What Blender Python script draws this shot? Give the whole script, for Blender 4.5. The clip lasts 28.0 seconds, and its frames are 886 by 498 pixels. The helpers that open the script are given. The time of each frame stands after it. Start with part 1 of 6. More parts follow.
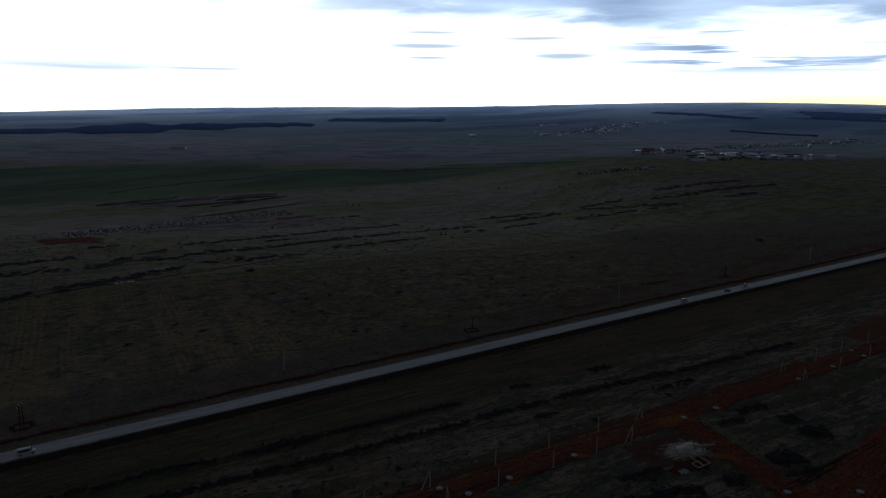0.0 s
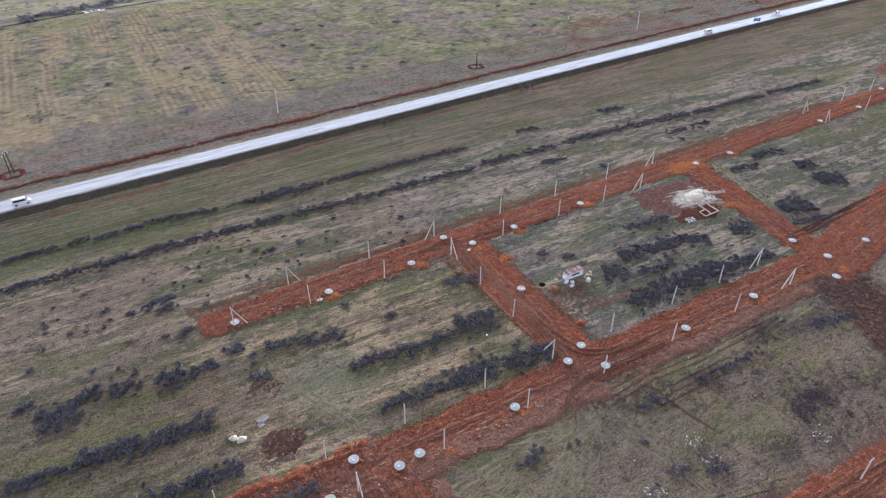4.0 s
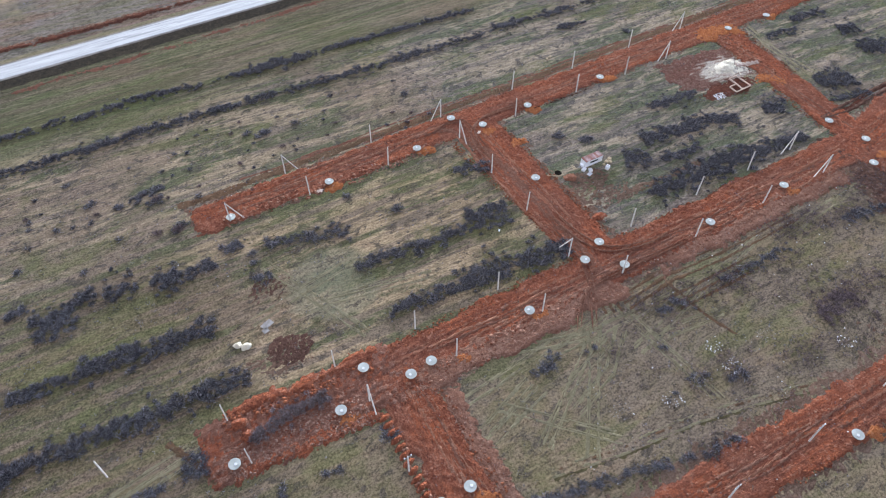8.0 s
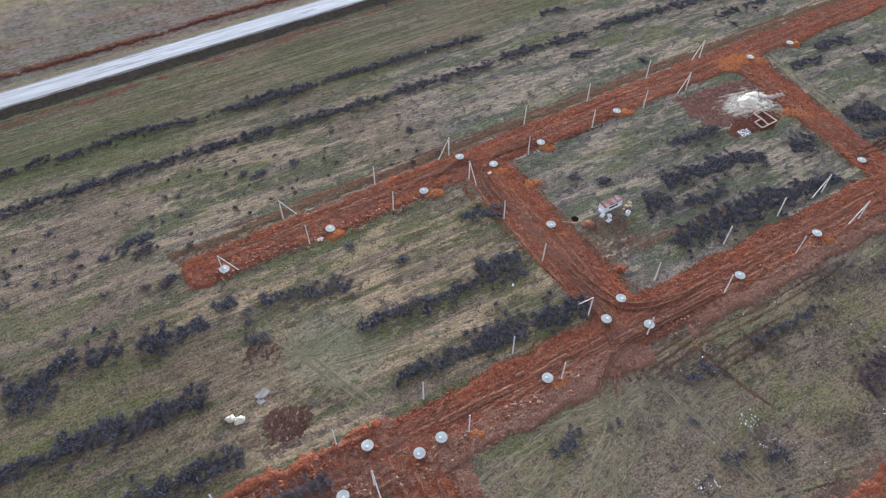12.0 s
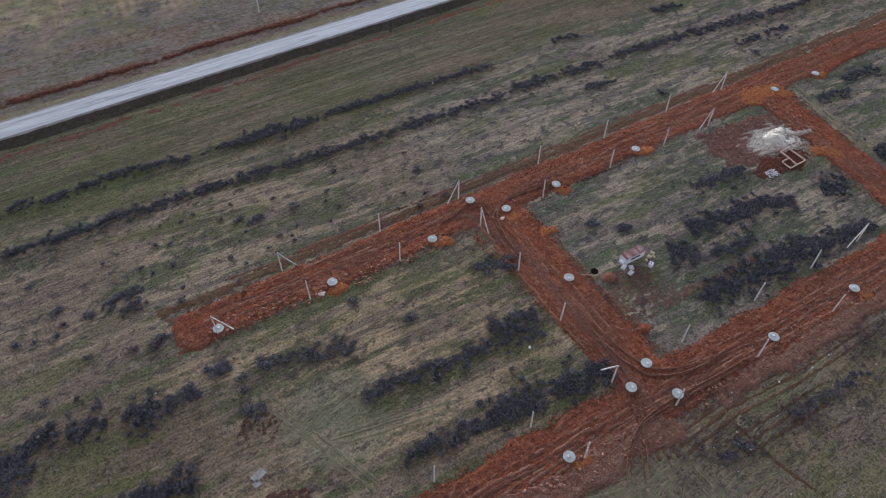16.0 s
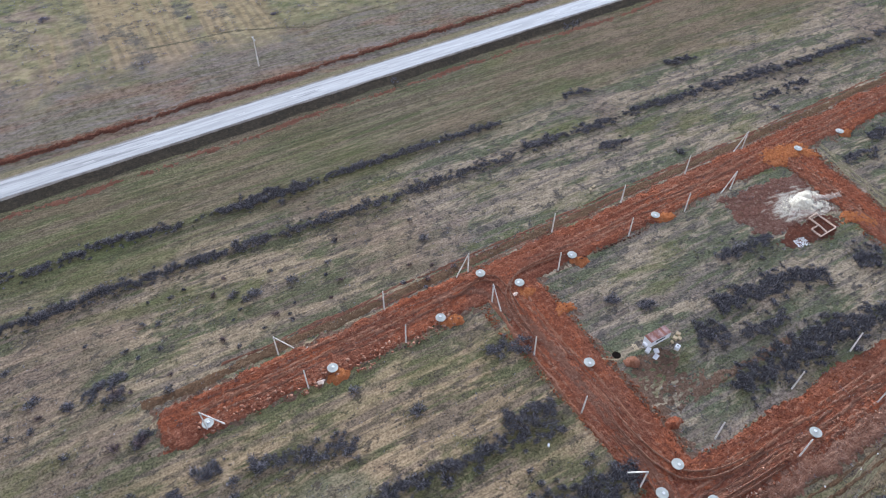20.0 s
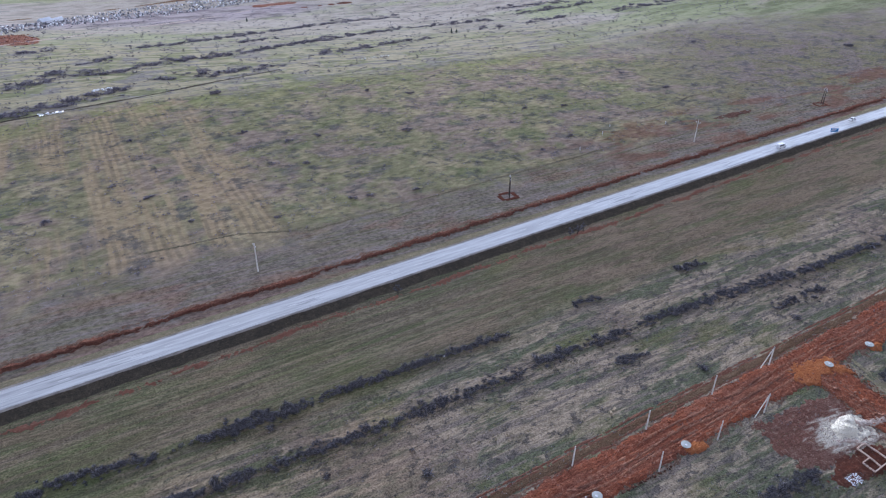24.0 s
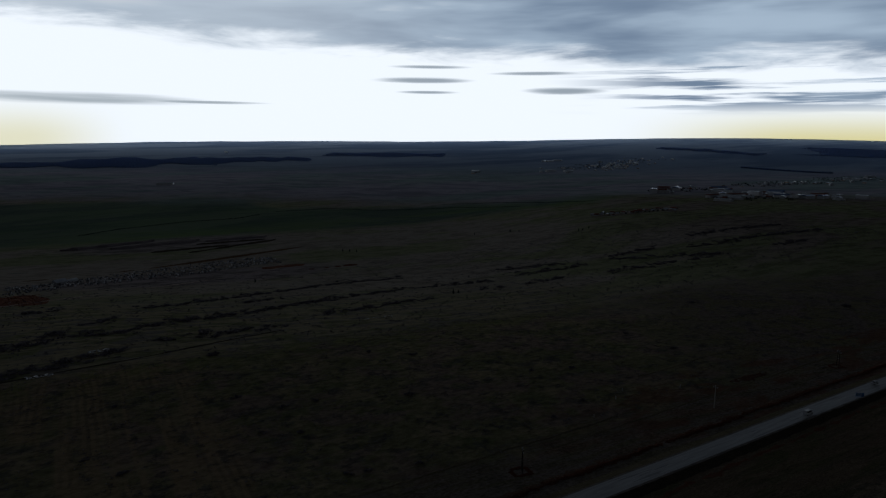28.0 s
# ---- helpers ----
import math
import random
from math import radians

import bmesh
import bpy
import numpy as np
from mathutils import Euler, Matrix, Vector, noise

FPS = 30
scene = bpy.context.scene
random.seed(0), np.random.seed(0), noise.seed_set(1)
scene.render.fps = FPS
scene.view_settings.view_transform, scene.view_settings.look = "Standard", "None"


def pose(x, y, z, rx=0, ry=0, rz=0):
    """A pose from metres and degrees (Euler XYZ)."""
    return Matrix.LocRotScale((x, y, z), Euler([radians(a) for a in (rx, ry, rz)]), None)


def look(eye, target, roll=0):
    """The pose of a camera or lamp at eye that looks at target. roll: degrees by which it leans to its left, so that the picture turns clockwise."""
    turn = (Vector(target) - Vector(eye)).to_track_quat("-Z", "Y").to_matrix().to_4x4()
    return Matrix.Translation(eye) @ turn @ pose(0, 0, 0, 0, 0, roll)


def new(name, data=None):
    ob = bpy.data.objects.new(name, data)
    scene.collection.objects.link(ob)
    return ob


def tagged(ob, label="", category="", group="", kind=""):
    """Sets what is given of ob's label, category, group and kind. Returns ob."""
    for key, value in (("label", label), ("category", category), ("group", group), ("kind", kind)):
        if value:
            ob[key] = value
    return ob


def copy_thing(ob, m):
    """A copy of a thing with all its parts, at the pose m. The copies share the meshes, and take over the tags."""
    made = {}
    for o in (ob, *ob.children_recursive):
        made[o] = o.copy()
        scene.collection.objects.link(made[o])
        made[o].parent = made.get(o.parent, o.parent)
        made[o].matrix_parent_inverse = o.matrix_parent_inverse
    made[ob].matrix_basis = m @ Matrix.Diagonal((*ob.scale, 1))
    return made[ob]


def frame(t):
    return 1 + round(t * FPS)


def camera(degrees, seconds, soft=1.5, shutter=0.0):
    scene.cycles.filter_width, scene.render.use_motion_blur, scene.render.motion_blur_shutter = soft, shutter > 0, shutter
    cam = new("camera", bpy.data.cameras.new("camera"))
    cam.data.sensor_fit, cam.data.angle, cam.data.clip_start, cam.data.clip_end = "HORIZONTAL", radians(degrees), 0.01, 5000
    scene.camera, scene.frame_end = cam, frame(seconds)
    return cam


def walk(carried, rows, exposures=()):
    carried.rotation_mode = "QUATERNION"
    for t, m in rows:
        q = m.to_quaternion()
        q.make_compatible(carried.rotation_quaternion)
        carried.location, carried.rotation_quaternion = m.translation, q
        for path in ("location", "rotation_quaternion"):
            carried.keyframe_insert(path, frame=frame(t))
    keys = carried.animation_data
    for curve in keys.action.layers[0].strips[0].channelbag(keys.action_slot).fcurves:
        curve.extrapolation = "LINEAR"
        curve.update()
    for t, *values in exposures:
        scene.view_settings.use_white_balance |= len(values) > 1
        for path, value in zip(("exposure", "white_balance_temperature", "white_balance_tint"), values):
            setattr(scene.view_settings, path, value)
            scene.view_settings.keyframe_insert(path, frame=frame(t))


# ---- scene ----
cam = camera(67.29, 28.0, soft=1.15)
PATH = [
    (0, look((-157.41, -255.77, 119.91), (-105.60, -172.90, 98.76), 0.26)),
    (0.5, look((-156.45, -253.81, 119.79), (-104.92, -171.41, 96.23), 0.31)),
    (1, look((-155.37, -251.85, 119.71), (-104.95, -171.29, 88.63), 0.32)),
    (1.5, look((-154.36, -249.96, 119.72), (-105.57, -172.20, 80.06), 0.30)),
    (2, look((-153.31, -247.90, 119.91), (-105.41, -171.53, 76.64), 0.34)),
    (2.5, look((-152.38, -245.85, 119.95), (-104.47, -169.51, 76.64), 0.34)),
    (3, look((-151.54, -243.91, 119.90), (-103.65, -167.54, 76.60), 0.26)),
    (3.5, look((-150.46, -242.39, 119.78), (-103.74, -167.88, 72.18), 0.25)),
    (4, look((-149.38, -240.85, 119.83), (-106.09, -171.76, 61.93), 0.14)),
    (4.5, look((-148.48, -239.19, 119.91), (-109.37, -176.75, 52.30), -0.08)),
    (4.8, look((-148.07, -238.02, 119.90), (-111.10, -179.07, 48.08), -0.07)),
    (5.1, look((-147.67, -236.85, 119.88), (-111.80, -179.75, 46.03), -0.05)),
    (5.5, look((-147.13, -235.29, 119.86), (-111.59, -178.83, 45.37), -0.03)),
    (6.5, look((-145.78, -231.39, 119.81), (-110.15, -175.05, 45.27), 0.02)),
    (7, look((-144.99, -229.37, 119.84), (-109.29, -173.06, 45.31), 0.10)),
    (7.5, look((-144.12, -227.29, 119.91), (-108.39, -171.04, 45.35), 0.15)),
    (8, look((-143.29, -225.29, 120.04), (-107.55, -169.10, 45.43), 0.24)),
    (8.5, look((-142.30, -223.25, 120.24), (-106.63, -167.16, 45.52), 0.29)),
    (9, look((-141.35, -221.31, 120.46), (-105.74, -165.25, 45.70), 0.27)),
    (9.5, look((-140.50, -219.46, 120.63), (-104.92, -163.44, 45.82), 0.27)),
    (10, look((-139.68, -217.55, 120.74), (-104.09, -161.52, 45.95), 0.26)),
    (10.5, look((-138.82, -215.62, 120.59), (-103.18, -159.57, 45.84), 0.31)),
    (11, look((-137.88, -213.63, 120.15), (-102.11, -157.45, 45.56), 0.35)),
    (11.5, look((-136.96, -211.73, 119.78), (-101.15, -155.41, 45.31), 0.33)),
    (12, look((-136.06, -209.82, 119.59), (-100.23, -153.41, 45.20), 0.30)),
    (12.5, look((-135.15, -207.91, 119.52), (-99.30, -151.45, 45.18), 0.30)),
    (14.5, look((-131.84, -200.34, 119.66), (-95.92, -143.79, 45.41), 0.33)),
    (15, look((-131.00, -198.41, 119.66), (-95.08, -141.87, 45.41), 0.38)),
    (15.5, look((-130.21, -196.44, 119.62), (-94.25, -139.89, 45.39), 0.40)),
    (16, look((-129.37, -194.51, 119.52), (-93.37, -137.95, 45.32), 0.47)),
    (16.5, look((-128.54, -192.57, 119.38), (-92.48, -135.99, 45.23), 0.48)),
    (17, look((-127.71, -190.71, 119.32), (-91.60, -134.08, 45.23), 0.51)),
    (17.5, look((-126.80, -188.76, 119.37), (-90.74, -132.15, 45.25), 0.58)),
    (18, look((-125.89, -186.75, 119.52), (-89.87, -130.19, 45.33), 0.61)),
    (18.5, look((-124.97, -184.81, 119.59), (-88.97, -128.26, 45.39), 0.59)),
    (19, look((-124.11, -183.03, 119.58), (-88.12, -126.43, 45.41), 0.54)),
    (19.5, look((-123.25, -181.37, 119.42), (-87.07, -124.40, 45.63), 0.54)),
    (20, look((-122.41, -179.73, 119.21), (-84.88, -120.59, 47.84), 0.38)),
    (20.5, look((-121.49, -177.95, 119.25), (-83.30, -117.66, 49.20), 0.34)),
    (21, look((-120.51, -175.96, 119.43), (-82.21, -115.57, 49.52), 0.36)),
    (22, look((-118.56, -171.96, 119.79), (-80.60, -112.30, 49.08), 0.40)),
    (22.5, look((-117.58, -169.97, 119.97), (-79.48, -110.17, 49.45), 0.42)),
    (23, look((-116.42, -167.69, 119.96), (-77.32, -106.35, 51.34), 0.44)),
    (23.5, look((-115.38, -165.51, 120.15), (-72.49, -98.19, 59.91), 0.50)),
    (24, look((-114.69, -163.62, 120.54), (-68.61, -91.14, 69.33), 0.53)),
    (24.5, look((-113.98, -161.95, 120.87), (-66.04, -86.56, 75.93), 0.52)),
    (25, look((-113.02, -159.96, 121.00), (-64.68, -83.91, 77.63), 0.54)),
    (25.5, look((-111.90, -157.87, 121.04), (-61.81, -78.85, 85.74), 0.47)),
    (26, look((-110.90, -155.85, 120.90), (-59.09, -73.73, 97.00), 0.44)),
    (26.5, look((-110.16, -153.97, 120.77), (-57.56, -70.55, 104.21), 0.47)),
    (27, look((-109.48, -152.30, 120.69), (-56.84, -68.85, 104.42), 0.49)),
    (27.5, look((-108.85, -150.72, 120.65), (-56.16, -67.29, 104.41), 0.51)),
    (28, look((-108.16, -149.16, 120.66), (-55.49, -65.72, 104.43), 0.47)),
]
EXPOSURES = ((0, -4.9, 5700, 11), (0.5, -4.8, 5700, 11), (0.8, -4.5, 5600, 13), (1.0, -3.95, 5500, 15), (1.2, -2.7, 5600, 22), (1.5, -1.55, 5450, 28),
             (1.8, -1.05, 5700, 26), (2.1, -0.70, 5850, 28), (2.6, -0.38, 5800, 28), (3.5, -0.32, 5800, 28), (4.3, 0.04, 6250, 15), (7.0, 0.12, 6150, 15), (11.0, 0.09, 6150, 15),
             (12.0, -0.03, 6150, 15), (12.5, -0.21, 6150, 16), (13.5, -0.51, 6150, 17), (14.5, -0.82, 6150, 18), (15.3, -0.83, 6150, 18), (16.0, -0.74, 6150, 17), (16.5, -0.31, 6150, 16), (17.0, 0.03, 6200, 18), (20.0, 0.03, 6150, 15), (23.0, -0.04, 6050, 15), (24.0, -0.42, 5650, 20),
             (25.0, -0.61, 5500, 26), (25.4, -0.74, 5450, 23), (25.7, -1.0, 5500, 18), (26.1, -1.78, 5600, 22), (26.4, -2.7, 5750, 18), (26.7, -3.75, 5900, 12),
             (27.0, -4.95, 6000, 11), (28.0, -5.75, 6000, 9))
walk(cam, PATH, EXPOSURES)

# ---- light: an overcast sky, brighter over the far horizon ----
TURN = math.atan(0.636)          # the road runs along x; the flight heads this far off its normal
AHEAD = Vector((math.sin(TURN), math.cos(TURN)))
ASIDE = Vector((math.cos(TURN), -math.sin(TURN)))
HUB = (-125.0, -190.0)           # middle of the flight, on the ground

SKY_GLOW = 32.0                  # how bright the open horizon is against the zenith

world = bpy.data.worlds.new("overcast_world")
scene.world = world
world.use_nodes = True
sky = world.node_tree.nodes.new("ShaderNodeTexSky")
sky.sky_type = "NISHITA"
sky.sun_disc = False
sky.sun_elevation = radians(48)
sky.sun_rotation = radians(211)
sky.air_density, sky.dust_density, sky.ozone_density = 1.0, 0.8, 2.0
world.node_tree.links.new(sky.outputs[0], world.node_tree.nodes["Background"].inputs[0])
world.node_tree.nodes["Background"].inputs[1].default_value = 0.09

sun_data = bpy.data.lights.new("sun", "SUN")
sun_data.energy, sun_data.angle, sun_data.color = 1.5, radians(36), (1.0, 0.95, 0.88)
sun = new("sun", sun_data)
sun.matrix_world = look((-360, -565, 743), (0, 0, 0))


# ---- material nodes ----
class Nodes:
    """Builds one procedural material, node by node."""

    def __init__(self, name, rough=0.9, metal=0.0):
        self.mat = bpy.data.materials.new(name)
        self.mat.use_nodes = True
        self.tree = self.mat.node_tree
        self.bsdf = self.tree.nodes["Principled BSDF"]
        self.bsdf.inputs["Roughness"].default_value = rough
        self.bsdf.inputs["Metallic"].default_value = metal
        self.bsdf.inputs["Specular IOR Level"].default_value = 0.0 if rough > 0.8 else 0.15 if rough > 0.7 else 0.4

    def put(self, socket, value):
        if isinstance(value, bpy.types.NodeSocket):
            self.tree.links.new(value, socket)
        elif isinstance(value, (tuple, list)) and len(value) == 3 and socket.type == "RGBA":
            socket.default_value = (*value, 1)
        else:
            socket.default_value = value

    def place(self):
        return self.tree.nodes.new("ShaderNodeNewGeometry").outputs["Position"]

    def local(self):
        return self.tree.nodes.new("ShaderNodeTexCoord").outputs["Object"]

    def axis(self, vec, k):
        n = self.tree.nodes.new("ShaderNodeSeparateXYZ")
        self.put(n.inputs[0], vec)
        return n.outputs[k]

    def dot(self, vec, other):
        n = self.tree.nodes.new("ShaderNodeVectorMath")
        n.operation = "DOT_PRODUCT"
        self.put(n.inputs[0], vec)
        n.inputs[1].default_value = other
        return n.outputs["Value"]

    def scaled(self, vec, x, y, z=1.0):
        n = self.tree.nodes.new("ShaderNodeVectorMath")
        n.operation = "MULTIPLY"
        self.put(n.inputs[0], vec)
        n.inputs[1].default_value = (x, y, z)
        return n.outputs[0]

    def turned(self, vec, degrees):
        n = self.tree.nodes.new("ShaderNodeVectorRotate")
        n.rotation_type = "Z_AXIS"
        self.put(n.inputs["Vector"], vec)
        n.inputs["Angle"].default_value = radians(degrees)
        return n.outputs[0]

    def fibre(self, vec, degrees, along=0.55, across=2.0):
        """Blades and stalks laid one way."""
        return self.noise(self.scaled(self.turned(vec, degrees), along, across), 1.0, 6, 0.7, 0.4)

    def oval(self, x, y, cx, cy, rx, ry):
        """1 at the middle of an oval, falling to 0 at its rim and below outside."""
        dx, dy = self.op("MULTIPLY", self.op("ADD", x, -cx), 1 / rx), self.op("MULTIPLY", self.op("ADD", y, -cy), 1 / ry)
        return self.op("SUBTRACT", 1.0, self.op("ADD", self.op("MULTIPLY", dx, dx), self.op("MULTIPLY", dy, dy)))

    def noise(self, vec, scale, detail=4.0, rough=0.55, warp=0.0):
        n = self.tree.nodes.new("ShaderNodeTexNoise")
        self.put(n.inputs["Vector"], vec)
        n.inputs["Scale"].default_value = scale
        n.inputs["Detail"].default_value = detail
        n.inputs["Roughness"].default_value = rough
        n.inputs["Distortion"].default_value = warp
        return n.outputs["Fac"]

    def cells(self, vec, scale, out="Distance"):
        n = self.tree.nodes.new("ShaderNodeTexVoronoi")
        self.put(n.inputs["Vector"], vec)
        n.inputs["Scale"].default_value = scale
        return n.outputs[out]

    def op(self, kind, a, b=0.0):
        n = self.tree.nodes.new("ShaderNodeMath")
        n.operation = kind
        self.put(n.inputs[0], a)
        self.put(n.inputs[1], b)
        return n.outputs[0]

    def band(self, value, low, high):
        n = self.tree.nodes.new("ShaderNodeMapRange")
        n.interpolation_type = "SMOOTHSTEP"
        self.put(n.inputs["Value"], value)
        n.inputs["From Min"].default_value, n.inputs["From Max"].default_value = low, high
        return n.outputs["Result"]

    def mix(self, fac, a, b):
        n = self.tree.nodes.new("ShaderNodeMix")
        n.data_type = "RGBA"
        self.put(n.inputs["Factor"], fac)
        self.put(n.inputs["A"], a)
        self.put(n.inputs["B"], b)
        return n.outputs["Result"]

    def tint(self, fac, a, b):
        n = self.tree.nodes.new("ShaderNodeMix")
        n.data_type, n.blend_type = "RGBA", "MULTIPLY"
        self.put(n.inputs["Factor"], fac)
        self.put(n.inputs["A"], a)
        self.put(n.inputs["B"], b)
        return n.outputs["Result"]

    def chance(self):
        return self.tree.nodes.new("ShaderNodeObjectInfo").outputs["Random"]

    def island(self):
        return self.tree.nodes.new("ShaderNodeNewGeometry").outputs["Random Per Island"]

    def bump(self, height, distance=0.1, strength=0.6):
        n = self.tree.nodes.new("ShaderNodeBump")
        n.inputs["Strength"].default_value = strength
        n.inputs["Distance"].default_value = distance
        self.put(n.inputs["Height"], height)
        self.put(self.bsdf.inputs["Normal"], n.outputs[0])

    def done(self, colour):
        self.put(self.bsdf.inputs["Base Color"], colour)
        return self.mat


def ground_material():
    n = Nodes("steppe_ground", 0.95)
    p = n.place()
    x, y = n.axis(p, 0), n.axis(p, 1)
    ahead = n.op("ADD", n.dot(p, (AHEAD.x, AHEAD.y, 0)), 267.0)
    aside = n.dot(p, (ASIDE.x, ASIDE.y, 0))
    far = n.noise(p, 0.004, 5, 0.6)
    # dry straw, thin green growth and grey-brown litter in mown streaks along the plots
    q = n.turned(p, 3.4)
    streak = n.noise(n.scaled(q, 0.035, 0.42), 1.0, 6, 0.62, 0.3)
    line = n.band(n.noise(n.scaled(q, 0.028, 1.25), 1.0, 5, 0.65, 0.4), 0.40, 0.62)
    patch = n.noise(n.scaled(q, 0.22, 1.1), 0.13, 7, 0.68, 0.4)
    pick = n.noise(p, 0.045, 4, 0.6)
    laid = n.mix(n.band(pick, 0.44, 0.52), n.fibre(p, 2, 0.4, 1.5), n.fibre(p, 11, 0.6, 1.4))
    laid = n.mix(n.band(n.noise(n.scaled(p, 1.0, 0.7), 0.06, 4, 0.6), 0.57, 0.64), laid, n.fibre(p, -24, 0.8, 1.5))
    grain = n.noise(p, 2.1, 6, 0.75)
    fine = n.band(n.op("ADD", n.op("MULTIPLY", laid, 0.36), n.op("MULTIPLY", grain, 0.64)), 0.36, 0.63)
    grit = n.band(n.noise(p, 4.2, 5, 0.75), 0.34, 0.66)
    speck = n.noise(n.scaled(p, 0.6, 1.0), 0.40, 7, 0.74, 0.4)
    straw = n.mix(fine, (0.175, 0.128, 0.082), (0.575, 0.45, 0.30))
    green = n.mix(fine, (0.034, 0.042, 0.023), (0.180, 0.194, 0.106))
    litter = n.mix(fine, (0.064, 0.051, 0.043), (0.325, 0.255, 0.205))
    near = n.mix(n.band(n.op("ADD", patch, n.op("MULTIPLY", n.band(y, -106, -92), 0.025)), 0.478, 0.556), green, straw)
    near = n.mix(n.op("MULTIPLY", n.band(streak, 0.50, 0.57), 0.9), near, litter)
    bare = n.noise(n.scaled(p, 0.5, 1.0), 0.035, 5, 0.62, 0.6)
    near = n.mix(n.op("MULTIPLY", n.band(bare, 0.53, 0.61), 0.6), near, n.mix(fine, (0.10, 0.066, 0.05), (0.36, 0.26, 0.195)))
    near = n.mix(n.op("MULTIPLY", line, 0.36), near, (0.085, 0.074, 0.055))
    clump = n.noise(n.scaled(p, 0.75, 1.0), 0.30, 3, 0.55, 0.2)
    near = n.mix(n.op("MULTIPLY", n.band(clump, 0.55, 0.66), 0.55), near, n.mix(fine, (0.05, 0.047, 0.034), (0.17, 0.15, 0.10)))
    near = n.mix(n.op("MULTIPLY", n.band(clump, 0.43, 0.33), 0.45), near, n.mix(fine, (0.19, 0.14, 0.10), (0.58, 0.455, 0.32)))
    # the meadow south of the tracks is olive, the fallow in the west browner, one worn spot is pale
    olive = n.mix(n.band(n.noise(n.scaled(p, 0.8, 1.0), 0.12, 6, 0.7, 0.6), 0.42, 0.57), n.mix(fine, (0.056, 0.052, 0.030), (0.225, 0.200, 0.116)), n.mix(fine, (0.068, 0.053, 0.040), (0.32, 0.25, 0.178)))
    near = n.mix(n.op("MULTIPLY", n.band(y, -162, -172), 0.72), near, olive)
    dun = n.noise(n.scaled(n.turned(p, 14), 0.5, 1.0), 0.055, 6, 0.68, 0.5)
    near = n.mix(n.op("MULTIPLY", n.op("MULTIPLY", n.band(y, -162, -172), n.band(n.op("ADD", dun, n.op("MULTIPLY", n.band(x, -80, -20), 0.06)), 0.50, 0.58)), 0.75), near, n.mix(fine, (0.058, 0.048, 0.043), (0.275, 0.225, 0.185)))
    fallow = n.op("MULTIPLY", n.band(x, -128, -150), n.band(y, -88, -104))
    near = n.mix(n.op("MULTIPLY", fallow, n.op("ADD", 0.3, n.op("MULTIPLY", n.band(patch, 0.42, 0.55), 0.45))), near, n.mix(n.band(streak, 0.44, 0.54), n.mix(fine, (0.04, 0.042, 0.024), (0.15, 0.14, 0.08)), n.mix(fine, (0.06, 0.046, 0.038), (0.24, 0.185, 0.14))))
    worn = n.band(n.op("ADD", n.oval(x, y, -113, -130, 12, 12), n.op("MULTIPLY", n.op("SUBTRACT", patch, 0.5), 2.4)), 0.0, 0.5)
    near = n.mix(n.op("MULTIPLY", worn, 0.5), near, n.mix(fine, (0.13, 0.14, 0.10), (0.285, 0.295, 0.215)))
    near = n.mix(n.op("MULTIPLY", n.band(speck, 0.53, 0.60), 0.88), near, n.mix(fine, (0.034, 0.03, 0.028), (0.11, 0.098, 0.088)))
    near = n.mix(n.op("MULTIPLY", grit, 0.22), near, n.mix(fine, (0.05, 0.045, 0.037), (0.36, 0.31, 0.22)))
    # the southern plots grow yellower grass, green only in hollows; thinner near haze is also put into this tint
    south = n.band(n.op("ADD", y, n.op("MULTIPLY", n.op("SUBTRACT", bare, 0.5), 60.0)), -84, -116)
    inner = n.op("MULTIPLY", n.band(n.op("ADD", x, n.op("MULTIPLY", n.op("SUBTRACT", bare, 0.5), 40.0)), -66, -48), n.band(y, -165, -155))
    near = n.tint(n.op("MULTIPLY", south, n.op("SUBTRACT", 1.0, inner)), near, (1.05, 1.0, 0.93))
    near = n.tint(inner, near, (0.98, 1.02, 1.10))
    near = n.mix(n.op("MULTIPLY", n.band(n.noise(n.scaled(q, 0.35, 1.0), 0.06, 6, 0.68, 0.5), 0.53, 0.62), 0.55), near, n.mix(fine, (0.050, 0.055, 0.022), (0.21, 0.215, 0.092)))
    # the mown verge below the road is greener, with brown swathes
    mown = n.noise(n.scaled(n.turned(p, 1.2), 0.010, 0.62), 1.0, 5, 0.62, 0.12)
    verge = n.mix(n.band(n.noise(n.scaled(p, 0.014, 0.30), 1.0, 5, 0.62, 0.3), 0.48, 0.58), n.mix(fine, (0.040, 0.052, 0.024), (0.160, 0.178, 0.086)), n.mix(fine, (0.066, 0.053, 0.038), (0.25, 0.204, 0.145)))
    verge = n.mix(n.op("MULTIPLY", n.band(mown, 0.51, 0.57), 0.85), verge, n.mix(fine, (0.045, 0.04, 0.03), (0.125, 0.108, 0.072)))
    verge = n.mix(n.op("MULTIPLY", n.band(mown, 0.46, 0.39), 0.75), verge, n.mix(fine, (0.11, 0.095, 0.06), (0.31, 0.26, 0.17)))
    lusher = n.noise(n.scaled(n.turned(p, 1.2), 0.35, 1.0), 0.055, 5, 0.64, 0.5)
    verge = n.mix(n.op("MULTIPLY", n.band(lusher, 0.55, 0.64), 0.6), verge, n.mix(fine, (0.044, 0.064, 0.024), (0.155, 0.20, 0.078)))
    verge = n.mix(n.op("MULTIPLY", n.band(lusher, 0.45, 0.37), 0.6), verge, n.mix(fine, (0.075, 0.053, 0.036), (0.285, 0.21, 0.14)))
    verge = n.mix(n.op("MULTIPLY", line, 0.45), verge, n.mix(fine, (0.06, 0.052, 0.032), (0.15, 0.128, 0.078)))
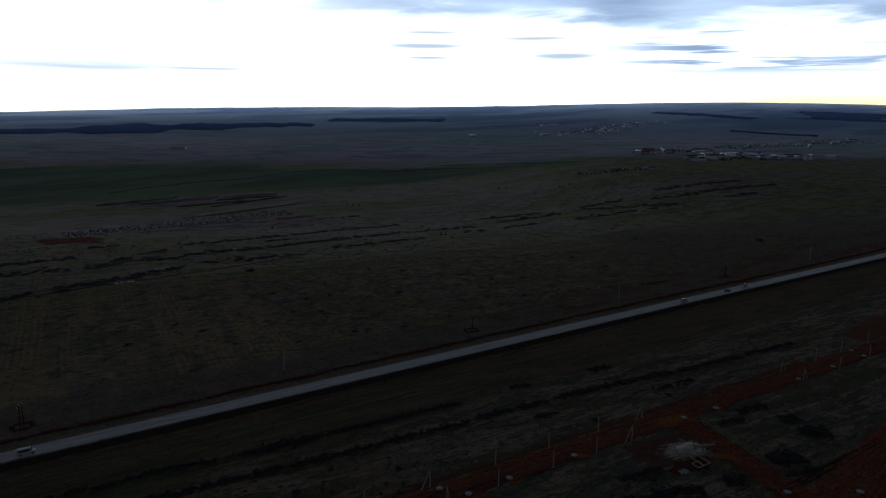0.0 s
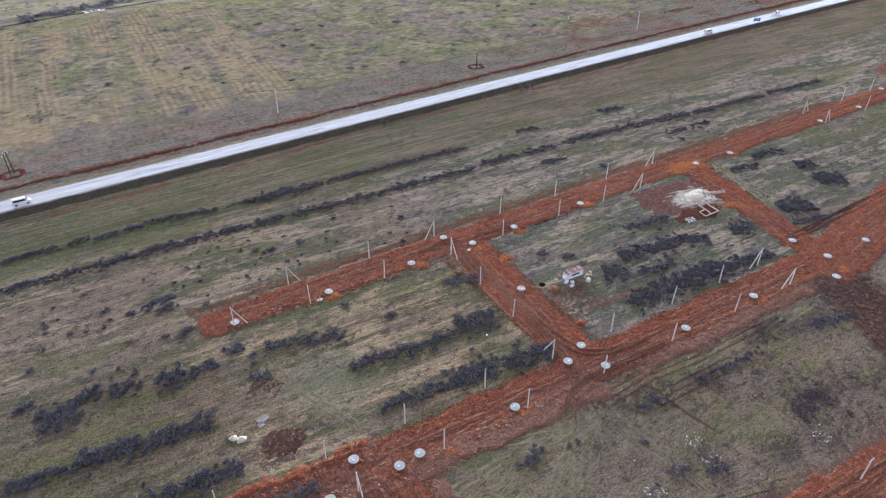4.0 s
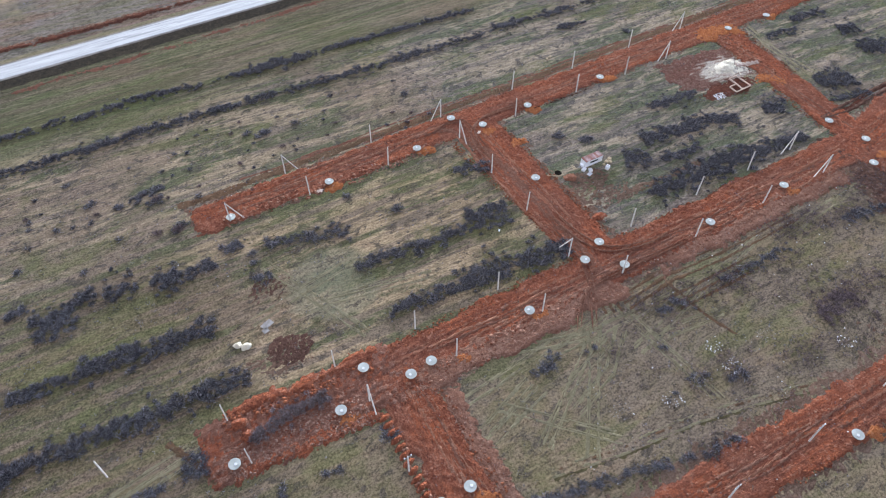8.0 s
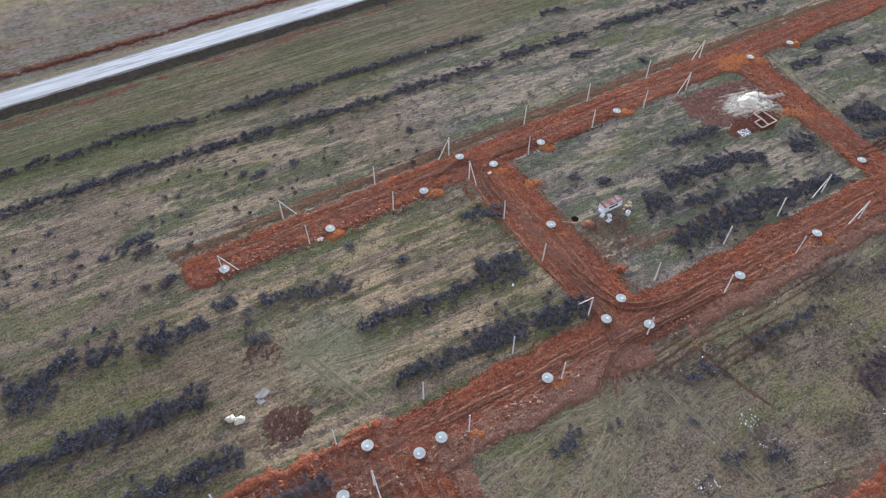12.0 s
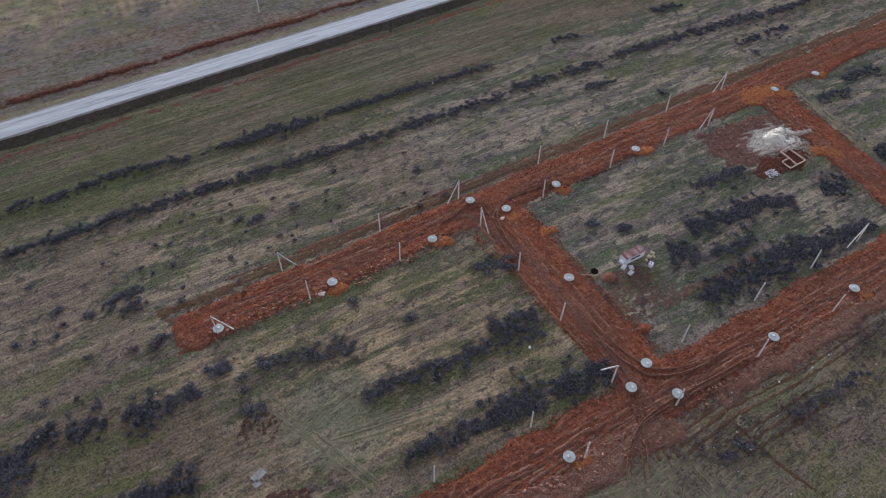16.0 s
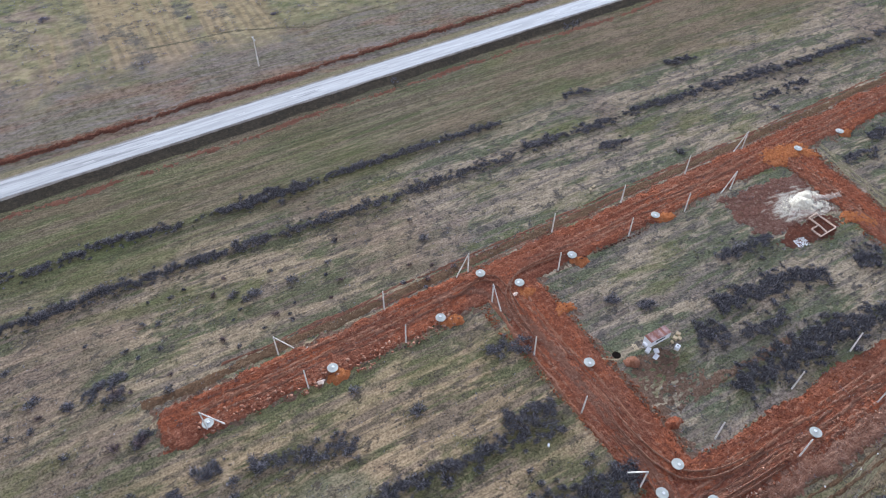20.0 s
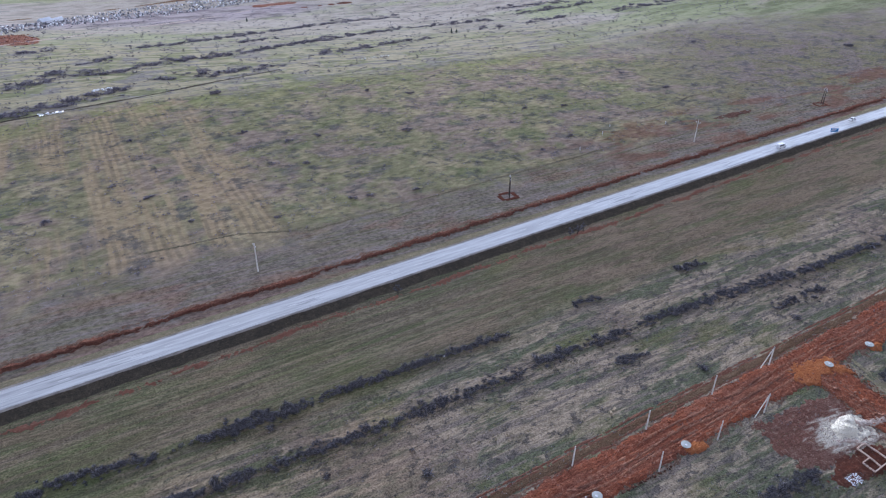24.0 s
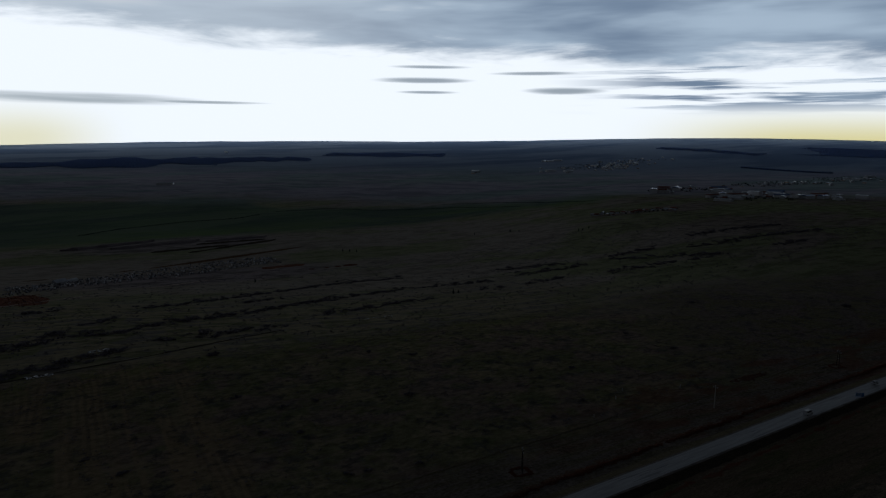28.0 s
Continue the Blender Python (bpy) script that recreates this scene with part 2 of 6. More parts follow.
    verge = n.mix(n.op("MULTIPLY", n.band(n.op("ADD", x, n.op("MULTIPLY", n.op("SUBTRACT", bare, 0.5), 160.0)), -30, 50), n.op("ADD", 0.2, n.op("MULTIPLY", n.band(patch, 0.44, 0.54), 0.5))), verge, n.mix(fine, (0.07, 0.05, 0.035), (0.28, 0.20, 0.14)))
    edge = n.op("ADD", y, n.op("MULTIPLY", n.op("SUBTRACT", patch, 0.5), 30.0))
    near = n.mix(n.op("MULTIPLY", n.band(edge, -52, -38), 0.74), near, verge)
    # the field beyond the road: old furrows across it, straw strips in the west, green growth, grey heath in the east
    plot = n.noise(n.scaled(p, 1.0, 0.45), 0.013, 4, 0.55)
    blot = n.noise(p, 0.045, 6, 0.68, 0.4)
    scrub = n.noise(p, 0.085, 8, 0.76)
    mottle = n.band(n.noise(n.scaled(p, 0.65, 1.0), 0.30, 7, 0.70, 0.1), 0.24, 0.76)
    crisp = n.band(n.op("ADD", n.op("MULTIPLY", n.noise(n.scaled(q, 0.6, 1.0), 0.9, 6, 0.72), 0.6), n.op("MULTIPLY", scrub, 0.4)), 0.38, 0.62)
    row = n.op("SINE", n.op("ADD", n.op("MULTIPLY", n.axis(n.turned(p, 3), 0), 1.95), n.op("MULTIPLY", n.noise(p, 0.03, 3), 9.0)))
    furrow = n.op("MULTIPLY", n.band(n.op("ADD", row, n.op("MULTIPLY", n.op("SUBTRACT", n.noise(p, 0.25, 5, 0.7), 0.5), 3.5)), -0.6, 0.9), n.band(n.noise(p, 0.014, 4, 0.6), 0.40, 0.54))
    strip = n.band(n.noise(n.scaled(n.turned(p, 3), 0.085, 0.006), 1.0, 4, 0.6, 0.12), 0.44, 0.56)
    heath = n.mix(mottle, (0.140, 0.108, 0.088), (0.36, 0.285, 0.225))
    turf = n.mix(mottle, (0.110, 0.107, 0.058), (0.30, 0.283, 0.16))
    pale = n.mix(mottle, (0.165, 0.143, 0.088), (0.42, 0.36, 0.22))
    tilth = n.mix(mottle, (0.235, 0.176, 0.105), (0.45, 0.345, 0.21))
    west = n.op("MULTIPLY", n.op("MULTIPLY", n.band(n.op("ADD", x, n.op("MULTIPLY", n.op("SUBTRACT", blot, 0.5), 70.0)), -38, -52), n.band(y, 36, 58)), n.op("ADD", 0.12, n.op("MULTIPLY", strip, 0.68)))
    west = n.op("MULTIPLY", west, n.band(n.op("ADD", n.oval(x, y, -128, 118, 22, 40), n.op("MULTIPLY", n.op("SUBTRACT", blot, 0.5), 3.0)), 0.7, -0.1))
    west = n.op("MULTIPLY", west, n.band(n.op("ADD", n.oval(x, y, -64, 172, 12, 26), n.op("MULTIPLY", n.op("SUBTRACT", blot, 0.5), 2.0)), 0.8, 0.0))
    field = n.mix(n.band(n.op("ADD", blot, n.op("MULTIPLY", n.op("SUBTRACT", plot, 0.5), 0.5)), 0.48, 0.60), turf, pale)
    field = n.mix(n.op("MULTIPLY", n.band(n.noise(n.scaled(p, 0.8, 1.0), 0.028, 6, 0.66, 0.3), 0.475, 0.56), 0.95), field, heath)
    field = n.mix(n.op("MULTIPLY", n.band(n.noise(n.scaled(p, 0.7, 1.0), 0.055, 5, 0.65, 0.3), 0.53, 0.62), 0.8), field, n.mix(mottle, (0.085, 0.097, 0.05), (0.24, 0.25, 0.13)))
    tussock = n.noise(n.scaled(p, 0.55, 1.0), 0.10, 4, 0.58, 0.3)
    field = n.mix(n.op("MULTIPLY", n.band(tussock, 0.55, 0.64), 0.6), field, n.mix(mottle, (0.065, 0.066, 0.060), (0.17, 0.165, 0.15)))
    field = n.mix(n.op("MULTIPLY", n.band(tussock, 0.43, 0.34), 0.55), field, n.mix(mottle, (0.205, 0.175, 0.112), (0.43, 0.37, 0.23)))
    field = n.mix(west, field, tilth)
    field = n.mix(n.op("MULTIPLY", furrow, n.op("ADD", 0.06, n.op("MULTIPLY", west, 0.45))), field, n.mix(mottle, (0.07, 0.064, 0.05), (0.19, 0.168, 0.125)))
    field = n.mix(n.op("MULTIPLY", n.band(scrub, 0.53, 0.60), 0.7), field, n.mix(mottle, (0.045, 0.046, 0.046), (0.14, 0.136, 0.13)))
    lush = n.op("MULTIPLY", n.band(y, 185, 225), n.band(blot, 0.46, 0.56))
    field = n.mix(n.op("MULTIPLY", lush, 0.7), field, n.mix(mottle, (0.13, 0.15, 0.055), (0.28, 0.29, 0.125)))
    east = n.band(n.op("ADD", aside, n.op("MULTIPLY", n.op("SUBTRACT", blot, 0.5), 160.0)), 90, 190)
    moor = n.mix(n.band(blot, 0.44, 0.56), n.mix(crisp, (0.098, 0.080, 0.074), (0.32, 0.26, 0.235)), n.mix(crisp, (0.085, 0.082, 0.048), (0.29, 0.265, 0.16)))
    field = n.mix(n.op("MULTIPLY", east, 0.8), field, n.mix(n.op("MULTIPLY", n.band(scrub, 0.50, 0.58), 0.75), moor, n.mix(mottle, (0.05, 0.048, 0.05), (0.13, 0.122, 0.12))))
    pole_strip = n.band(n.op("ADD", y, n.op("MULTIPLY", n.op("SUBTRACT", blot, 0.5), 60.0)), 54, 34)
    field = n.mix(n.op("MULTIPLY", pole_strip, 0.8), field, n.mix(n.band(streak, 0.44, 0.58), n.mix(crisp, (0.090, 0.076, 0.070), (0.285, 0.242, 0.22)), n.mix(crisp, (0.068, 0.063, 0.044), (0.225, 0.202, 0.145))))
    russet = n.band(n.noise(n.scaled(q, 0.35, 1.0), 0.06, 6, 0.68, 0.4), 0.50, 0.60)
    field = n.mix(n.op("MULTIPLY", n.op("MULTIPLY", pole_strip, russet), 0.55), field, n.mix(crisp, (0.105, 0.062, 0.045), (0.30, 0.19, 0.14)))
    rusty = n.op("MULTIPLY", n.band(y, 78, 55), n.op("MULTIPLY", n.band(x, 60, 130), n.band(n.noise(n.scaled(p, 0.4, 1.0), 0.05, 5, 0.65, 0.3), 0.50, 0.60)))
    rusty = n.op("MAXIMUM", rusty, n.op("MULTIPLY", n.band(n.op("ADD", n.oval(x, y, 139, 54, 30, 12), n.op("MULTIPLY", n.op("SUBTRACT", n.noise(n.scaled(p, 0.5, 1.0), 0.16, 6, 0.72, 0.4), 0.5), 5.0)), 0.1, 0.9), 0.9))
    field = n.mix(n.op("MULTIPLY", rusty, 0.72), field, n.mix(mottle, (0.10, 0.05, 0.036), (0.24, 0.135, 0.095)))
    c = n.mix(n.band(y, 2, 8), near, field)
    # banded pasture behind the field
    band = n.noise(n.scaled(p, 0.012, 0.11), 1.0, 5, 0.6, 0.4)
    pasture = n.mix(n.band(band, 0.45, 0.54), n.mix(mottle, (0.235, 0.208, 0.138), (0.43, 0.385, 0.255)), n.mix(n.band(blot, 0.44, 0.56), n.mix(mottle, (0.14, 0.13, 0.115), (0.31, 0.285, 0.245)), n.mix(mottle, (0.13, 0.137, 0.078), (0.285, 0.285, 0.16))))
    back = n.op("ADD", y, n.op("MULTIPLY", far, 60.0))
    c = n.mix(n.band(back, 245, 275), c, pasture)
    # the steppe of the valley's near side, its green floor with dark stream lines, the slopes behind
    tuft = n.noise(n.scaled(p, 0.45, 1.0), 0.06, 8, 0.76)
    herb = n.noise(n.scaled(p, 0.4, 1.0), 0.008, 6, 0.66, 0.4)
    steppe = n.mix(n.band(n.op("ADD", herb, n.op("MULTIPLY", n.band(aside, 0, 500), 0.08)), 0.47, 0.58), n.mix(n.band(tuft, 0.36, 0.64), (0.26, 0.232, 0.195), (0.46, 0.412, 0.345)), n.mix(n.band(tuft, 0.36, 0.64), (0.20, 0.215, 0.125), (0.37, 0.38, 0.235)))
    steppe = n.mix(n.op("MULTIPLY", n.band(tuft, 0.55, 0.62), 0.6), steppe, (0.14, 0.14, 0.13))
    pits = n.op("MAXIMUM", n.oval(x, y, 95, 902, 170, 70), n.oval(x, y, 28, 619, 200, 66))
    steppe = n.mix(n.op("MULTIPLY", n.band(n.op("ADD", pits, n.op("MULTIPLY", n.op("SUBTRACT", herb, 0.5), 3.0)), -0.1, 0.5), 0.8), steppe, n.mix(n.band(tuft, 0.40, 0.58), (0.17, 0.145, 0.15), (0.36, 0.31, 0.315)))
    wide = n.op("ADD", ahead, n.op("MULTIPLY", n.op("SUBTRACT", far, 0.5), 420.0))
    dusk = n.mix(n.band(tuft, 0.38, 0.60), n.mix(n.band(herb, 0.44, 0.56), (0.125, 0.10, 0.088), (0.12, 0.132, 0.072)), n.mix(n.band(herb, 0.44, 0.56), (0.26, 0.215, 0.185), (0.25, 0.265, 0.15)))
    steppe = n.mix(n.op("MULTIPLY", n.band(n.op("ADD", aside, n.op("MULTIPLY", n.op("SUBTRACT", herb, 0.5), 500.0)), 120, 480), 0.75), steppe, dusk)
    c = n.mix(n.band(wide, 560, 760), c, steppe)
    # green valley floor, with a little haze mixed into its greens as blue
    meadow = n.mix(n.band(n.noise(n.scaled(p, 0.4, 1.0), 0.007, 6, 0.66, 0.5), 0.40, 0.60), (0.088, 0.150, 0.118), (0.16, 0.24, 0.152))
    frayed = n.op("ADD", n.op("MULTIPLY", n.op("SUBTRACT", far, 0.5), 150.0), n.op("MULTIPLY", n.op("SUBTRACT", n.noise(n.scaled(p, 0.3, 1.0), 0.012, 5, 0.65), 0.5), 120.0))
    low_edge = n.op("ADD", n.op("SUBTRACT", ahead, n.op("MULTIPLY", aside, 0.55)), frayed)
    top_edge = n.op("SUBTRACT", n.op("ADD", n.op("SUBTRACT", ahead, n.op("MULTIPLY", aside, 0.30)), frayed), n.op("MULTIPLY", n.band(aside, -330, -520), 230.0))
    m = n.op("MULTIPLY", n.op("MULTIPLY", n.band(low_edge, 1320, 1390), n.band(top_edge, 1590, 1530)), n.band(aside, 480, 240))
    fresh = n.op("MULTIPLY", n.band(low_edge, 1500, 1380), n.band(n.noise(n.scaled(p, 0.35, 1.0), 0.010, 5, 0.62, 0.4), 0.42, 0.56))
    meadow = n.mix(n.op("MULTIPLY", fresh, 0.7), meadow, (0.20, 0.30, 0.115))
    c = n.mix(n.op("MULTIPLY", m, 0.8), c, meadow)
    # slopes and hills: distance haze is put into these blue-grey base colours
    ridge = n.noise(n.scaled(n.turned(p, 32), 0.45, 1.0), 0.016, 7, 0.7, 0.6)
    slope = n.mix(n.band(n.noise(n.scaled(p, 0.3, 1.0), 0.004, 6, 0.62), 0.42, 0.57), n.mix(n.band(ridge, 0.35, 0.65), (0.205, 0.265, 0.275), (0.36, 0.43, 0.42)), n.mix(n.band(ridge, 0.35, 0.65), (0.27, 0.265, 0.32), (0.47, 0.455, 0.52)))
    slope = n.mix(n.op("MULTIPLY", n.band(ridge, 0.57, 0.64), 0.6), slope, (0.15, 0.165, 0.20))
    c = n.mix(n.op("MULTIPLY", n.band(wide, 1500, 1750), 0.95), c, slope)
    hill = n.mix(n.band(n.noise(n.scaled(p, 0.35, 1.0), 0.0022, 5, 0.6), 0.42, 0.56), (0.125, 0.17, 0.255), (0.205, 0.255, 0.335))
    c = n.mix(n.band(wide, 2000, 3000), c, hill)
    n.bump(n.op("ADD", n.op("MULTIPLY", fine, 0.35), n.op("MULTIPLY", speck, 0.5)), 0.16, 0.4)
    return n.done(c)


def soil_material(name, fresh, wet, dry, wash=None):
    """Bare red clay, churned and rutted along the local x axis."""
    n = Nodes(name, 0.92)
    p = n.local()
    rut = n.noise(n.scaled(p, 0.03, 1.5), 1.0, 5, 0.65, 0.8)
    tread = n.noise(n.scaled(p, 0.018, 2.6), 1.0, 4, 0.6, 0.35)
    churn = n.noise(p, 0.22, 6, 0.68, 0.8)
    lump = n.noise(p, 0.95, 6, 0.72)
    fine = n.band(n.noise(p, 2.6, 6, 0.75), 0.34, 0.66)
    c = n.mix(n.band(churn, 0.44, 0.54), n.mix(0.55, wet, fresh), fresh)
    c = n.mix(n.op("MULTIPLY", n.band(n.noise(n.scaled(p, 0.35, 1.0), 0.10, 5, 0.6, 0.5), 0.50, 0.60), 0.5), c, n.mix(0.5, wet, dry))
    c = n.mix(n.op("MULTIPLY", n.band(n.noise(n.scaled(p, 0.5, 1.6), 0.07, 4, 0.6, 0.4), 0.46, 0.56), 0.6), c, n.mix(0.3, wet, dry))
    c = n.mix(n.op("MULTIPLY", n.band(n.noise(n.scaled(p, 0.45, 1.0), 0.15, 6, 0.7, 0.6), 0.49, 0.57), 0.7), c, n.mix(0.72, fresh, wet))
    c = n.mix(n.op("MULTIPLY", n.band(n.noise(n.scaled(p, 0.22, 1.0), 0.34, 6, 0.72, 0.7), 0.53, 0.62), 0.6), c, n.mix(0.5, fresh, dry))
    c = n.mix(n.op("MULTIPLY", n.band(rut, 0.54, 0.60), 0.6), c, wet)
    c = n.mix(n.op("MULTIPLY", n.band(tread, 0.55, 0.62), 0.45), c, n.mix(0.25, wet, dry))
    c = n.mix(n.op("MULTIPLY", n.band(tread, 0.44, 0.38), 0.4), c, n.mix(0.6, fresh, dry))
    slump = n.noise(p, 0.42, 7, 0.72, 0.9)
    c = n.mix(n.op("MULTIPLY", n.band(slump, 0.505, 0.575), 0.8), c, n.mix(0.75, fresh, wet))
    crumb = n.op("MULTIPLY", n.band(n.cells(p, 1.25), 0.42, 0.22), n.band(n.noise(p, 0.13, 4, 0.6, 0.4), 0.52, 0.62))
    c = n.mix(n.op("MULTIPLY", crumb, 0.5), c, dry)
    c = n.mix(n.op("MULTIPLY", n.band(lump, 0.56, 0.62), 0.7), c, dry)
    c = n.mix(n.op("MULTIPLY", n.band(lump, 0.45, 0.38), 0.75), c, wet)
    c = n.mix(0.36, c, n.mix(fine, wet, n.mix(0.5, fresh, dry)))
    if wash:
        x, y = n.axis(p, 0), n.axis(p, 1)
        spill = n.op("ADD", n.oval(x, y, *wash), n.op("MULTIPLY", n.op("SUBTRACT", n.noise(n.scaled(p, 0.2, 0.7), 1.0, 6, 0.68, 0.5), 0.5), 4.2))
        c = n.mix(n.op("MULTIPLY", n.band(spill, -0.1, 0.9), 0.8), c, n.mix(fine, (0.55, 0.49, 0.40), (0.86, 0.82, 0.70)))
    n.bump(n.op("ADD", n.op("MULTIPLY", fine, 0.4), n.op("ADD", n.op("ADD", lump, slump), tread)), 0.45, 0.9)
    return n.done(c)


def simple_material(name, dark, light, scale, rough=0.85, metal=0.0, bump=0.02, vary=0.0):
    n = Nodes(name, rough, metal)
    p = n.local()
    broad, grain = n.noise(p, scale, 5, 0.6), n.noise(p, scale * 9, 5, 0.65)
    c = n.mix(n.band(broad, 0.3, 0.7), dark, light)
    c = n.mix(n.op("MULTIPLY", grain, 0.35), c, dark)
    if vary:
        c = n.mix(n.op("MULTIPLY", n.chance(), vary), c, dark)
    n.bump(grain, bump, 0.6)
    return n.done(c)


def twig_material(name, dark, light, lean=1.6):
    n = Nodes(name, 0.9)
    c = n.mix(n.op("POWER", n.island(), lean), dark, light)
    c = n.mix(n.op("MULTIPLY", n.noise(n.place(), 0.6, 4), 0.6), c, dark)
    return n.done(c)


def asphalt_material():
    n = Nodes("worn_asphalt", 0.66)
    p = n.place()
    broad = n.noise(n.scaled(p, 0.05, 0.8), 1.0, 5, 0.6)
    grain = n.noise(p, 3.0, 6, 0.7)
    crack = n.noise(n.scaled(p, 0.08, 1.6), 1.0, 6, 0.75, 1.2)
    c = n.mix(n.band(broad, 0.3, 0.7), (0.295, 0.305, 0.312), (0.47, 0.485, 0.495))
    c = n.mix(n.op("MULTIPLY", grain, 0.3), c, (0.24, 0.248, 0.262))
    c = n.mix(n.op("MULTIPLY", n.band(crack, 0.60, 0.67), 0.7), c, (0.15, 0.155, 0.165))
    mend = n.op("MULTIPLY", n.band(n.noise(n.scaled(p, 0.045, 0.9), 1.0, 3, 0.5, 0.1), 0.57, 0.61), n.band(n.noise(p, 0.02, 3), 0.46, 0.56))
    c = n.mix(n.op("MULTIPLY", mend, 0.65), c, (0.15, 0.155, 0.165))
    n.bump(grain, 0.02, 0.5)
    return n.done(c)


GROUND = ground_material()
CLAY = soil_material("red_clay", (0.42, 0.120, 0.052), (0.100, 0.034, 0.026), (0.46, 0.25, 0.175))
DARK_CLAY = soil_material("dark_red_clay", (0.165, 0.055, 0.034), (0.07, 0.034, 0.027), (0.28, 0.15, 0.11))
THIN_CLAY = soil_material("trodden_brown_soil", (0.20, 0.115, 0.068), (0.10, 0.062, 0.04), (0.27, 0.20, 0.13))
BANK_SOIL = soil_material("dark_bank_soil", (0.115, 0.098, 0.075), (0.055, 0.050, 0.043), (0.205, 0.17, 0.115))
ROADSIDE = soil_material("grassy_roadside_soil", (0.215, 0.185, 0.125), (0.10, 0.092, 0.055), (0.32, 0.27, 0.20))
TRENCH = soil_material("dug_trench_clay", (0.195, 0.074, 0.047), (0.075, 0.035, 0.027), (0.31, 0.17, 0.12))
DUG = soil_material("dug_over_brown_clay", (0.28, 0.112, 0.072), (0.12, 0.053, 0.037), (0.42, 0.265, 0.205))
MARGIN = soil_material("clods_and_turf", (0.23, 0.138, 0.095), (0.10, 0.066, 0.047), (0.39, 0.285, 0.225))
LANE = soil_material("wheel_trodden_clay", (0.245, 0.115, 0.077), (0.14, 0.061, 0.043), (0.345, 0.205, 0.15))
FRESH = soil_material("fresh_orange_clay", (0.48, 0.17, 0.062), (0.28, 0.09, 0.038), (0.55, 0.26, 0.135))
PALE_GRASS = soil_material("flattened_pale_grass", (0.30, 0.265, 0.165), (0.18, 0.16, 0.095), (0.40, 0.35, 0.235))
TRODDEN = soil_material("trodden_olive_turf", (0.13, 0.115, 0.055), (0.07, 0.058, 0.034), (0.20, 0.17, 0.095))
RUBBLE = soil_material("crumbled_pink_clay", (0.315, 0.158, 0.106), (0.16, 0.073, 0.050), (0.45, 0.285, 0.215))
BROWN_DUG = soil_material("dug_brown_soil", (0.150, 0.078, 0.056), (0.072, 0.042, 0.033), (0.27, 0.17, 0.135))
CHALK = soil_material("pale_sand_spread", (0.60, 0.53, 0.45), (0.27, 0.155, 0.12), (0.80, 0.76, 0.68))
SCRAPED = soil_material("scraped_maroon_soil", (0.23, 0.105, 0.078), (0.095, 0.04, 0.032), (0.39, 0.29, 0.23), (20.0, -2.2, 10.5, 6.8))
DUSTY = soil_material("dusty_wheel_streak", (0.37, 0.17, 0.105), (0.21, 0.085, 0.052), (0.45, 0.27, 0.20))
SAND = soil_material("pale_sand", (0.88, 0.81, 0.65), (0.77, 0.70, 0.55), (0.93, 0.89, 0.78))
PINK_CLOD = twig_material("pale_pink_clods", (0.17, 0.088, 0.063), (0.37, 0.24, 0.19), 1.3)
DARK_PINK = twig_material("brown_pink_clods", (0.10, 0.055, 0.042), (0.29, 0.18, 0.145), 1.2)
RED_CLOD = twig_material("red_clay_clods", (0.14, 0.048, 0.028), (0.36, 0.135, 0.07), 1.3)
CLOD = twig_material("dry_clay_clods", (0.15, 0.06, 0.038), (0.44, 0.26, 0.19), 1.5)
TWIG = twig_material("bare_twigs", (0.037, 0.038, 0.046), (0.50, 0.49, 0.535), 1.75)
# scrub beyond the road: aerial haze put into the colour as pale violet
HAZED_TWIG = twig_material("hazed_far_scrub", (0.125, 0.118, 0.135), (0.42, 0.39, 0.44), 1.15)
GREEN_GRASS = twig_material("green_grass", (0.045, 0.05, 0.025), (0.165, 0.168, 0.082), 1.3)
PALE_TWIG = twig_material("grey_torn_twigs", (0.085, 0.07, 0.072), (0.52, 0.44, 0.46), 1.2)
RED_TWIG = twig_material("reddish_twigs", (0.06, 0.048, 0.05), (0.42, 0.33, 0.345))
DRY_GRASS = twig_material("dry_grass", (0.14, 0.115, 0.06), (0.42, 0.35, 0.21))
# distant woods: the blue of aerial haze is put into their base colour
HAZED_PINE = twig_material("hazed_woodland", (0.19, 0.27, 0.46), (0.26, 0.34, 0.55), 0.8)
PINE = twig_material("dark_pine", (0.05, 0.065, 0.068), (0.12, 0.15, 0.15), 1.0)
ASPHALT = asphalt_material()
GRAVEL = simple_material("grey_shoulder_gravel", (0.16, 0.145, 0.13), (0.30, 0.275, 0.25), 0.3)
PAINT = simple_material("worn_road_paint", (0.42, 0.425, 0.43), (0.58, 0.585, 0.59), 0.6)
CONCRETE = simple_material("new_concrete", (0.40, 0.425, 0.40), (0.59, 0.62, 0.585), 0.7, vary=0.2)
POLE_CONCRETE = simple_material("pole_concrete", (0.58, 0.56, 0.53), (0.78, 0.76, 0.72), 0.8, vary=0.15)
OLD_POLE = simple_material("weathered_pole", (0.25, 0.235, 0.22), (0.42, 0.40, 0.38), 0.8)
STEEL = simple_material("dull_steel", (0.20, 0.20, 0.21), (0.42, 0.42, 0.44), 4, 0.5, 0.7)
GLASSY = simple_material("white_porcelain", (0.70, 0.72, 0.74), (0.86, 0.87, 0.88), 6, 0.25)
WHITE = simple_material("white_paint", (0.66, 0.68, 0.72), (0.82, 0.84, 0.87), 0.8, 0.5)
RUST = simple_material("rusty_roof_sheet", (0.20, 0.075, 0.06), (0.46, 0.34, 0.33), 0.9, 0.6, vary=0.4)
PIT_SHADE = simple_material("painted_pit_shade", (0.008, 0.007, 0.006), (0.022, 0.018, 0.015), 1.5, 0.95)
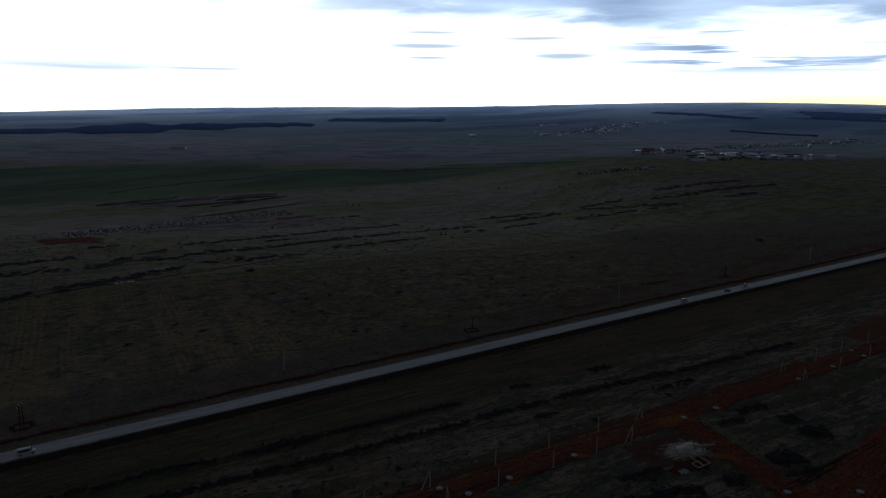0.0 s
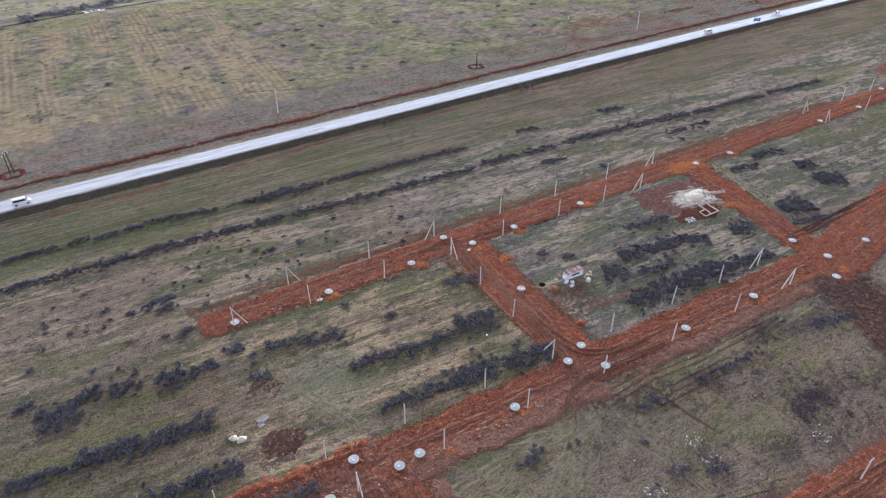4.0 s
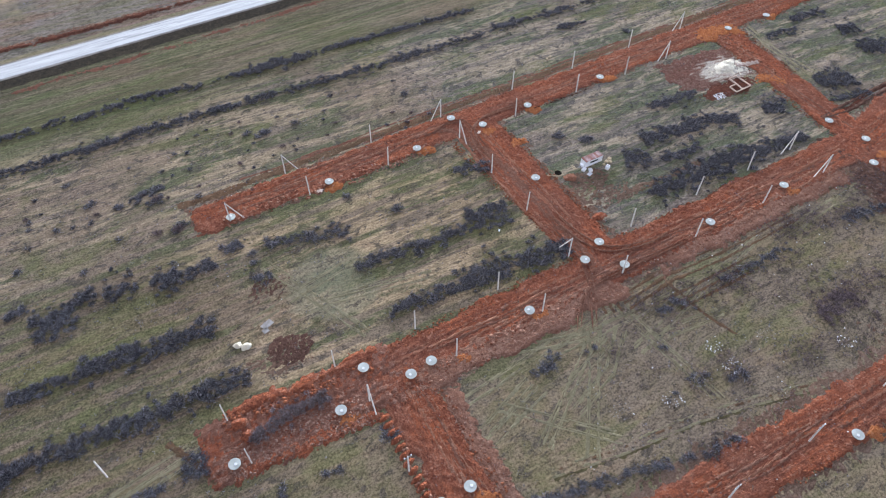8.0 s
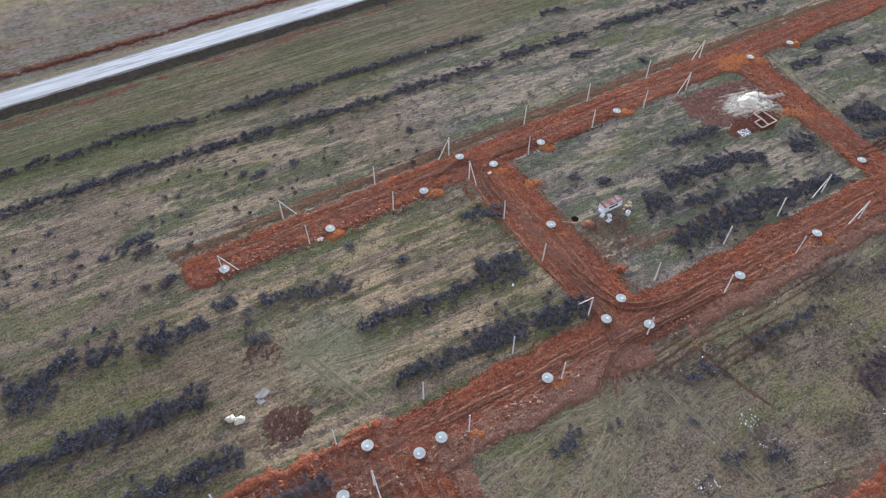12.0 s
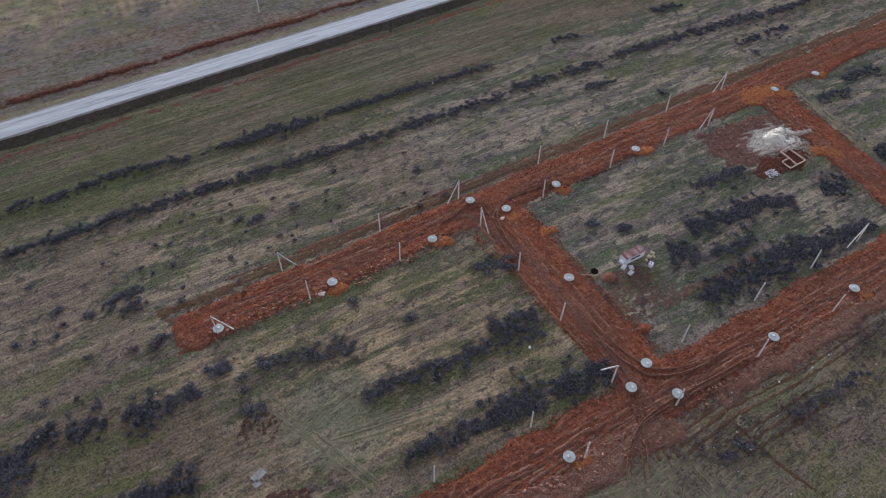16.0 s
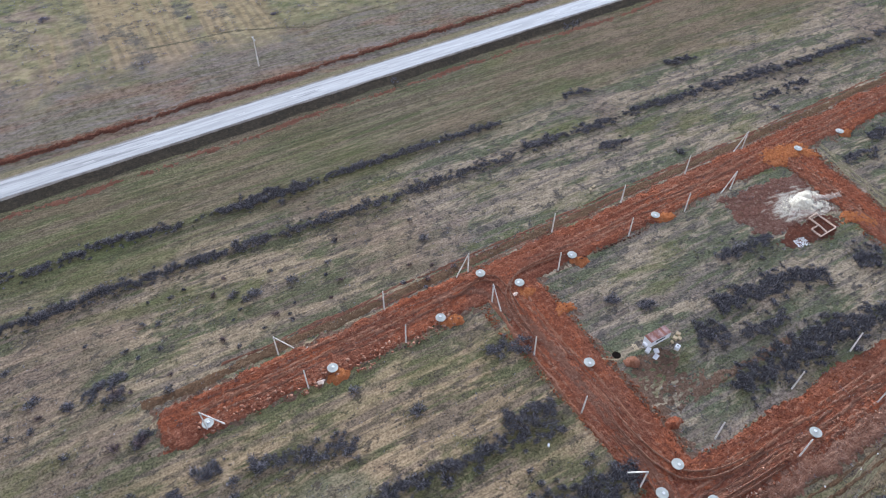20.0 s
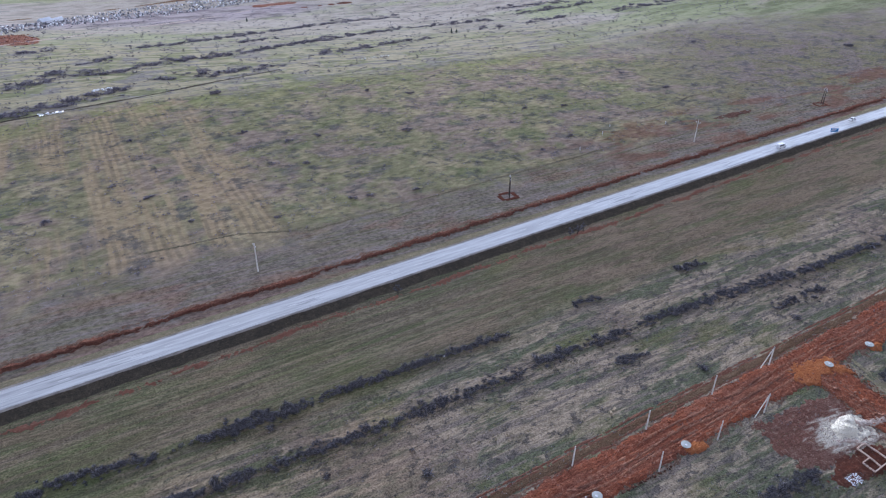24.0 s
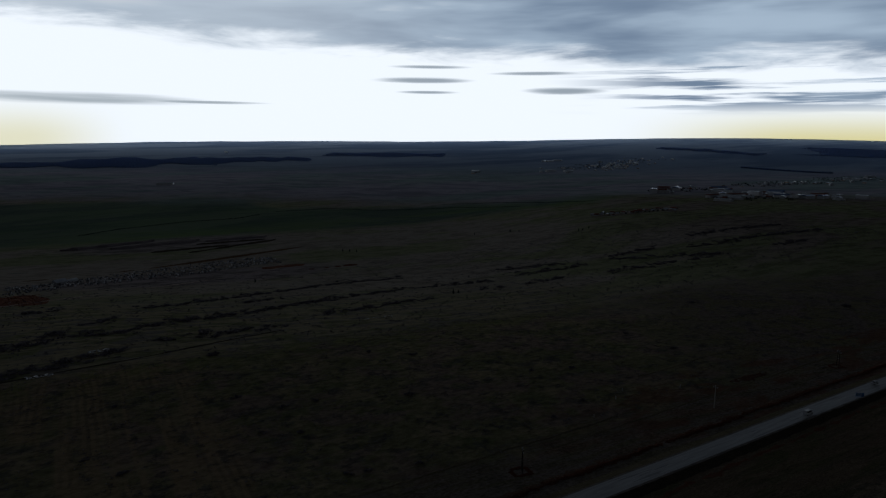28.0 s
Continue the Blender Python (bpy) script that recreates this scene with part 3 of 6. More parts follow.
RUBBER = simple_material("black_rubber", (0.015, 0.015, 0.016), (0.04, 0.04, 0.042), 3, 0.8)
BRICK = simple_material("pale_foundation_block", (0.62, 0.48, 0.40), (0.80, 0.69, 0.60), 1.0, vary=0.3)
TIMBER = simple_material("raw_timber", (0.36, 0.29, 0.19), (0.58, 0.48, 0.34), 1.5)
WINDOW_GLASS = simple_material("dark_glass", (0.02, 0.025, 0.03), (0.05, 0.06, 0.07), 0.5, 0.1)
SIGN_BLUE = simple_material("blue_sign", (0.03, 0.16, 0.45), (0.06, 0.28, 0.62), 1.0, 0.4)
ROOF_GREY = simple_material("grey_slate_roof", (0.52, 0.56, 0.62), (0.80, 0.84, 0.88), 0.2, 0.45, vary=0.45)
ROOF_RED = simple_material("brown_red_roof", (0.20, 0.085, 0.07), (0.36, 0.19, 0.15), 0.2, vary=0.3)
HOUSE_WALL = simple_material("light_house_wall", (0.46, 0.46, 0.48), (0.74, 0.74, 0.76), 0.15, vary=0.4)
ROOF_BLUE = simple_material("blue_sheet_roof", (0.10, 0.17, 0.34), (0.22, 0.33, 0.55), 0.2, 0.5, vary=0.3)
BARK = simple_material("bark", (0.06, 0.05, 0.045), (0.14, 0.12, 0.105), 2.0)


# ---- mesh helpers ----
def raw_mesh(name, verts, faces):
    """A mesh from whole arrays of vertices and equal-sided faces."""
    verts, faces = np.asarray(verts, np.float32), np.asarray(faces, np.int32)
    me = bpy.data.meshes.new(name)
    me.vertices.add(len(verts))
    me.vertices.foreach_set("co", verts.ravel())
    k = faces.shape[1]
    me.loops.add(faces.size)
    me.loops.foreach_set("vertex_index", faces.ravel())
    me.polygons.add(len(faces))
    me.polygons.foreach_set("loop_start", np.arange(0, faces.size, k, dtype=np.int32))
    me.polygons.foreach_set("loop_total", np.full(len(faces), k, np.int32))
    me.update(calc_edges=True)
    return me


def shown(name, me, material, parent=None, label=""):
    me.materials.clear()
    me.materials.append(material)
    ob = new(name, me)
    if parent:
        ob.parent = parent
    return tagged(ob, label)


def part(name, bm, material, parent, label=""):
    me = bpy.data.meshes.new(name)
    bm.to_mesh(me)
    bm.free()
    return shown(name, me, material, parent, label)


def box(bm, x0, x1, y0, y1, z0, z1, bevel=0.0):
    made = bmesh.ops.create_cube(bm, size=1.0, matrix=Matrix.LocRotScale(((x0 + x1) / 2, (y0 + y1) / 2, (z0 + z1) / 2), None, (x1 - x0, y1 - y0, z1 - z0)))
    if bevel:
        es = list({e for v in made["verts"] for e in v.link_edges})
        bmesh.ops.bevel(bm, geom=es, offset=bevel, segments=2, affect="EDGES", profile=0.5)
    return bm


def boxed(*args, **kw):
    return box(bmesh.new(), *args, **kw)


def rod(bm, a, b, r0, r1, sides=8):
    """A tapered round bar from a to b."""
    a, b = Vector(a), Vector(b)
    m = Matrix.Translation((a + b) / 2) @ (b - a).to_track_quat("Z", "Y").to_matrix().to_4x4()
    bmesh.ops.create_cone(bm, cap_ends=True, segments=sides, radius1=r0, radius2=r1, depth=(b - a).length, matrix=m)
    return bm


def rodded(*args, **kw):
    return rod(bmesh.new(), *args, **kw)


def smooth(low, high, v):
    q = np.clip((v - low) / (high - low), 0, 1)
    return q * q * (3 - 2 * q)


def wave(x, y, size, seed=0):
    """Smooth random relief of about -1 to 1 on arrays, from turned sines."""
    r = np.random.RandomState(seed)
    out = 0
    for k in range(7):
        a, f, ph = r.uniform(0, 6.28), r.uniform(0.6, 1.9) * 6.28 / size, r.uniform(0, 6.28)
        out = out + np.sin((x * np.cos(a) + y * np.sin(a)) * f + ph + 0.8 * np.sin((y * np.cos(a) - x * np.sin(a)) * f * 0.7 + ph * 2))
    return out / 4.0


def land(x, y):
    """Height of the ground: flat plots, a shallow valley, a slow rise to the horizon."""
    ahead = x * AHEAD.x + y * AHEAD.y + 267
    aside = x * ASIDE.x + y * ASIDE.y
    z = -37 * smooth(380, 900, ahead) * (1 - smooth(-200, 400, aside - 0.1 * ahead)) * (1 - smooth(1100, 2200, ahead))
    z = z + 88 * smooth(1900, 5200, ahead) + 64 * smooth(-400, 2600, aside) * smooth(2600, 4200, ahead) + 18 * smooth(4000, 5000, ahead)
    return z + 2.0 * wave(x, y, 600, 4) * smooth(700, 1400, ahead)


def grid_mesh(name, xs, ys, height):
    gx, gy = np.meshgrid(xs, ys)
    z = height(gx, gy)
    k, w = np.arange(gx.size).reshape(gx.shape), len(xs)
    f = np.stack([k[:-1, :-1], k[:-1, 1:], k[1:, 1:], k[1:, :-1]], -1).reshape(-1, 4)
    return raw_mesh(name, np.stack([gx, gy, z], -1).reshape(-1, 3), f)


# ---- ground and far country ----
def steps_out(low, high, fine, reach):
    mid = list(np.arange(low, high + fine, fine))
    out, d = [], fine
    v = mid[-1]
    while v < reach:
        d = min(d * 1.12, 120)
        v += d
        out.append(v)
    back, d, v = [], fine, mid[0]
    while v > -reach:
        d = min(d * 1.12, 120)
        v -= d
        back.append(v)
    return np.array(back[::-1] + mid + out)


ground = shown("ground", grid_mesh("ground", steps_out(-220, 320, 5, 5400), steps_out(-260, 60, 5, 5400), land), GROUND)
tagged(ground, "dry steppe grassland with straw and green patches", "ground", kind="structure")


def sheet(name, x0, y0, x1, y1, width, material, label, lift=0.10, rough=0.10, ragged=1.6, crown=0.0, cell=0.5, seed=1, ends=3.0, ruts=0.0, oval=False, bend=0.8):
    """A strip of bare soil from one end to the other, uneven, its ragged rim dipping under the turf."""
    length, turn = math.hypot(x1 - x0, y1 - y0), math.atan2(y1 - y0, x1 - x0)
    half = width / 2

    def relief(x, y):
        wob = ragged * (0.65 * wave(x, y, 11, seed) + 0.45 * wave(x, y, 3.4, seed + 1) + 0.4 * wave(x, y, 1.5, seed + 6))
        inside = np.minimum(half - np.abs(y + bend * wave(x, x * 0, 35, seed + 2)), np.minimum(x, length - x) / ends * 2) + wob * 0.6
        if oval:
            inside = (1 - np.sqrt(((x - length / 2) / (length / 2)) ** 2 + (y / half) ** 2)) * half + wob * 0.7
        z = -0.12 + (lift + 0.12) * smooth(-0.5, min(0.7, half * 0.5), inside) + rough * smooth(0, 1.2, inside) * (0.75 * wave(x, y, 1.9, seed + 3) + 0.3 * wave(x * 0.3, y, 1.7, seed + 4))
        z = z + crown * smooth(0, half, inside)
        if ruts:
            for c in (-1.7, -0.2, 1.5):
                z = z - ruts * smooth(0.55, 0.1, np.abs(y - c - 0.9 * wave(x, x * 0, 40, seed + 5))) * smooth(0, 1, inside)
        return np.where(inside < -0.9, -0.3, z) + land(x0 + x * math.cos(turn) - y * math.sin(turn), y0 + x * math.sin(turn) + y * math.cos(turn))

    nx, ny = int(length / cell) + 2, int((width + 2 * ragged + 2) / cell) + 2
    me = grid_mesh(name, np.linspace(-1, length + 1, nx), np.linspace(-half - ragged - 1, half + ragged + 1, ny), relief)
    ob = shown(name, me, material)
    ob.matrix_world = pose(x0, y0, 0, 0, 0, math.degrees(turn))
    return tagged(ob, label, "dirt road" if "track" in name else "soil", kind="structure")


# broken margins of turf and clods under the tracks
for k, (x0, y0, x1, y1, w) in enumerate(((-136, -94.6, 225, -100.8, 12.0), (-51.5, -90, -54.5, -165, 15.0), (-120, -158.5, 50, -166.5, 13.5), (-111.5, -158, -114, -215, 14.0), (50, -94, 36, -175, 12.5),
                                        (22, -168, 124, -152, 21.0), (34, -160, 12, -220, 20.0), (-118, -208.5, 64, -221.5, 16.5))):
    sheet("soil_margin", x0, y0, x1, y1, w, MARGIN, "trampled turf strewn with clay clods", lift=0.03, rough=0.13, ragged=3.2, seed=200 + 7 * k, cell=0.75)
sheet("dirt_track", -134, -94.5, 215, -100.5, 10.5, CLAY, "churned red clay site track with wheel ruts", seed=11, ruts=0.05, lift=0.17, ragged=1.5, bend=0.5)
sheet("dirt_track", -52.3, -93, -55.5, -160, 13.0, CLAY, "churned red clay site track between two plots", seed=21, ruts=0.05, lift=0.18, ragged=1.5, bend=0.5)
sheet("dirt_track", -152, -156.5, 44, -163.5, 11.5, CLAY, "churned red clay site track with wheel ruts", seed=31, ruts=0.05, lift=0.165, ragged=1.5, bend=0.5)
sheet("dirt_track", -112.5, -158, -116, -215, 11.0, CLAY, "narrow red clay site track with rutted banks", seed=41, ruts=0.05, lift=0.175, ragged=1.5, bend=0.5)
sheet("dirt_track", 49, -96, 36, -170, 11.0, CLAY, "red clay site track past the sand heap", seed=51, ruts=0.05, lift=0.175, ragged=1.5, bend=0.5)
sheet("dirt_track", 28, -167, 120, -152, 17.0, CLAY, "wide churned red clay crossing", seed=61, ruts=0.05, lift=0.18)
sheet("dirt_track", 35, -160, 15, -215, 17.0, BROWN_DUG, "wide heap-strewn dark red clay spread", seed=71, lift=0.09, rough=0.16, ragged=4.5)
sheet("dirt_track", -110, -209.5, 60, -222, 11.5, CLAY, "churned red clay site track with wheel ruts", seed=81, ruts=0.05, lift=0.17, ragged=1.5, bend=0.5)
sheet("dirt_track", 205, -88, 260, -80, 16.0, DUG, "bare dark red clay spread beside the track", seed=85)
# trodden wheel lanes: dark and dusty streaks side by side
for k, (x0, y0, x1, y1) in enumerate(((-130, -92.4, -56, -93.9), (-128, -95.2, -62, -96.4), (-46, -94.6, 212, -98.6), (-40, -97.6, 212, -101.4), (-57.6, -96, -60, -156), (-52.5, -98, -55, -152), (-112, -157.6, 34, -163.2), (-104, -160.4, 34, -166.4),
                                      (-111, -162, -113.5, -212), (46, -98, 37, -162), (-104, -209.6, 40, -219.6), (34, -163, 110, -152.6), (34, -168, 110, -157))):
    q = math.atan2(y1 - y0, x1 - x0)
    for j, s in enumerate((-1.6, -0.5, 0.6, 1.6)):
        s = s + 0.3 * math.sin(3.1 * j + k)
        cutoff = 0.06 * math.sin(5.0 * j + 2.3 * k) + 0.06
        sheet("wheel_lane", x0 + cutoff * (x1 - x0) - s * math.sin(q), y0 + cutoff * (y1 - y0) + s * math.cos(q), x1 - cutoff * (x1 - x0) - s * math.sin(q), y1 - cutoff * (y1 - y0) + s * math.cos(q), (0.6, 0.35, 0.5, 0.4)[(j + k) % 4],
              (LANE, DUSTY, LANE, DUSTY, DUSTY)[(j + k) % 5], "trodden brown wheel lane on red clay", lift=0.21 + 0.006 * j, rough=0.03, ragged=0.5, seed=300 + 7 * k + j, ends=4.0, cell=0.5, bend=0.7)
# broad trodden way down the link between the plots, turning in at both ends
for k, (x0, y0, x1, y1, w) in enumerate(((-70, -93.6, -58.5, -97.5, 2.6), (-60.0, -96.6, -55.6, -110, 3.0), (-55.8, -108.5, -56.4, -135, 3.4), (-56.4, -133.5, -57.6, -154, 3.6), (-57.4, -152.5, -59.5, -166, 3.0))):
    sheet("wheel_lane", x0, y0, x1, y1, w, LANE, "broad trodden brown way on red clay", lift=0.205, rough=0.04, ragged=1.3, seed=380 + k, ends=2.0, cell=0.5, bend=0.5)
# brown wheel tracks turning off the crossing into the meadow
for k, (x0, y0, x1, y1) in enumerate(((-57, -153, -60.2, -162), (-60.2, -161.5, -64, -171), (0, -168.4, -26, -167.2), (-25, -167.2, -43, -164.2), (-42, -164.4, -58, -161.6), (-4, -172, -29, -171.4), (-28, -171.5, -45, -169.6), (-44, -169.7, -60, -170.4), (-24, -178, -50, -176.4), (8, -170, 34, -167))):
    q = math.atan2(y1 - y0, x1 - x0)
    for s in (-1.7, 0.1, 1.9):
        sheet("wheel_mark", x0 - s * math.sin(q), y0 + s * math.cos(q), x1 - s * math.sin(q), y1 + s * math.cos(q), 0.6, LANE if k in (0, 4) else THIN_CLAY, "brown wheel track turning off into the meadow", lift=0.20 if k in (0, 4) else 0.05, rough=0.07, ragged=0.42,
              seed=330 + 3 * k, cell=0.4, ends=2.0, bend=0.3)
# flattened grass where vehicles crossed the meadow
for k, (x0, y0, x1, y1) in enumerate(((-89.6, -166.9, -70.2, -173.7), (-107.4, -182.3, -89.1, -178.1), (-61.8, -173.5, -57.4, -164.9), (-65.9, -181.5, -39.7, -176.1), (-86.1, -181.5, -69.1, -176.1), (-39.7, -176.1, -18.2, -172.7),
                                     (-13.5, -175.7, 30.5, -173.7), (-86.4, -185.6, -74.4, -181.9), (-74.4, -181.9, -65.2, -175.2), (-58, -181.3, -43.7, -183.7), (54.5, -111.1, 53.3, -158.3), (59.6, -96.9, 50.6, -132.4), (-124.1, -117, -112.8, -146.9), (-133, -131, -104, -126),
                                     (-60.5, -199, -61.5, -166), (-106.2, -180, -90, -175), (-90, -194.6, -70, -172), (-96, -188, -66, -170), (-83.4, -172.3, -45.4, -174.9), (-98.5, -176.7, -82.7, -194.8), (-104, -172, -64, -169.5), (-180, -158, -146, -153), (-182, -156.4, -150, -152.2), (-118, -134, -92, -140))):
    q = math.atan2(y1 - y0, x1 - x0)
    for j, s in enumerate((-1.15, -0.75, 0.7, 1.1)):
        sheet("wheel_mark", x0 - s * math.sin(q), y0 + s * math.cos(q), x1 - s * math.sin(q), y1 + s * math.cos(q), 0.26, PALE_GRASS, "faint pale wheel mark pressed in the grass", lift=0.03, rough=0.05, ragged=0.36,
              seed=400 + k + 40 * j, cell=0.4, ends=4.0, bend=0.25)
# a pair of wheel ruts through the meadow
for x0, y0, x1, y1 in ((-98.8, -193.0, -84.9, -196.5), (-85.4, -196.4, -67.0, -199.6), (-67.5, -199.5, -52.8, -203.6), (-53.2, -203.5, -36.0, -208.8)):
    for j, (off, material) in enumerate(((-1.2, TRODDEN), (-0.7, PALE_GRASS), (0.5, THIN_CLAY), (0.95, PALE_GRASS))):
        sheet("wheel_mark", x0, y0 + off, x1, y1 + off, 0.3, material, "brown wheel rut running through the meadow grass", lift=0.02, rough=0.06, ragged=0.6, seed=470 + j, cell=0.4, ends=0.8, bend=0.2)
sheet("soil_patch", -47.4, -170.5, -45.0, -190, 0.9, THIN_CLAY, "worn foot track across the meadow", seed=431, lift=0.04, rough=0.06, ragged=0.5)
for y in (-150.0, -152.1):
    sheet("soil_patch", 36, y, 98, y + 0.2, 0.7, BROWN_DUG, "dark edge of a freshly cut trench", seed=int(-y), lift=0.26, rough=0.1, ragged=0.6, ends=1.0)
sheet("soil_patch", 36, -151.1, 98, -150.9, 1.2, DARK_CLAY, "red clay floor of a freshly cut trench", seed=451, lift=0.05, rough=0.05, ragged=0.4)
for k, (x, y) in enumerate(((-98, -101), (-71, -101.2), (-50.5, -103.5), (-47, -112), (-33.5, -101.4), (-4, -101.6), (52, -103.8), (47, -98), (70, -103.4), (2.5, -166), (-40, -219.5), (-112, -190), (-125, -163), (-99, -163), (-78, -163), (36, -170))):
    sheet("soil_patch", x - 2.6, y, x + 2.6, y - 0.4, 3.4, FRESH, "patch of fresh orange clay by a well", oval=True, seed=500 + k, lift=0.235, rough=0.06, ragged=1.6, ends=1.5)
sheet("soil_patch", 38, -99.5, 54, -102.5, 7.5, FRESH, "broad patch of fresh orange clay at the crossing", seed=541, lift=0.24, rough=0.06, ragged=3.0)
sheet("soil_patch", 36, -126, 44, -134, 6.0, FRESH, "patch of fresh orange clay beside the track", oval=True, seed=542, lift=0.2, rough=0.06, ragged=2.2)
sheet("soil_patch", -112, -163.8, -57, -166.2, 6.5, RUBBLE, "crumbled pinkish clay beside the track", lift=0.2, rough=0.1, ragged=2.2, seed=543, cell=0.5, ends=5.0)
sheet("soil_patch", -46, -166.4, 22, -169.8, 5.0, RUBBLE, "crumbled pinkish clay beside the track", lift=0.17, rough=0.1, ragged=2.4, seed=545, cell=0.5, ends=5.0)
sheet("soil_patch", -105.5, -168, -108, -202, 4.0, RUBBLE, "crumbled pinkish clay beside the track", lift=0.17, rough=0.1, ragged=2.0, seed=546, cell=0.5, ends=5.0)
sheet("soil_margin", -20, -206, 40, -212.5, 5.0, MARGIN, "trampled turf strewn with clay clods", lift=0.0, rough=0.14, ragged=5.0, seed=544, cell=0.6)
sheet("soil_patch", -152, -156.2, -112, -158.4, 13.5, DUG, "rough dug-over red soil with pale clods", seed=91, lift=0.2, rough=0.2, ragged=2.6, ends=7.0)
sheet("spoil_bank", -146, -149.6, -114, -152.2, 3.0, CLAY, "low bank of red clay along the dug soil", seed=92, lift=0.24, rough=0.2, ragged=2.4, crown=0.1, ends=4.0)
sheet("soil_patch", -148, -162.4, -120, -165.6, 3.0, CLAY, "ragged red rim of the dug soil", seed=93, lift=0.22, rough=0.15, ragged=2.4)
sheet("soil_patch", -157, -149, -151, -163, 1.6, THIN_CLAY, "faint wheel track bending round a shrub", seed=94, lift=0.05, rough=0.08, ragged=1.0)
sheet("soil_patch", -137.5, -141.5, -128, -146.5, 4.5, MARGIN, "thin spread of crumbled soil in the grass", seed=89, oval=True, lift=0.02, rough=0.16, ragged=3.2)
sheet("soil_patch", -133.5, -140.8, -123.8, -143.2, 8.4, BROWN_DUG, "round patch of dug red soil", seed=95, oval=True, lift=0.05, rough=0.12)
sheet("soil_patch", -130, -123.5, -121.5, -124.8, 7.5, BROWN_DUG, "faint patch of turned brown soil", seed=96, oval=True, lift=0.0, rough=0.14, ragged=3.0)
sheet("soil_patch", 12, -113.0, 40, -116.5, 17.0, SCRAPED, "scraped maroon soil streaked with pale sand", seed=97, lift=0.06, rough=0.07, ragged=2.6)
sheet("soil_patch", 14, -125, 36, -126.5, 8.0, DARK_CLAY, "dug dark red soil round the new foundation", seed=98, oval=True, lift=0.07, rough=0.12)
def turning_track(points, width, material, label, seed, lift):
    """A wheel rut that bends round a corner: a ragged ribbon along a smooth line."""
    p = np.array(points)
    u = np.linspace(0, len(p) - 1, 60)
    x, y = np.interp(u, range(len(p)), p[:, 0]), np.interp(u, range(len(p)), p[:, 1])
    for _ in range(24):
        x[1:-1], y[1:-1] = (x[:-2] + 2 * x[1:-1] + x[2:]) / 4, (y[:-2] + 2 * y[1:-1] + y[2:]) / 4
    nx, ny = -np.gradient(y), np.gradient(x)
    size = np.hypot(nx, ny)
    r = np.random.RandomState(seed)
    half = width / 2 * (1 + 0.3 * r.uniform(-1, 1, 60)) * np.clip(np.minimum(u, u[::-1]) * 1.6, 0.08, 1)
    v = np.concatenate([np.stack([x + nx / size * half * k, y + ny / size * half * k, lift + 0.05 * (1 - k * k) - 0.12 * k * k + x * 0], -1) for k in (-1, -0.4, 0.4, 1)])
    g = np.arange(240).reshape(4, 60)
    f = np.stack([g[:-1, :-1], g[:-1, 1:], g[1:, 1:], g[1:, :-1]], -1).reshape(-1, 4)
    return tagged(shown("wheel_mark", raw_mesh("wheel_mark", v, f), material), label, "wheel mark", kind="structure")


for k, (points, material) in enumerate((
        (((-57.9, -140.1), (-58.0, -148.4), (-58.9, -154.9), (-61.8, -161.2), (-65.9, -166.8), (-70.5, -172.8)), LANE),
        (((-55.9, -139.6), (-55.5, -149.1), (-53.2, -155.8), (-46.7, -158.9), (-36.4, -160.2)), RUBBLE),
        (((-73.5, -170.9), (-69.1, -166.2), (-63.6, -162.8), (-56.0, -162.6), (-46.5, -163.4), (-32.4, -164.3)), LANE),
        (((-32.2, -98.8), (-41.7, -97.2), (-49.7, -97.3), (-54.7, -100.8), (-57.1, -107.6), (-58.1, -117.6)), RUBBLE),
        (((-68.2, -96.6), (-58.4, -94.1), (-54.6, -95.4), (-54.5, -100.9), (-56.4, -111.0)), LANE))):
    for side in (-0.9, 0.9):
        turning_track([(x + side, y + 0.4 * side) for x, y in points], 0.42, material, "curved wheel rut where vehicles turn at the junction", 700 + 2 * k + (side > 0), 0.36)
sheet("soil_patch", -48, -137.5, -33, -143.0, 8.5, MARGIN, "reddish trodden soil between the clay way and the shrubs", seed=141, oval=True, lift=0.02, rough=0.12, ragged=4.0)
sheet("soil_patch", -39, -144.3, -8, -145.2, 2.6, MARGIN, "reddish tan wheel path beside the shrub row", seed=142, lift=0.03, rough=0.1, ragged=1.8, bend=0.3)
sheet("soil_patch", -47, -133.5, -31, -135.5, 7.0, MARGIN, "trodden bare soil beside the trailer", seed=99, oval=True, lift=0.02, rough=0.08)
sheet("soil_patch", -136, -87.0, 150, -92.2, 3.0, THIN_CLAY, "worn brown wheel track beside the poles", seed=103, lift=0.05, rough=0.08, ragged=1.0, bend=0.4)
for k, y in enumerate((-85.4, -86.6, -88.9, -90.2)):
    sheet("wheel_mark", -118 + 17 * k, y, 150, y - 4.4, 0.5, LANE, "thin brown wheel mark along the poles", seed=110 + k, lift=0.05, rough=0.05, ragged=0.5, cell=0.45, bend=0.4)
sheet("soil_patch", -400, -13.0, 620, -5.6, 1.7, LANE, "narrow worn reddish path below the road bank", seed=105, lift=0.05, rough=0.08, ragged=2.4)
for k, (x0, y0, x1, y1, w) in enumerate(((-98, 59, -64, 55, 2.0), (-64, 55, -40, 44, 2.2), (-42, 44, 118, 46, 2.4), (155, 76, 255, 82, 2.0), (255, 82, 372, 78, 2.0), (60, 37, 330, 44, 2.0))):
    sheet("soil_patch", x0, y0, x1, y1, w * 0.8, ROADSIDE, "worn pale path through the field", seed=120 + k, lift=0.03, rough=0.06, ragged=1.0, cell=0.6, bend=0.4)
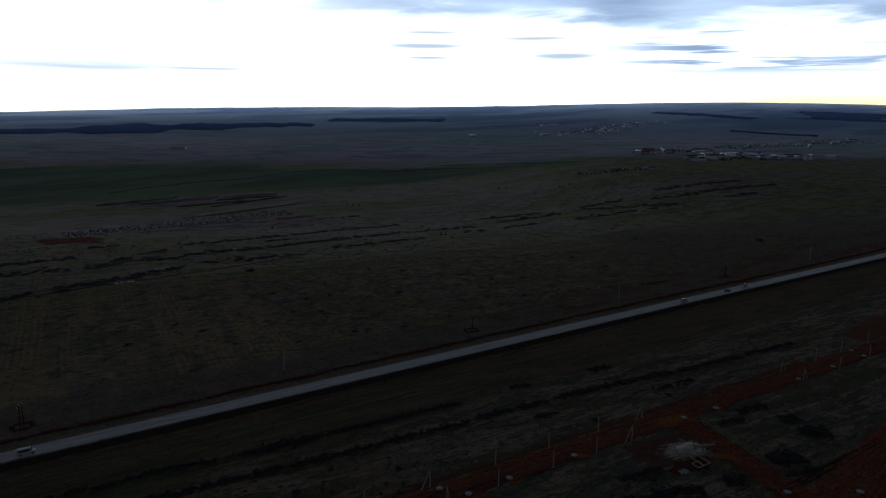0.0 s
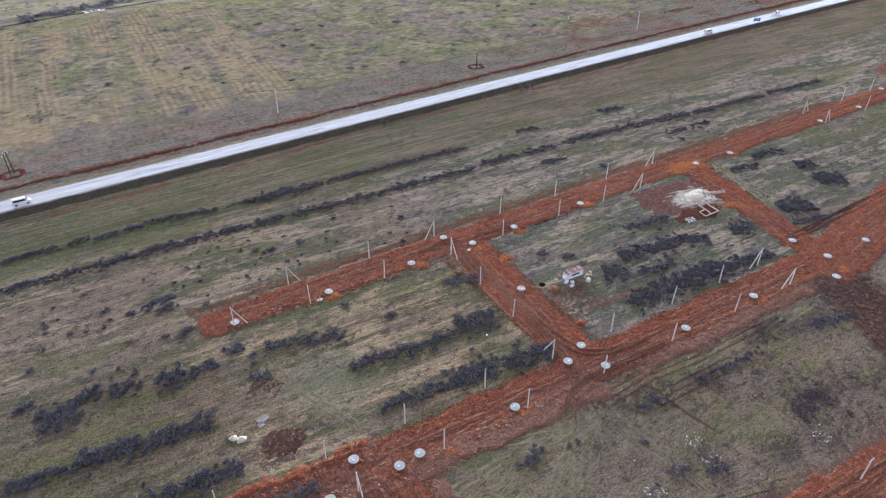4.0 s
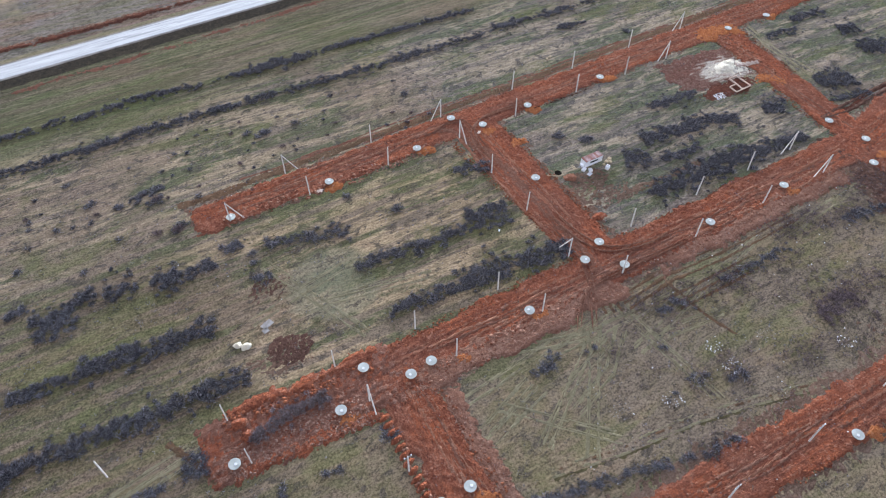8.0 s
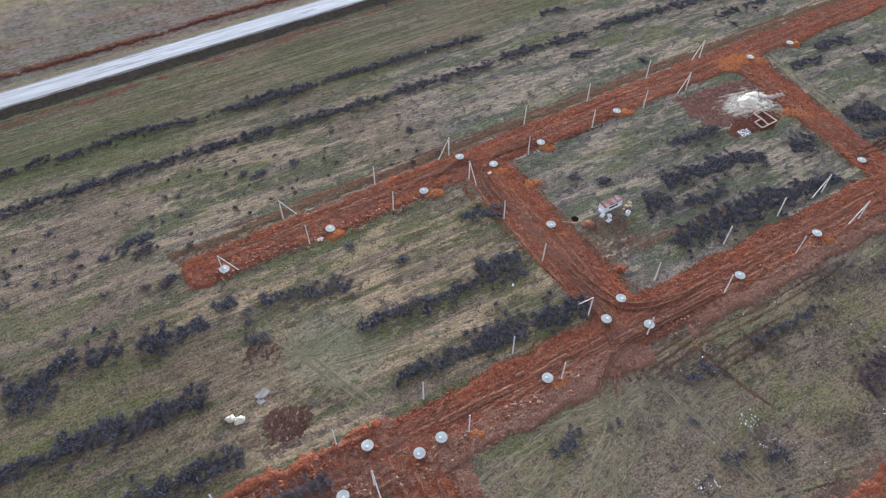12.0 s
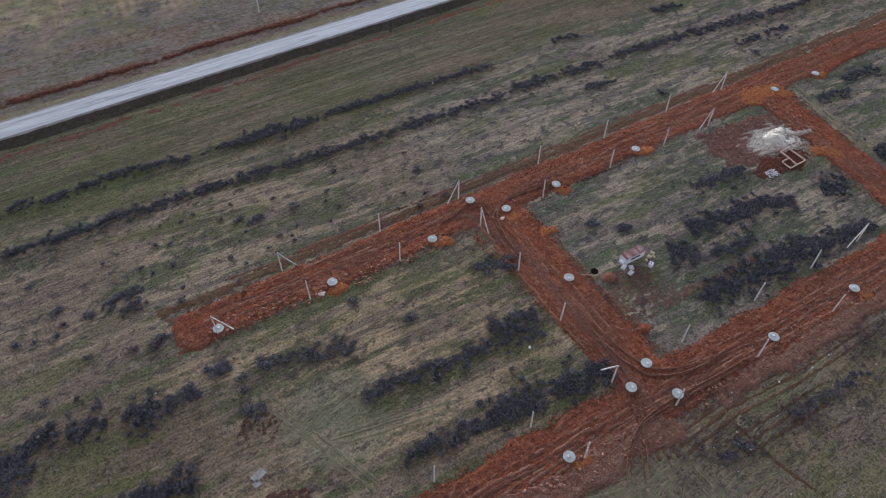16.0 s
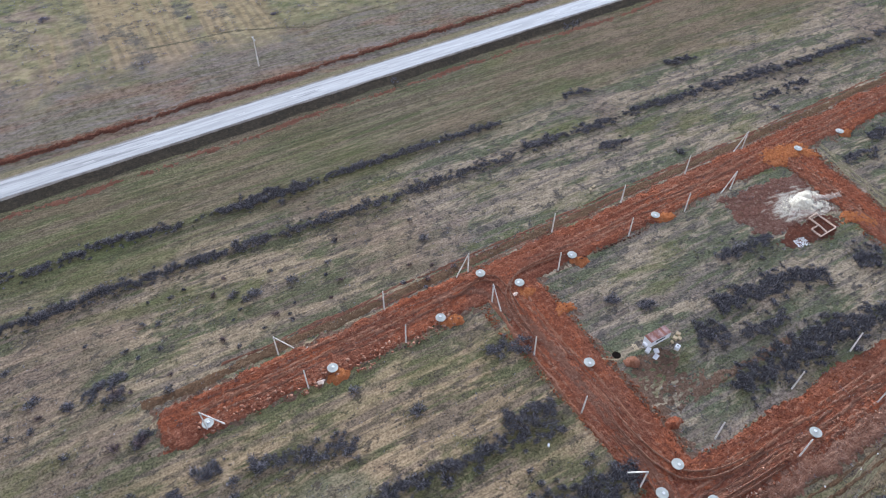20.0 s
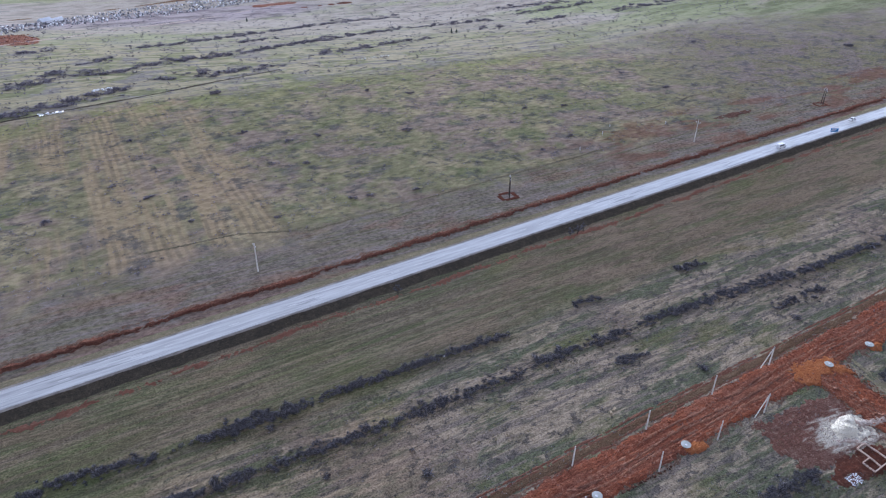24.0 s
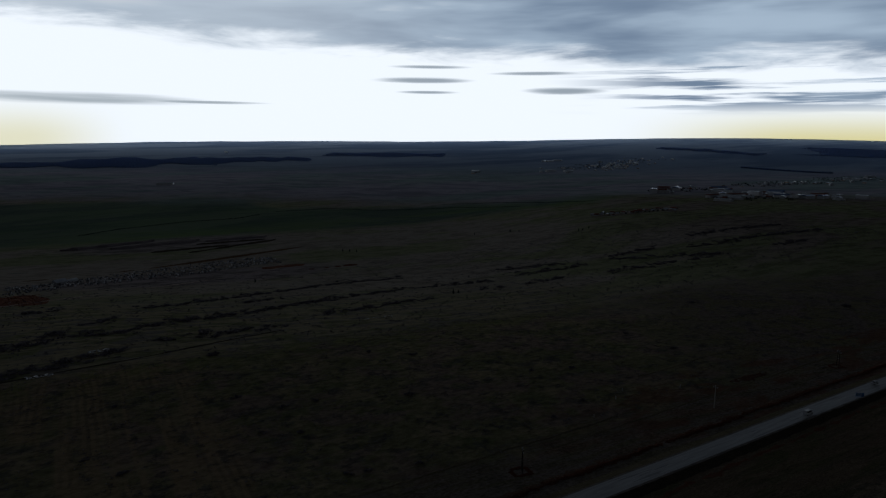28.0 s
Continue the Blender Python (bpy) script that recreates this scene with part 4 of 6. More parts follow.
sheet("soil_patch", 190, 46.5, 218, 44.5, 6.0, BROWN_DUG, "rusty bare patch in the field", seed=134, oval=True, lift=0.09, rough=0.08, ragged=2)
sheet("soil_patch", -420, 13.0, 640, 21.3, 2.7, TRENCH, "freshly dug red clay trench line beside the road", seed=107, lift=0.15, rough=0.2, ragged=2.1, crown=0.25, bend=0.5)
sheet("soil_patch", -420, 15.0, 640, 23.3, 1.5, MARGIN, "crumbled soil thrown out beside the trench line", seed=108, lift=0.06, rough=0.16, ragged=2.2, bend=0.5)


# ---- the road on its bank ----
def road_line(x):
    return 1.7 + 0.0075 * x


def ribbon(name, low, high, z_low, z_high, material, label, category, x0=-900.0, x1=1400.0, step=4.0, wobble=0.0):
    xs = np.arange(x0, x1 + step, step)
    c = road_line(xs)
    w = wobble * (0.6 * wave(xs, xs * 0, 14, 3) + 0.5 * wave(xs, xs * 0, 4, 5))
    fall = land(xs, c)
    v = np.concatenate([np.stack([xs, c + low + w, fall + z_low], -1), np.stack([xs, c + high + w * 0.4, fall + z_high], -1)])
    k = np.arange(len(xs) - 1)
    n = len(xs)
    return tagged(shown(name, raw_mesh(name, v, np.stack([k, k + 1, k + 1 + n, k + n], -1)), material), label, category, kind="structure")


ribbon("road", -3.9, 3.9, 1.00, 1.00, ASPHALT, "pale worn two-lane asphalt road", "road")
ribbon("road_shoulder", -4.9, -3.9, 0.93, 0.98, GRAVEL, "grey gravel shoulder of the road", "shoulder", wobble=0.25, step=2.0)
ribbon("road_shoulder", 3.9, 4.9, 0.98, 0.93, GRAVEL, "grey gravel shoulder of the road", "shoulder", wobble=0.25, step=2.0)
ribbon("road_bank", -9.2, -4.7, -0.1, 0.92, BANK_SOIL, "dark bank below the road", "bank", wobble=0.6, step=0.6)
ribbon("road_bank", 4.7, 9.5, 0.92, -0.1, ROADSIDE, "grassy brown bank of the road", "bank", wobble=0.4, step=0.8)


def dashes(offset, dash, gap, x0, x1, width):
    """Painted dashes of the lane line, as thin slabs on the asphalt."""
    xs = np.arange(x0, x1, dash + gap)
    v = []
    for x in xs:
        for px, py in ((x, -width), (x + dash, -width), (x + dash, width), (x, width)):
            v.append((px, road_line(px) + offset + py, land(px, road_line(px)) + 1.006))
    return raw_mesh("lane_line", v, np.arange(len(v)).reshape(-1, 4))


tagged(shown("lane_line", dashes(0.0, 3.0, 6.0, -300, 500, 0.13), PAINT), "worn white dashed lane line", "road marking", kind="structure")
for side in (-3.3, 3.3):
    tagged(shown("edge_line", dashes(side, 9.9, 0.1, -400, 600, 0.07), PAINT), "worn white edge line", "road marking", kind="structure")


# ---- sky backdrop with cloud banks ----
def sky_backdrop():
    n = Nodes("cloudy_horizon")
    p = n.place()
    rel_a = n.op("ADD", n.dot(p, (ASIDE.x, ASIDE.y, 0)), -(HUB[0] * ASIDE.x + HUB[1] * ASIDE.y))
    rel_f = n.op("ADD", n.dot(p, (AHEAD.x, AHEAD.y, 0)), -(HUB[0] * AHEAD.x + HUB[1] * AHEAD.y))
    az = n.op("MULTIPLY", n.op("ARCTAN2", rel_a, rel_f), 57.2958)
    el = n.op("MULTIPLY", n.op("ARCTAN2", n.op("ADD", n.axis(p, 2), -120.0), 4900.0), 57.2958)
    join = n.tree.nodes.new("ShaderNodeCombineXYZ")
    n.put(join.inputs[0], az)
    n.put(join.inputs[1], el)
    flat = join.outputs[0]
    soft = n.noise(n.scaled(flat, 0.09, 0.5), 1.0, 6, 0.6, 0.3)
    wisp = n.noise(n.scaled(flat, 0.055, 1.25), 1.0, 6, 0.55, 0.2)
    # the high bank: its foot hangs lower towards the right
    foot = n.op("ADD", n.op("ADD", el, n.op("MULTIPLY", n.op("SUBTRACT", soft, 0.5), 5.0)), n.op("MULTIPLY", az, 0.045))
    cloud = n.band(foot, 6.2, 8.0)
    # long streaks on the right
    streaks = n.op("MULTIPLY", n.band(wisp, 0.46, 0.58), n.op("MULTIPLY", n.band(az, 7, 20), n.op("MULTIPLY", n.band(el, 1.8, 3.2), n.band(el, 8.5, 6.0))))
    cloud = n.op("MAXIMUM", cloud, streaks)
    # small flat clouds over the middle and on the left
    small = 0.0
    for a, e, w, h in ((-1.6, 5.9, 3.4, 0.22), (-2.0, 4.85, 3.8, 0.35), (-1.6, 3.85, 2.6, 0.2), (9.6, 4.0, 3.2, 0.42), (7.2, 5.4, 3.6, 0.25),
                       (-29.0, 2.8, 9.5, 0.65), (-20.0, 2.75, 5.0, 0.2)):
        dx = n.op("MULTIPLY", n.op("ADD", az, -a), 1 / w)
        dy = n.op("MULTIPLY", n.op("ADD", el, -e), 1.5 / h)
        r = n.op("ADD", n.op("MULTIPLY", dx, dx), n.op("MULTIPLY", dy, dy))
        r = n.op("ADD", r, n.op("MULTIPLY", n.op("SUBTRACT", wisp, 0.5), 2.2))
        small = n.op("MAXIMUM", n.op("MULTIPLY", n.band(r, 1.4, 0.0), 0.9), small)
    shade = n.noise(n.scaled(flat, 0.06, 0.36), 1.0, 4, 0.5, 0.2)
    grey = n.mix(n.band(shade, 0.32, 0.68), (0.29, 0.38, 0.51), (0.66, 0.79, 0.92))
    grey = n.mix(n.op("MULTIPLY", n.op("MULTIPLY", n.band(shade, 0.56, 0.70), n.band(az, 15, -10)), 0.9), grey, (1.0, 1.02, 1.04))
    grey = n.mix(n.op("MULTIPLY", n.band(az, 10, -20), 0.6), grey, (0.92, 0.98, 1.03))
    glow = n.mix(n.op("MULTIPLY", n.band(el, 3.2, -0.2), n.op("MAXIMUM", n.band(az, 12, 28), n.op("MULTIPLY", n.band(az, -24, -32), 0.65))), (1.58, 1.60, 1.60), (1.20, 1.06, 0.50))
    colour = n.mix(cloud, glow, grey)
    colour = n.mix(small, colour, n.mix(n.band(az, -14, 0), (0.56, 0.62, 0.65), (0.45, 0.515, 0.57)))
    em = n.tree.nodes.new("ShaderNodeEmission")
    n.put(em.inputs[0], colour)
    em.inputs[1].default_value = SKY_GLOW
    out = n.tree.nodes["Material Output"]
    n.tree.links.new(em.outputs[0], out.inputs[0])
    a = np.radians(np.linspace(-46, 46, 47))
    z = np.linspace(-60, 1400, 8)
    ga, gz = np.meshgrid(a, z)
    wx = HUB[0] + 4900 * (np.sin(ga) * ASIDE.x + np.cos(ga) * AHEAD.x)
    wy = HUB[1] + 4900 * (np.sin(ga) * ASIDE.y + np.cos(ga) * AHEAD.y)
    k = np.arange(ga.size).reshape(ga.shape)
    f = np.stack([k[:-1, :-1], k[1:, :-1], k[1:, 1:], k[:-1, 1:]], -1).reshape(-1, 4)
    ob = shown("backdrop", raw_mesh("backdrop", np.stack([wx, wy, gz], -1).reshape(-1, 3), f), n.mat)
    return tagged(ob, "bright overcast sky with grey cloud banks", "sky", kind="structure")


sky_backdrop()


# ---- shrubs: masses of bare twigs ----
RND = np.random.RandomState(7)


def twig_mass(cx, cy, radius, height, per, wide, rnd=RND, base=None):
    """Tapered blades fanning out of clumps at cx, cy. Returns vertices and four-sided faces."""
    n = len(cx)
    k = np.repeat(np.arange(n), per)
    m = len(k)
    a, d = rnd.uniform(0, 6.283, m), np.sqrt(rnd.uniform(0.0, 1, m))
    r, h = radius[k], height[k]
    lx, ly = np.cos(a) * d, np.sin(a) * d
    z0 = np.zeros(m) if base is None else base[k]
    low = np.stack([cx[k] + lx * r * 0.62, cy[k] + ly * r * 0.62, z0 + h * rnd.uniform(0.0, 0.5, m) * (1 - d * d)], -1)
    top = np.stack([cx[k] + lx * r * 1.08 + rnd.normal(0, 0.22, m) * r, cy[k] + ly * r * 1.08 + rnd.normal(0, 0.22, m) * r,
                    z0 + h * (0.22 + (1 - 0.72 * d ** 2) * rnd.uniform(0.45, 1.05, m))], -1)
    t = rnd.uniform(0, 6.283, m)
    side = np.stack([np.cos(t), np.sin(t), rnd.uniform(-0.5, 0.5, m)], -1) * (wide * rnd.uniform(0.6, 1.5, m))[:, None]
    v = np.stack([low - side * 0.5, low + side * 0.5, top + side * 0.28, top - side * 0.28], 1).reshape(-1, 3)
    return v, np.arange(4 * m).reshape(-1, 4)


def clump_mesh(name, spread, per, wide, seed):
    """One bushy clump about a metre in radius and in height, of several stems."""
    r = np.random.RandomState(seed)
    n = 5
    a, d = r.uniform(0, 6.283, n), np.sqrt(r.uniform(0, 1, n)) * spread
    v, f = twig_mass(np.cos(a) * d, np.sin(a) * d, r.uniform(0.7, 1.0, n), r.uniform(0.65, 0.95, n), per, wide, r)
    return raw_mesh(name, v, f)


CLUMPS = {m.name: [clump_mesh("shrub", 0.75, c, w, 60 + k) for k in range(7)] for m, w, c in ((TWIG, 0.08, 34), (RED_TWIG, 0.07, 32), (PALE_TWIG, 0.08, 34), (HAZED_TWIG, 0.15, 14))}


STRIPS = []


def shrub_row(x0, y0, x1, y1, width, height, label="row of bare grey-violet shrubs in dry grass", dense=1.0, material=TWIG, group="old shrub rows", swell=1.0):
    """A row of shrubs, uneven in size and spacing."""
    length = math.hypot(x1 - x0, y1 - y0)
    root = tagged(new("shrub_row"), label, "shrubs", group)
    root.location = (x0, y0, 0)
    width *= 1.28
    n = max(2, int(length * width * 0.68 * dense / swell ** 2))
    ux, uy = (x1 - x0) / length, (y1 - y0) / length
    if y0 < 20:
        STRIPS.append((x0, y0, ux, uy, length, width))
    for k in range(n):
        s = (k + RND.uniform(-0.4, 1.4)) / n * length
        off = RND.normal(0, 0.21) * width + 0.05 * width * float(wave(np.array(s), np.array(0.0), 14, 5))
        stray = RND.uniform() < 0.13
        off = off * (2.1 if stray else 1.0)
        grow = (RND.uniform(0.4, 0.7) if stray else RND.uniform(0.68, 1.2)) * (0.9 + 0.22 * float(wave(np.array(s), np.array(0.0), 9, int(abs(x0)) % 50))) * swell
        ob = shown("shrub", CLUMPS[material.name][RND.randint(7)], material, root)
        ob.matrix_basis = Matrix.LocRotScale((ux * s - uy * off, uy * s + ux * off, float(land(np.array(x0 + ux * s), np.array(y0 + uy * s)))), Euler((0, 0, RND.uniform(0, 6.28))), (grow, grow, max(0.35, grow * height * RND.uniform(0.38, 0.6))))
    return root


for x0, y0, x1, y1 in ((-200, -32.5, -161, -33.5), (-158, -33.3, -152, -33.6), (-151, -34.8, -143.7, -35.3), (-142, -34.2, -125.4, -34.3), (-125.8, -35.5, -112.8, -37.5),
                       (-103.6, -38.0, -94, -39), (-81, -40, -75.9, -41), (-73.3, -39.8, -34.1, -42.2), (-33.5, -42.4, -16.2, -43.8)):
    shrub_row(x0, y0, x1, y1, 2.5, 1.5, "low row of bare shrubs along the mown verge")
shrub_row(-97, -38.6, -80, -40.2, 5.2, 1.9, "tall thicket of bare shrubs in a low row", 1.1)
for x0, y0, x1, y1 in ((-205, -48.5, -163, -49.6), (-161.1, -50, -141.6, -51.3), (-140, -50.4, -117.5, -52.2), (-115.9, -52.2, -105.8, -53.3), (-104.1, -53.2, -95.1, -54.2),
                       (-92.1, -54.6, -59, -57.4), (-57, -57.3, -44.2, -58), (-44, -57.8, -22.1, -59.5)):
    shrub_row(x0, y0, x1, y1, 2.8, 1.5, "long low row of bare dark shrubs")
shrub_row(-200, -33.0, -14, -43.4, 2.4, 1.1, "thin low growth of bare shrubs along the mown verge", 0.12, swell=0.6)
shrub_row(-205, -49.0, 20, -60.8, 2.6, 1.1, "thin low growth of bare shrubs between the rows", 0.12, swell=0.6)
for x0, y0, x1, y1, w in ((-16.6, -58.2, -2.1, -59.2, 4.0), (0.7, -59.7, 14.8, -61.2, 3.2), (20.1, -60.6, 52, -63.5, 3.4), (54, -63.8, 85.8, -67, 4.6), (62, -76.5, 74, -77.3, 2.8),
                          (76, -77.4, 85.5, -78, 3.6), (1.8, -69.6, 12, -72, 3.0), (10.1, -42.6, 19.6, -44, 2.4), (53.8, -45.4, 65.4, -47.3, 3.0), (88, -68.5, 130, -71.5, 3.0), (135, -71.5, 170, -74, 2.6)):
    shrub_row(x0, y0, x1, y1, w, 1.2, "broad row of bare grey-violet shrubs")
for x0, y0, x1, y1, w, h in ((-145.5, -78.4, -136.5, -77.2, 3.2, 0.9), (-142.5, -82, -137.5, -81, 2.4, 0.9), (-139.5, -94.2, -135.5, -93.2, 2.6, 0.9), (-68.3, -112.5, -59, -116.3, 4.4, 1.2),
                             (-75, -129.4, -64.3, -131.6, 5.4, 1.6), (-106, -128.6, -73, -133, 3.6, 1.5), (-73, -134.5, -66, -135.5, 2.6, 1.2), (-105.8, -144.7, -86, -146.8, 3.8, 1.6), (-88, -146.2, -59.8, -149.6, 6.0, 1.7),
                             (-121.3, -111, -112, -113.4, 2.6, 1.1), (-112, -113.6, -102.1, -117.4, 4.2, 1.2), (-128.5, -119.4, -124, -121, 2.6, 1.0), (-131, -106.5, -125.5, -108, 2.6, 1.0)):
    shrub_row(x0, y0, x1, y1, w, h)
for x0, y0, x1, y1, w, h in ((-174, -106.6, -163.5, -105.6, 3.6, 1.4), (-174.3, -111.2, -165, -109.8, 2.6, 1.1), (-164, -104, -160.5, -104.4, 4.0, 1.8), (-158.4, -105.6, -151.3, -106.6, 4.6, 1.7),
                             (-148, -108.4, -142, -109.6, 4.6, 1.6), (-141, -109.8, -133.6, -110.6, 3.0, 1.3), (-182, -123, -166, -124.5, 3.2, 1.5), (-166.5, -124.2, -140.3, -127.6, 4.2, 1.7),
                             (-220, -137, -184, -138.9, 3.8, 1.5), (-185.3, -139.3, -152, -141.9, 3.6, 1.5), (-151, -141.6, -138.6, -143.2, 3.8, 1.6), (-205, -122, -184, -123.2, 3.4, 1.4),
                             (-156.4, -156.2, -151.6, -155.2, 4.4, 1.1), (-178.4, -100.4, -173.9, -101.4, 2.6, 1.0), (-172, -107.8, -166, -108.4, 2.4, 1.0)):
    shrub_row(x0, y0, x1, y1, w * 1.3, h, "thick row of bare dark shrubs on the fallow")
shrub_row(-143.4, -156.6, -126.5, -155.6, 3.2, 1.7, "torn-out shrubs lying on dug red soil", 1.7, PALE_TWIG).location.z = 0.25
for x0, y0, x1, y1, w, h in ((-3.1, -120, 13.7, -121.9, 3.6, 1.1), (-36.3, -115, -33.5, -115.6, 2.8, 0.9), (-31, -121.4, -27.6, -122.4, 3.0, 1.0), (-15.5, -129.8, 2, -134, 5.0, 1.3), (0, -131.5, 15.2, -136.8, 5.0, 1.3),
                             (-26, -133.5, -19.5, -137, 6.0, 1.3), (-17, -139.4, -3.4, -140.8, 3.6, 1.2), (-29.5, -147.5, -6, -149.6, 6.6, 1.6), (-7, -148.6, 9, -151, 6.0, 1.6), (8, -150.4, 25, -153, 4.6, 1.4),
                             (25.6, -137.4, 31.6, -141.4, 6.0, 1.3), (50.5, -138, 62, -142, 7.5, 1.7), (83.5, -121, 90, -124, 6, 1.2), (80, -131, 88, -138.5, 7.0, 1.5), (58, -112, 72, -114, 3.4, 1.1), (75, -108.5, 90, -110.5, 3.6, 1.1)):
    shrub_row(x0, y0, x1, y1, w, h * 1.15, "broad patch of bare dark shrubs in the plot", 1.35 if w > 4.4 else 1.0)
shrub_row(46, -146.5, 60, -150, 3.0, 1.0, "broad patch of bare dark shrubs in the plot")
for x0, y0, x1, y1, w in ((-88.5, -174.6, -80.6, -173.4, 2.4), (-55.4, -176, -47.2, -178, 1.8), (-36, -177.8, -22.6, -178.4, 2.0), (-22.3, -177.9, -13.6, -179.6, 2.2), (-25, -195.4, -13, -197.8, 7.0),
                          (-105, -195.2, -96, -198, 1.4), (-96.6, -197.8, -78.1, -203.2, 2.2), (-77, -203.6, -62.4, -207.6, 1.6), (-70, -193.8, -66.5, -193.4, 2.0), (-55, -196.2, -51, -197.2, 2.2), (-62, -192.6, -58, -193.6, 1.8), (-62.5, -183, -60, -184, 1.2), (-75.5, -175.2, -72, -176.2, 1.4), (-145, -169.4, -141.5, -170.6, 2.2), (-134.5, -170.2, -131, -171.4, 2.0), (-121.5, -169.6, -119, -171.4, 2.4), (-165, -156.2, -160.5, -157.6, 2.4), (-180, -158.5, -172, -161.5, 2.2), (-160, -163, -154, -166, 2.0), (5, -180, 20, -183, 3.0), (-150.5, -176, -141, -177.5, 2.2)):
    shrub_row(x0, y0, x1, y1, w, 0.85, "low thin scrub in the trodden meadow", 0.8, RED_TWIG if w == 7.0 else TWIG)

# rows on the pasture behind the road, seen from far
FAR_ROWS = ((669, 442, 841, 417, 13), (657, 376, 837, 353, 12), (489, 418, 566, 411, 11), (476, 404, 575, 323, 12), (410, 343, 501, 333, 14), (519, 330, 575, 323, 12), (662, 312, 727, 313, 11),
            (343, 414, 437, 401, 11), (311, 357, 363, 360, 10), (254, 359, 282, 356, 10), (352, 459, 428, 434, 11), (588, 383, 663, 362, 11))
for x0, y0, x1, y1, w in (*FAR_ROWS, (-116, 426, -91, 433, 9), (-35, 414, 1, 426, 11), (7, 431, 82, 462, 10), (89, 465, 166, 496, 8), (169, 498, 247, 498, 10), (-107, 326, -68, 317, 10), (-66, 317, -36, 335, 8),
                          (-36, 335, 3, 342, 10), (5, 343, 56, 364, 11), (60, 367, 134, 401, 10), (139, 401, 203, 419, 9), (208, 419, 307, 403, 8), (-130, 299, -101, 316, 9), (-46, 283, -28, 278, 8), (-23, 279, 37, 290, 10),
                          (80, 316, 132, 330, 9), (136, 333, 192, 342, 6), (-150, 240, -101, 248, 11), (-100, 248, -65, 272, 9), (-240, 222, -160, 236, 9), (-260, 285, -140, 305, 10), (-211, 335, -131, 361, 9), (-85, 358, -56, 371, 7), (37, 404, 84, 422, 6)):
    shrub_row(x0, y0, x1, y1, w * 1.6, 0.8, "long row of bare scrub on the far pasture", 0.40 if x0 > 160 else 0.52, HAZED_TWIG, "far pasture rows", 3.7)


def shrub(x, y, radius, height, material=TWIG, label="single rounded bare grey shrub"):
    if y > 20:
        radius, height = radius * 0.75, height * 0.8
    n = max(4, int(radius * radius * (3.2 if y < 20 else 1.7)))
    a, d = RND.uniform(0, 6.283, n), np.sqrt(RND.uniform(0, 1, n)) * radius * (0.62 if y < 20 else 0.95)
    v, f = twig_mass(np.cos(a) * d, np.sin(a) * d * 0.85, RND.uniform(0.5, 0.85, n) * min(radius, 1.6), height * RND.uniform(0.4, 0.75, n), 34, 0.09 if y < 20 else 0.2)
    ob = shown("shrub", raw_mesh("shrub", v, f), material)
    ob.location = (x, y, float(land(np.array(x), np.array(y))))
    return tagged(ob, label, "shrub", "single shrubs")


for x, y, r, h in ((-154.3, -74, 1.8, 0.9), (-117, -90.9, 0.8, 0.6), (-97.1, -106, 1.4, 0.9), (-88.6, -117, 1.9, 1.4), (-95.8, -70.5, 1.6, 0.8), (-62.1, -75.2, 1.5, 0.8), (-105.5, -69.8, 2.2, 1.0), (-109.5, -68, 1.6, 0.9),
                   (-108, -70.6, 1.3, 0.9), (-148.3, -78.7, 2.0, 0.8), (-129.6, -85.6, 1.2, 0.8), (63.5, -83, 1.8, 0.9), (21, -83.8, 2.0, 0.8)):
    shrub(x, y, r, h)
for x, y, r, h in ((-170.4, -82, 1.2, 0.8), (-163.6, -79.1, 1.3, 0.8), (-139.2, -81.1, 1.6, 0.9), (-137.6, -94.3, 1.9, 1.0), (-142.6, -92.9, 1.5, 0.9), (-128.3, -107.4, 1.7, 0.9), (-120.7, -109.5, 1.4, 0.9), (-125.2, -112, 1.4, 0.8),
                   (-126.2, -114.7, 1.3, 0.8), (-136.1, -110.4, 2.0, 1.2), (-144.4, -109.9, 2.2, 1.4), (-160.9, -96.7, 1.2, 0.7), (-157.9, -63.5, 1.3, 0.7), (-173.9, -88.6, 1.4, 0.8), (-155.7, -80.9, 1.1, 0.7), (-151.2, -90, 1.2, 0.7)):
    shrub(x, y, r, h, RED_TWIG if x > -145 and y > -100 else TWIG)
POCKETS = random.Random(17)
for k in range(46):
    x, y = POCKETS.uniform(-172, -60), POCKETS.uniform(-88, -60)
    shrub(x, y + 0.04 * (-x - 120), POCKETS.uniform(0.5, 1.1), POCKETS.uniform(0.4, 0.7), RED_TWIG if k % 3 == 0 else TWIG, "small low bare shrub in dry grass")
for x, y, r, h in ((-23.6, 229.9, 5, 2), (-30.9, 154.5, 3, 1.4), (-19.2, 102.5, 2.6, 1.2), (-32.2, 110.3, 2.4, 1.1), (-1.2, 132.2, 3, 1.3), (-15.6, 60.4, 2.5, 1.1), (55.3, 189.4, 2.2, 2.4), (74.2, 171.7, 3, 1.4),
                   (-47.9, 60.2, 1.8, 1.0), (40.8, 116, 2.8, 1.3), (-15.8, 132.2, 2.6, 1.2), (10.9, 53.6, 2.3, 1.0), (-123.3, 100.8, 2.6, 1.1), (-86.5, 103.5, 2.6, 1.1), (-96.3, 121.7, 2.2, 1.1)):
    shrub(x, y, r, h, HAZED_TWIG, "low bare scrub bush in the field")
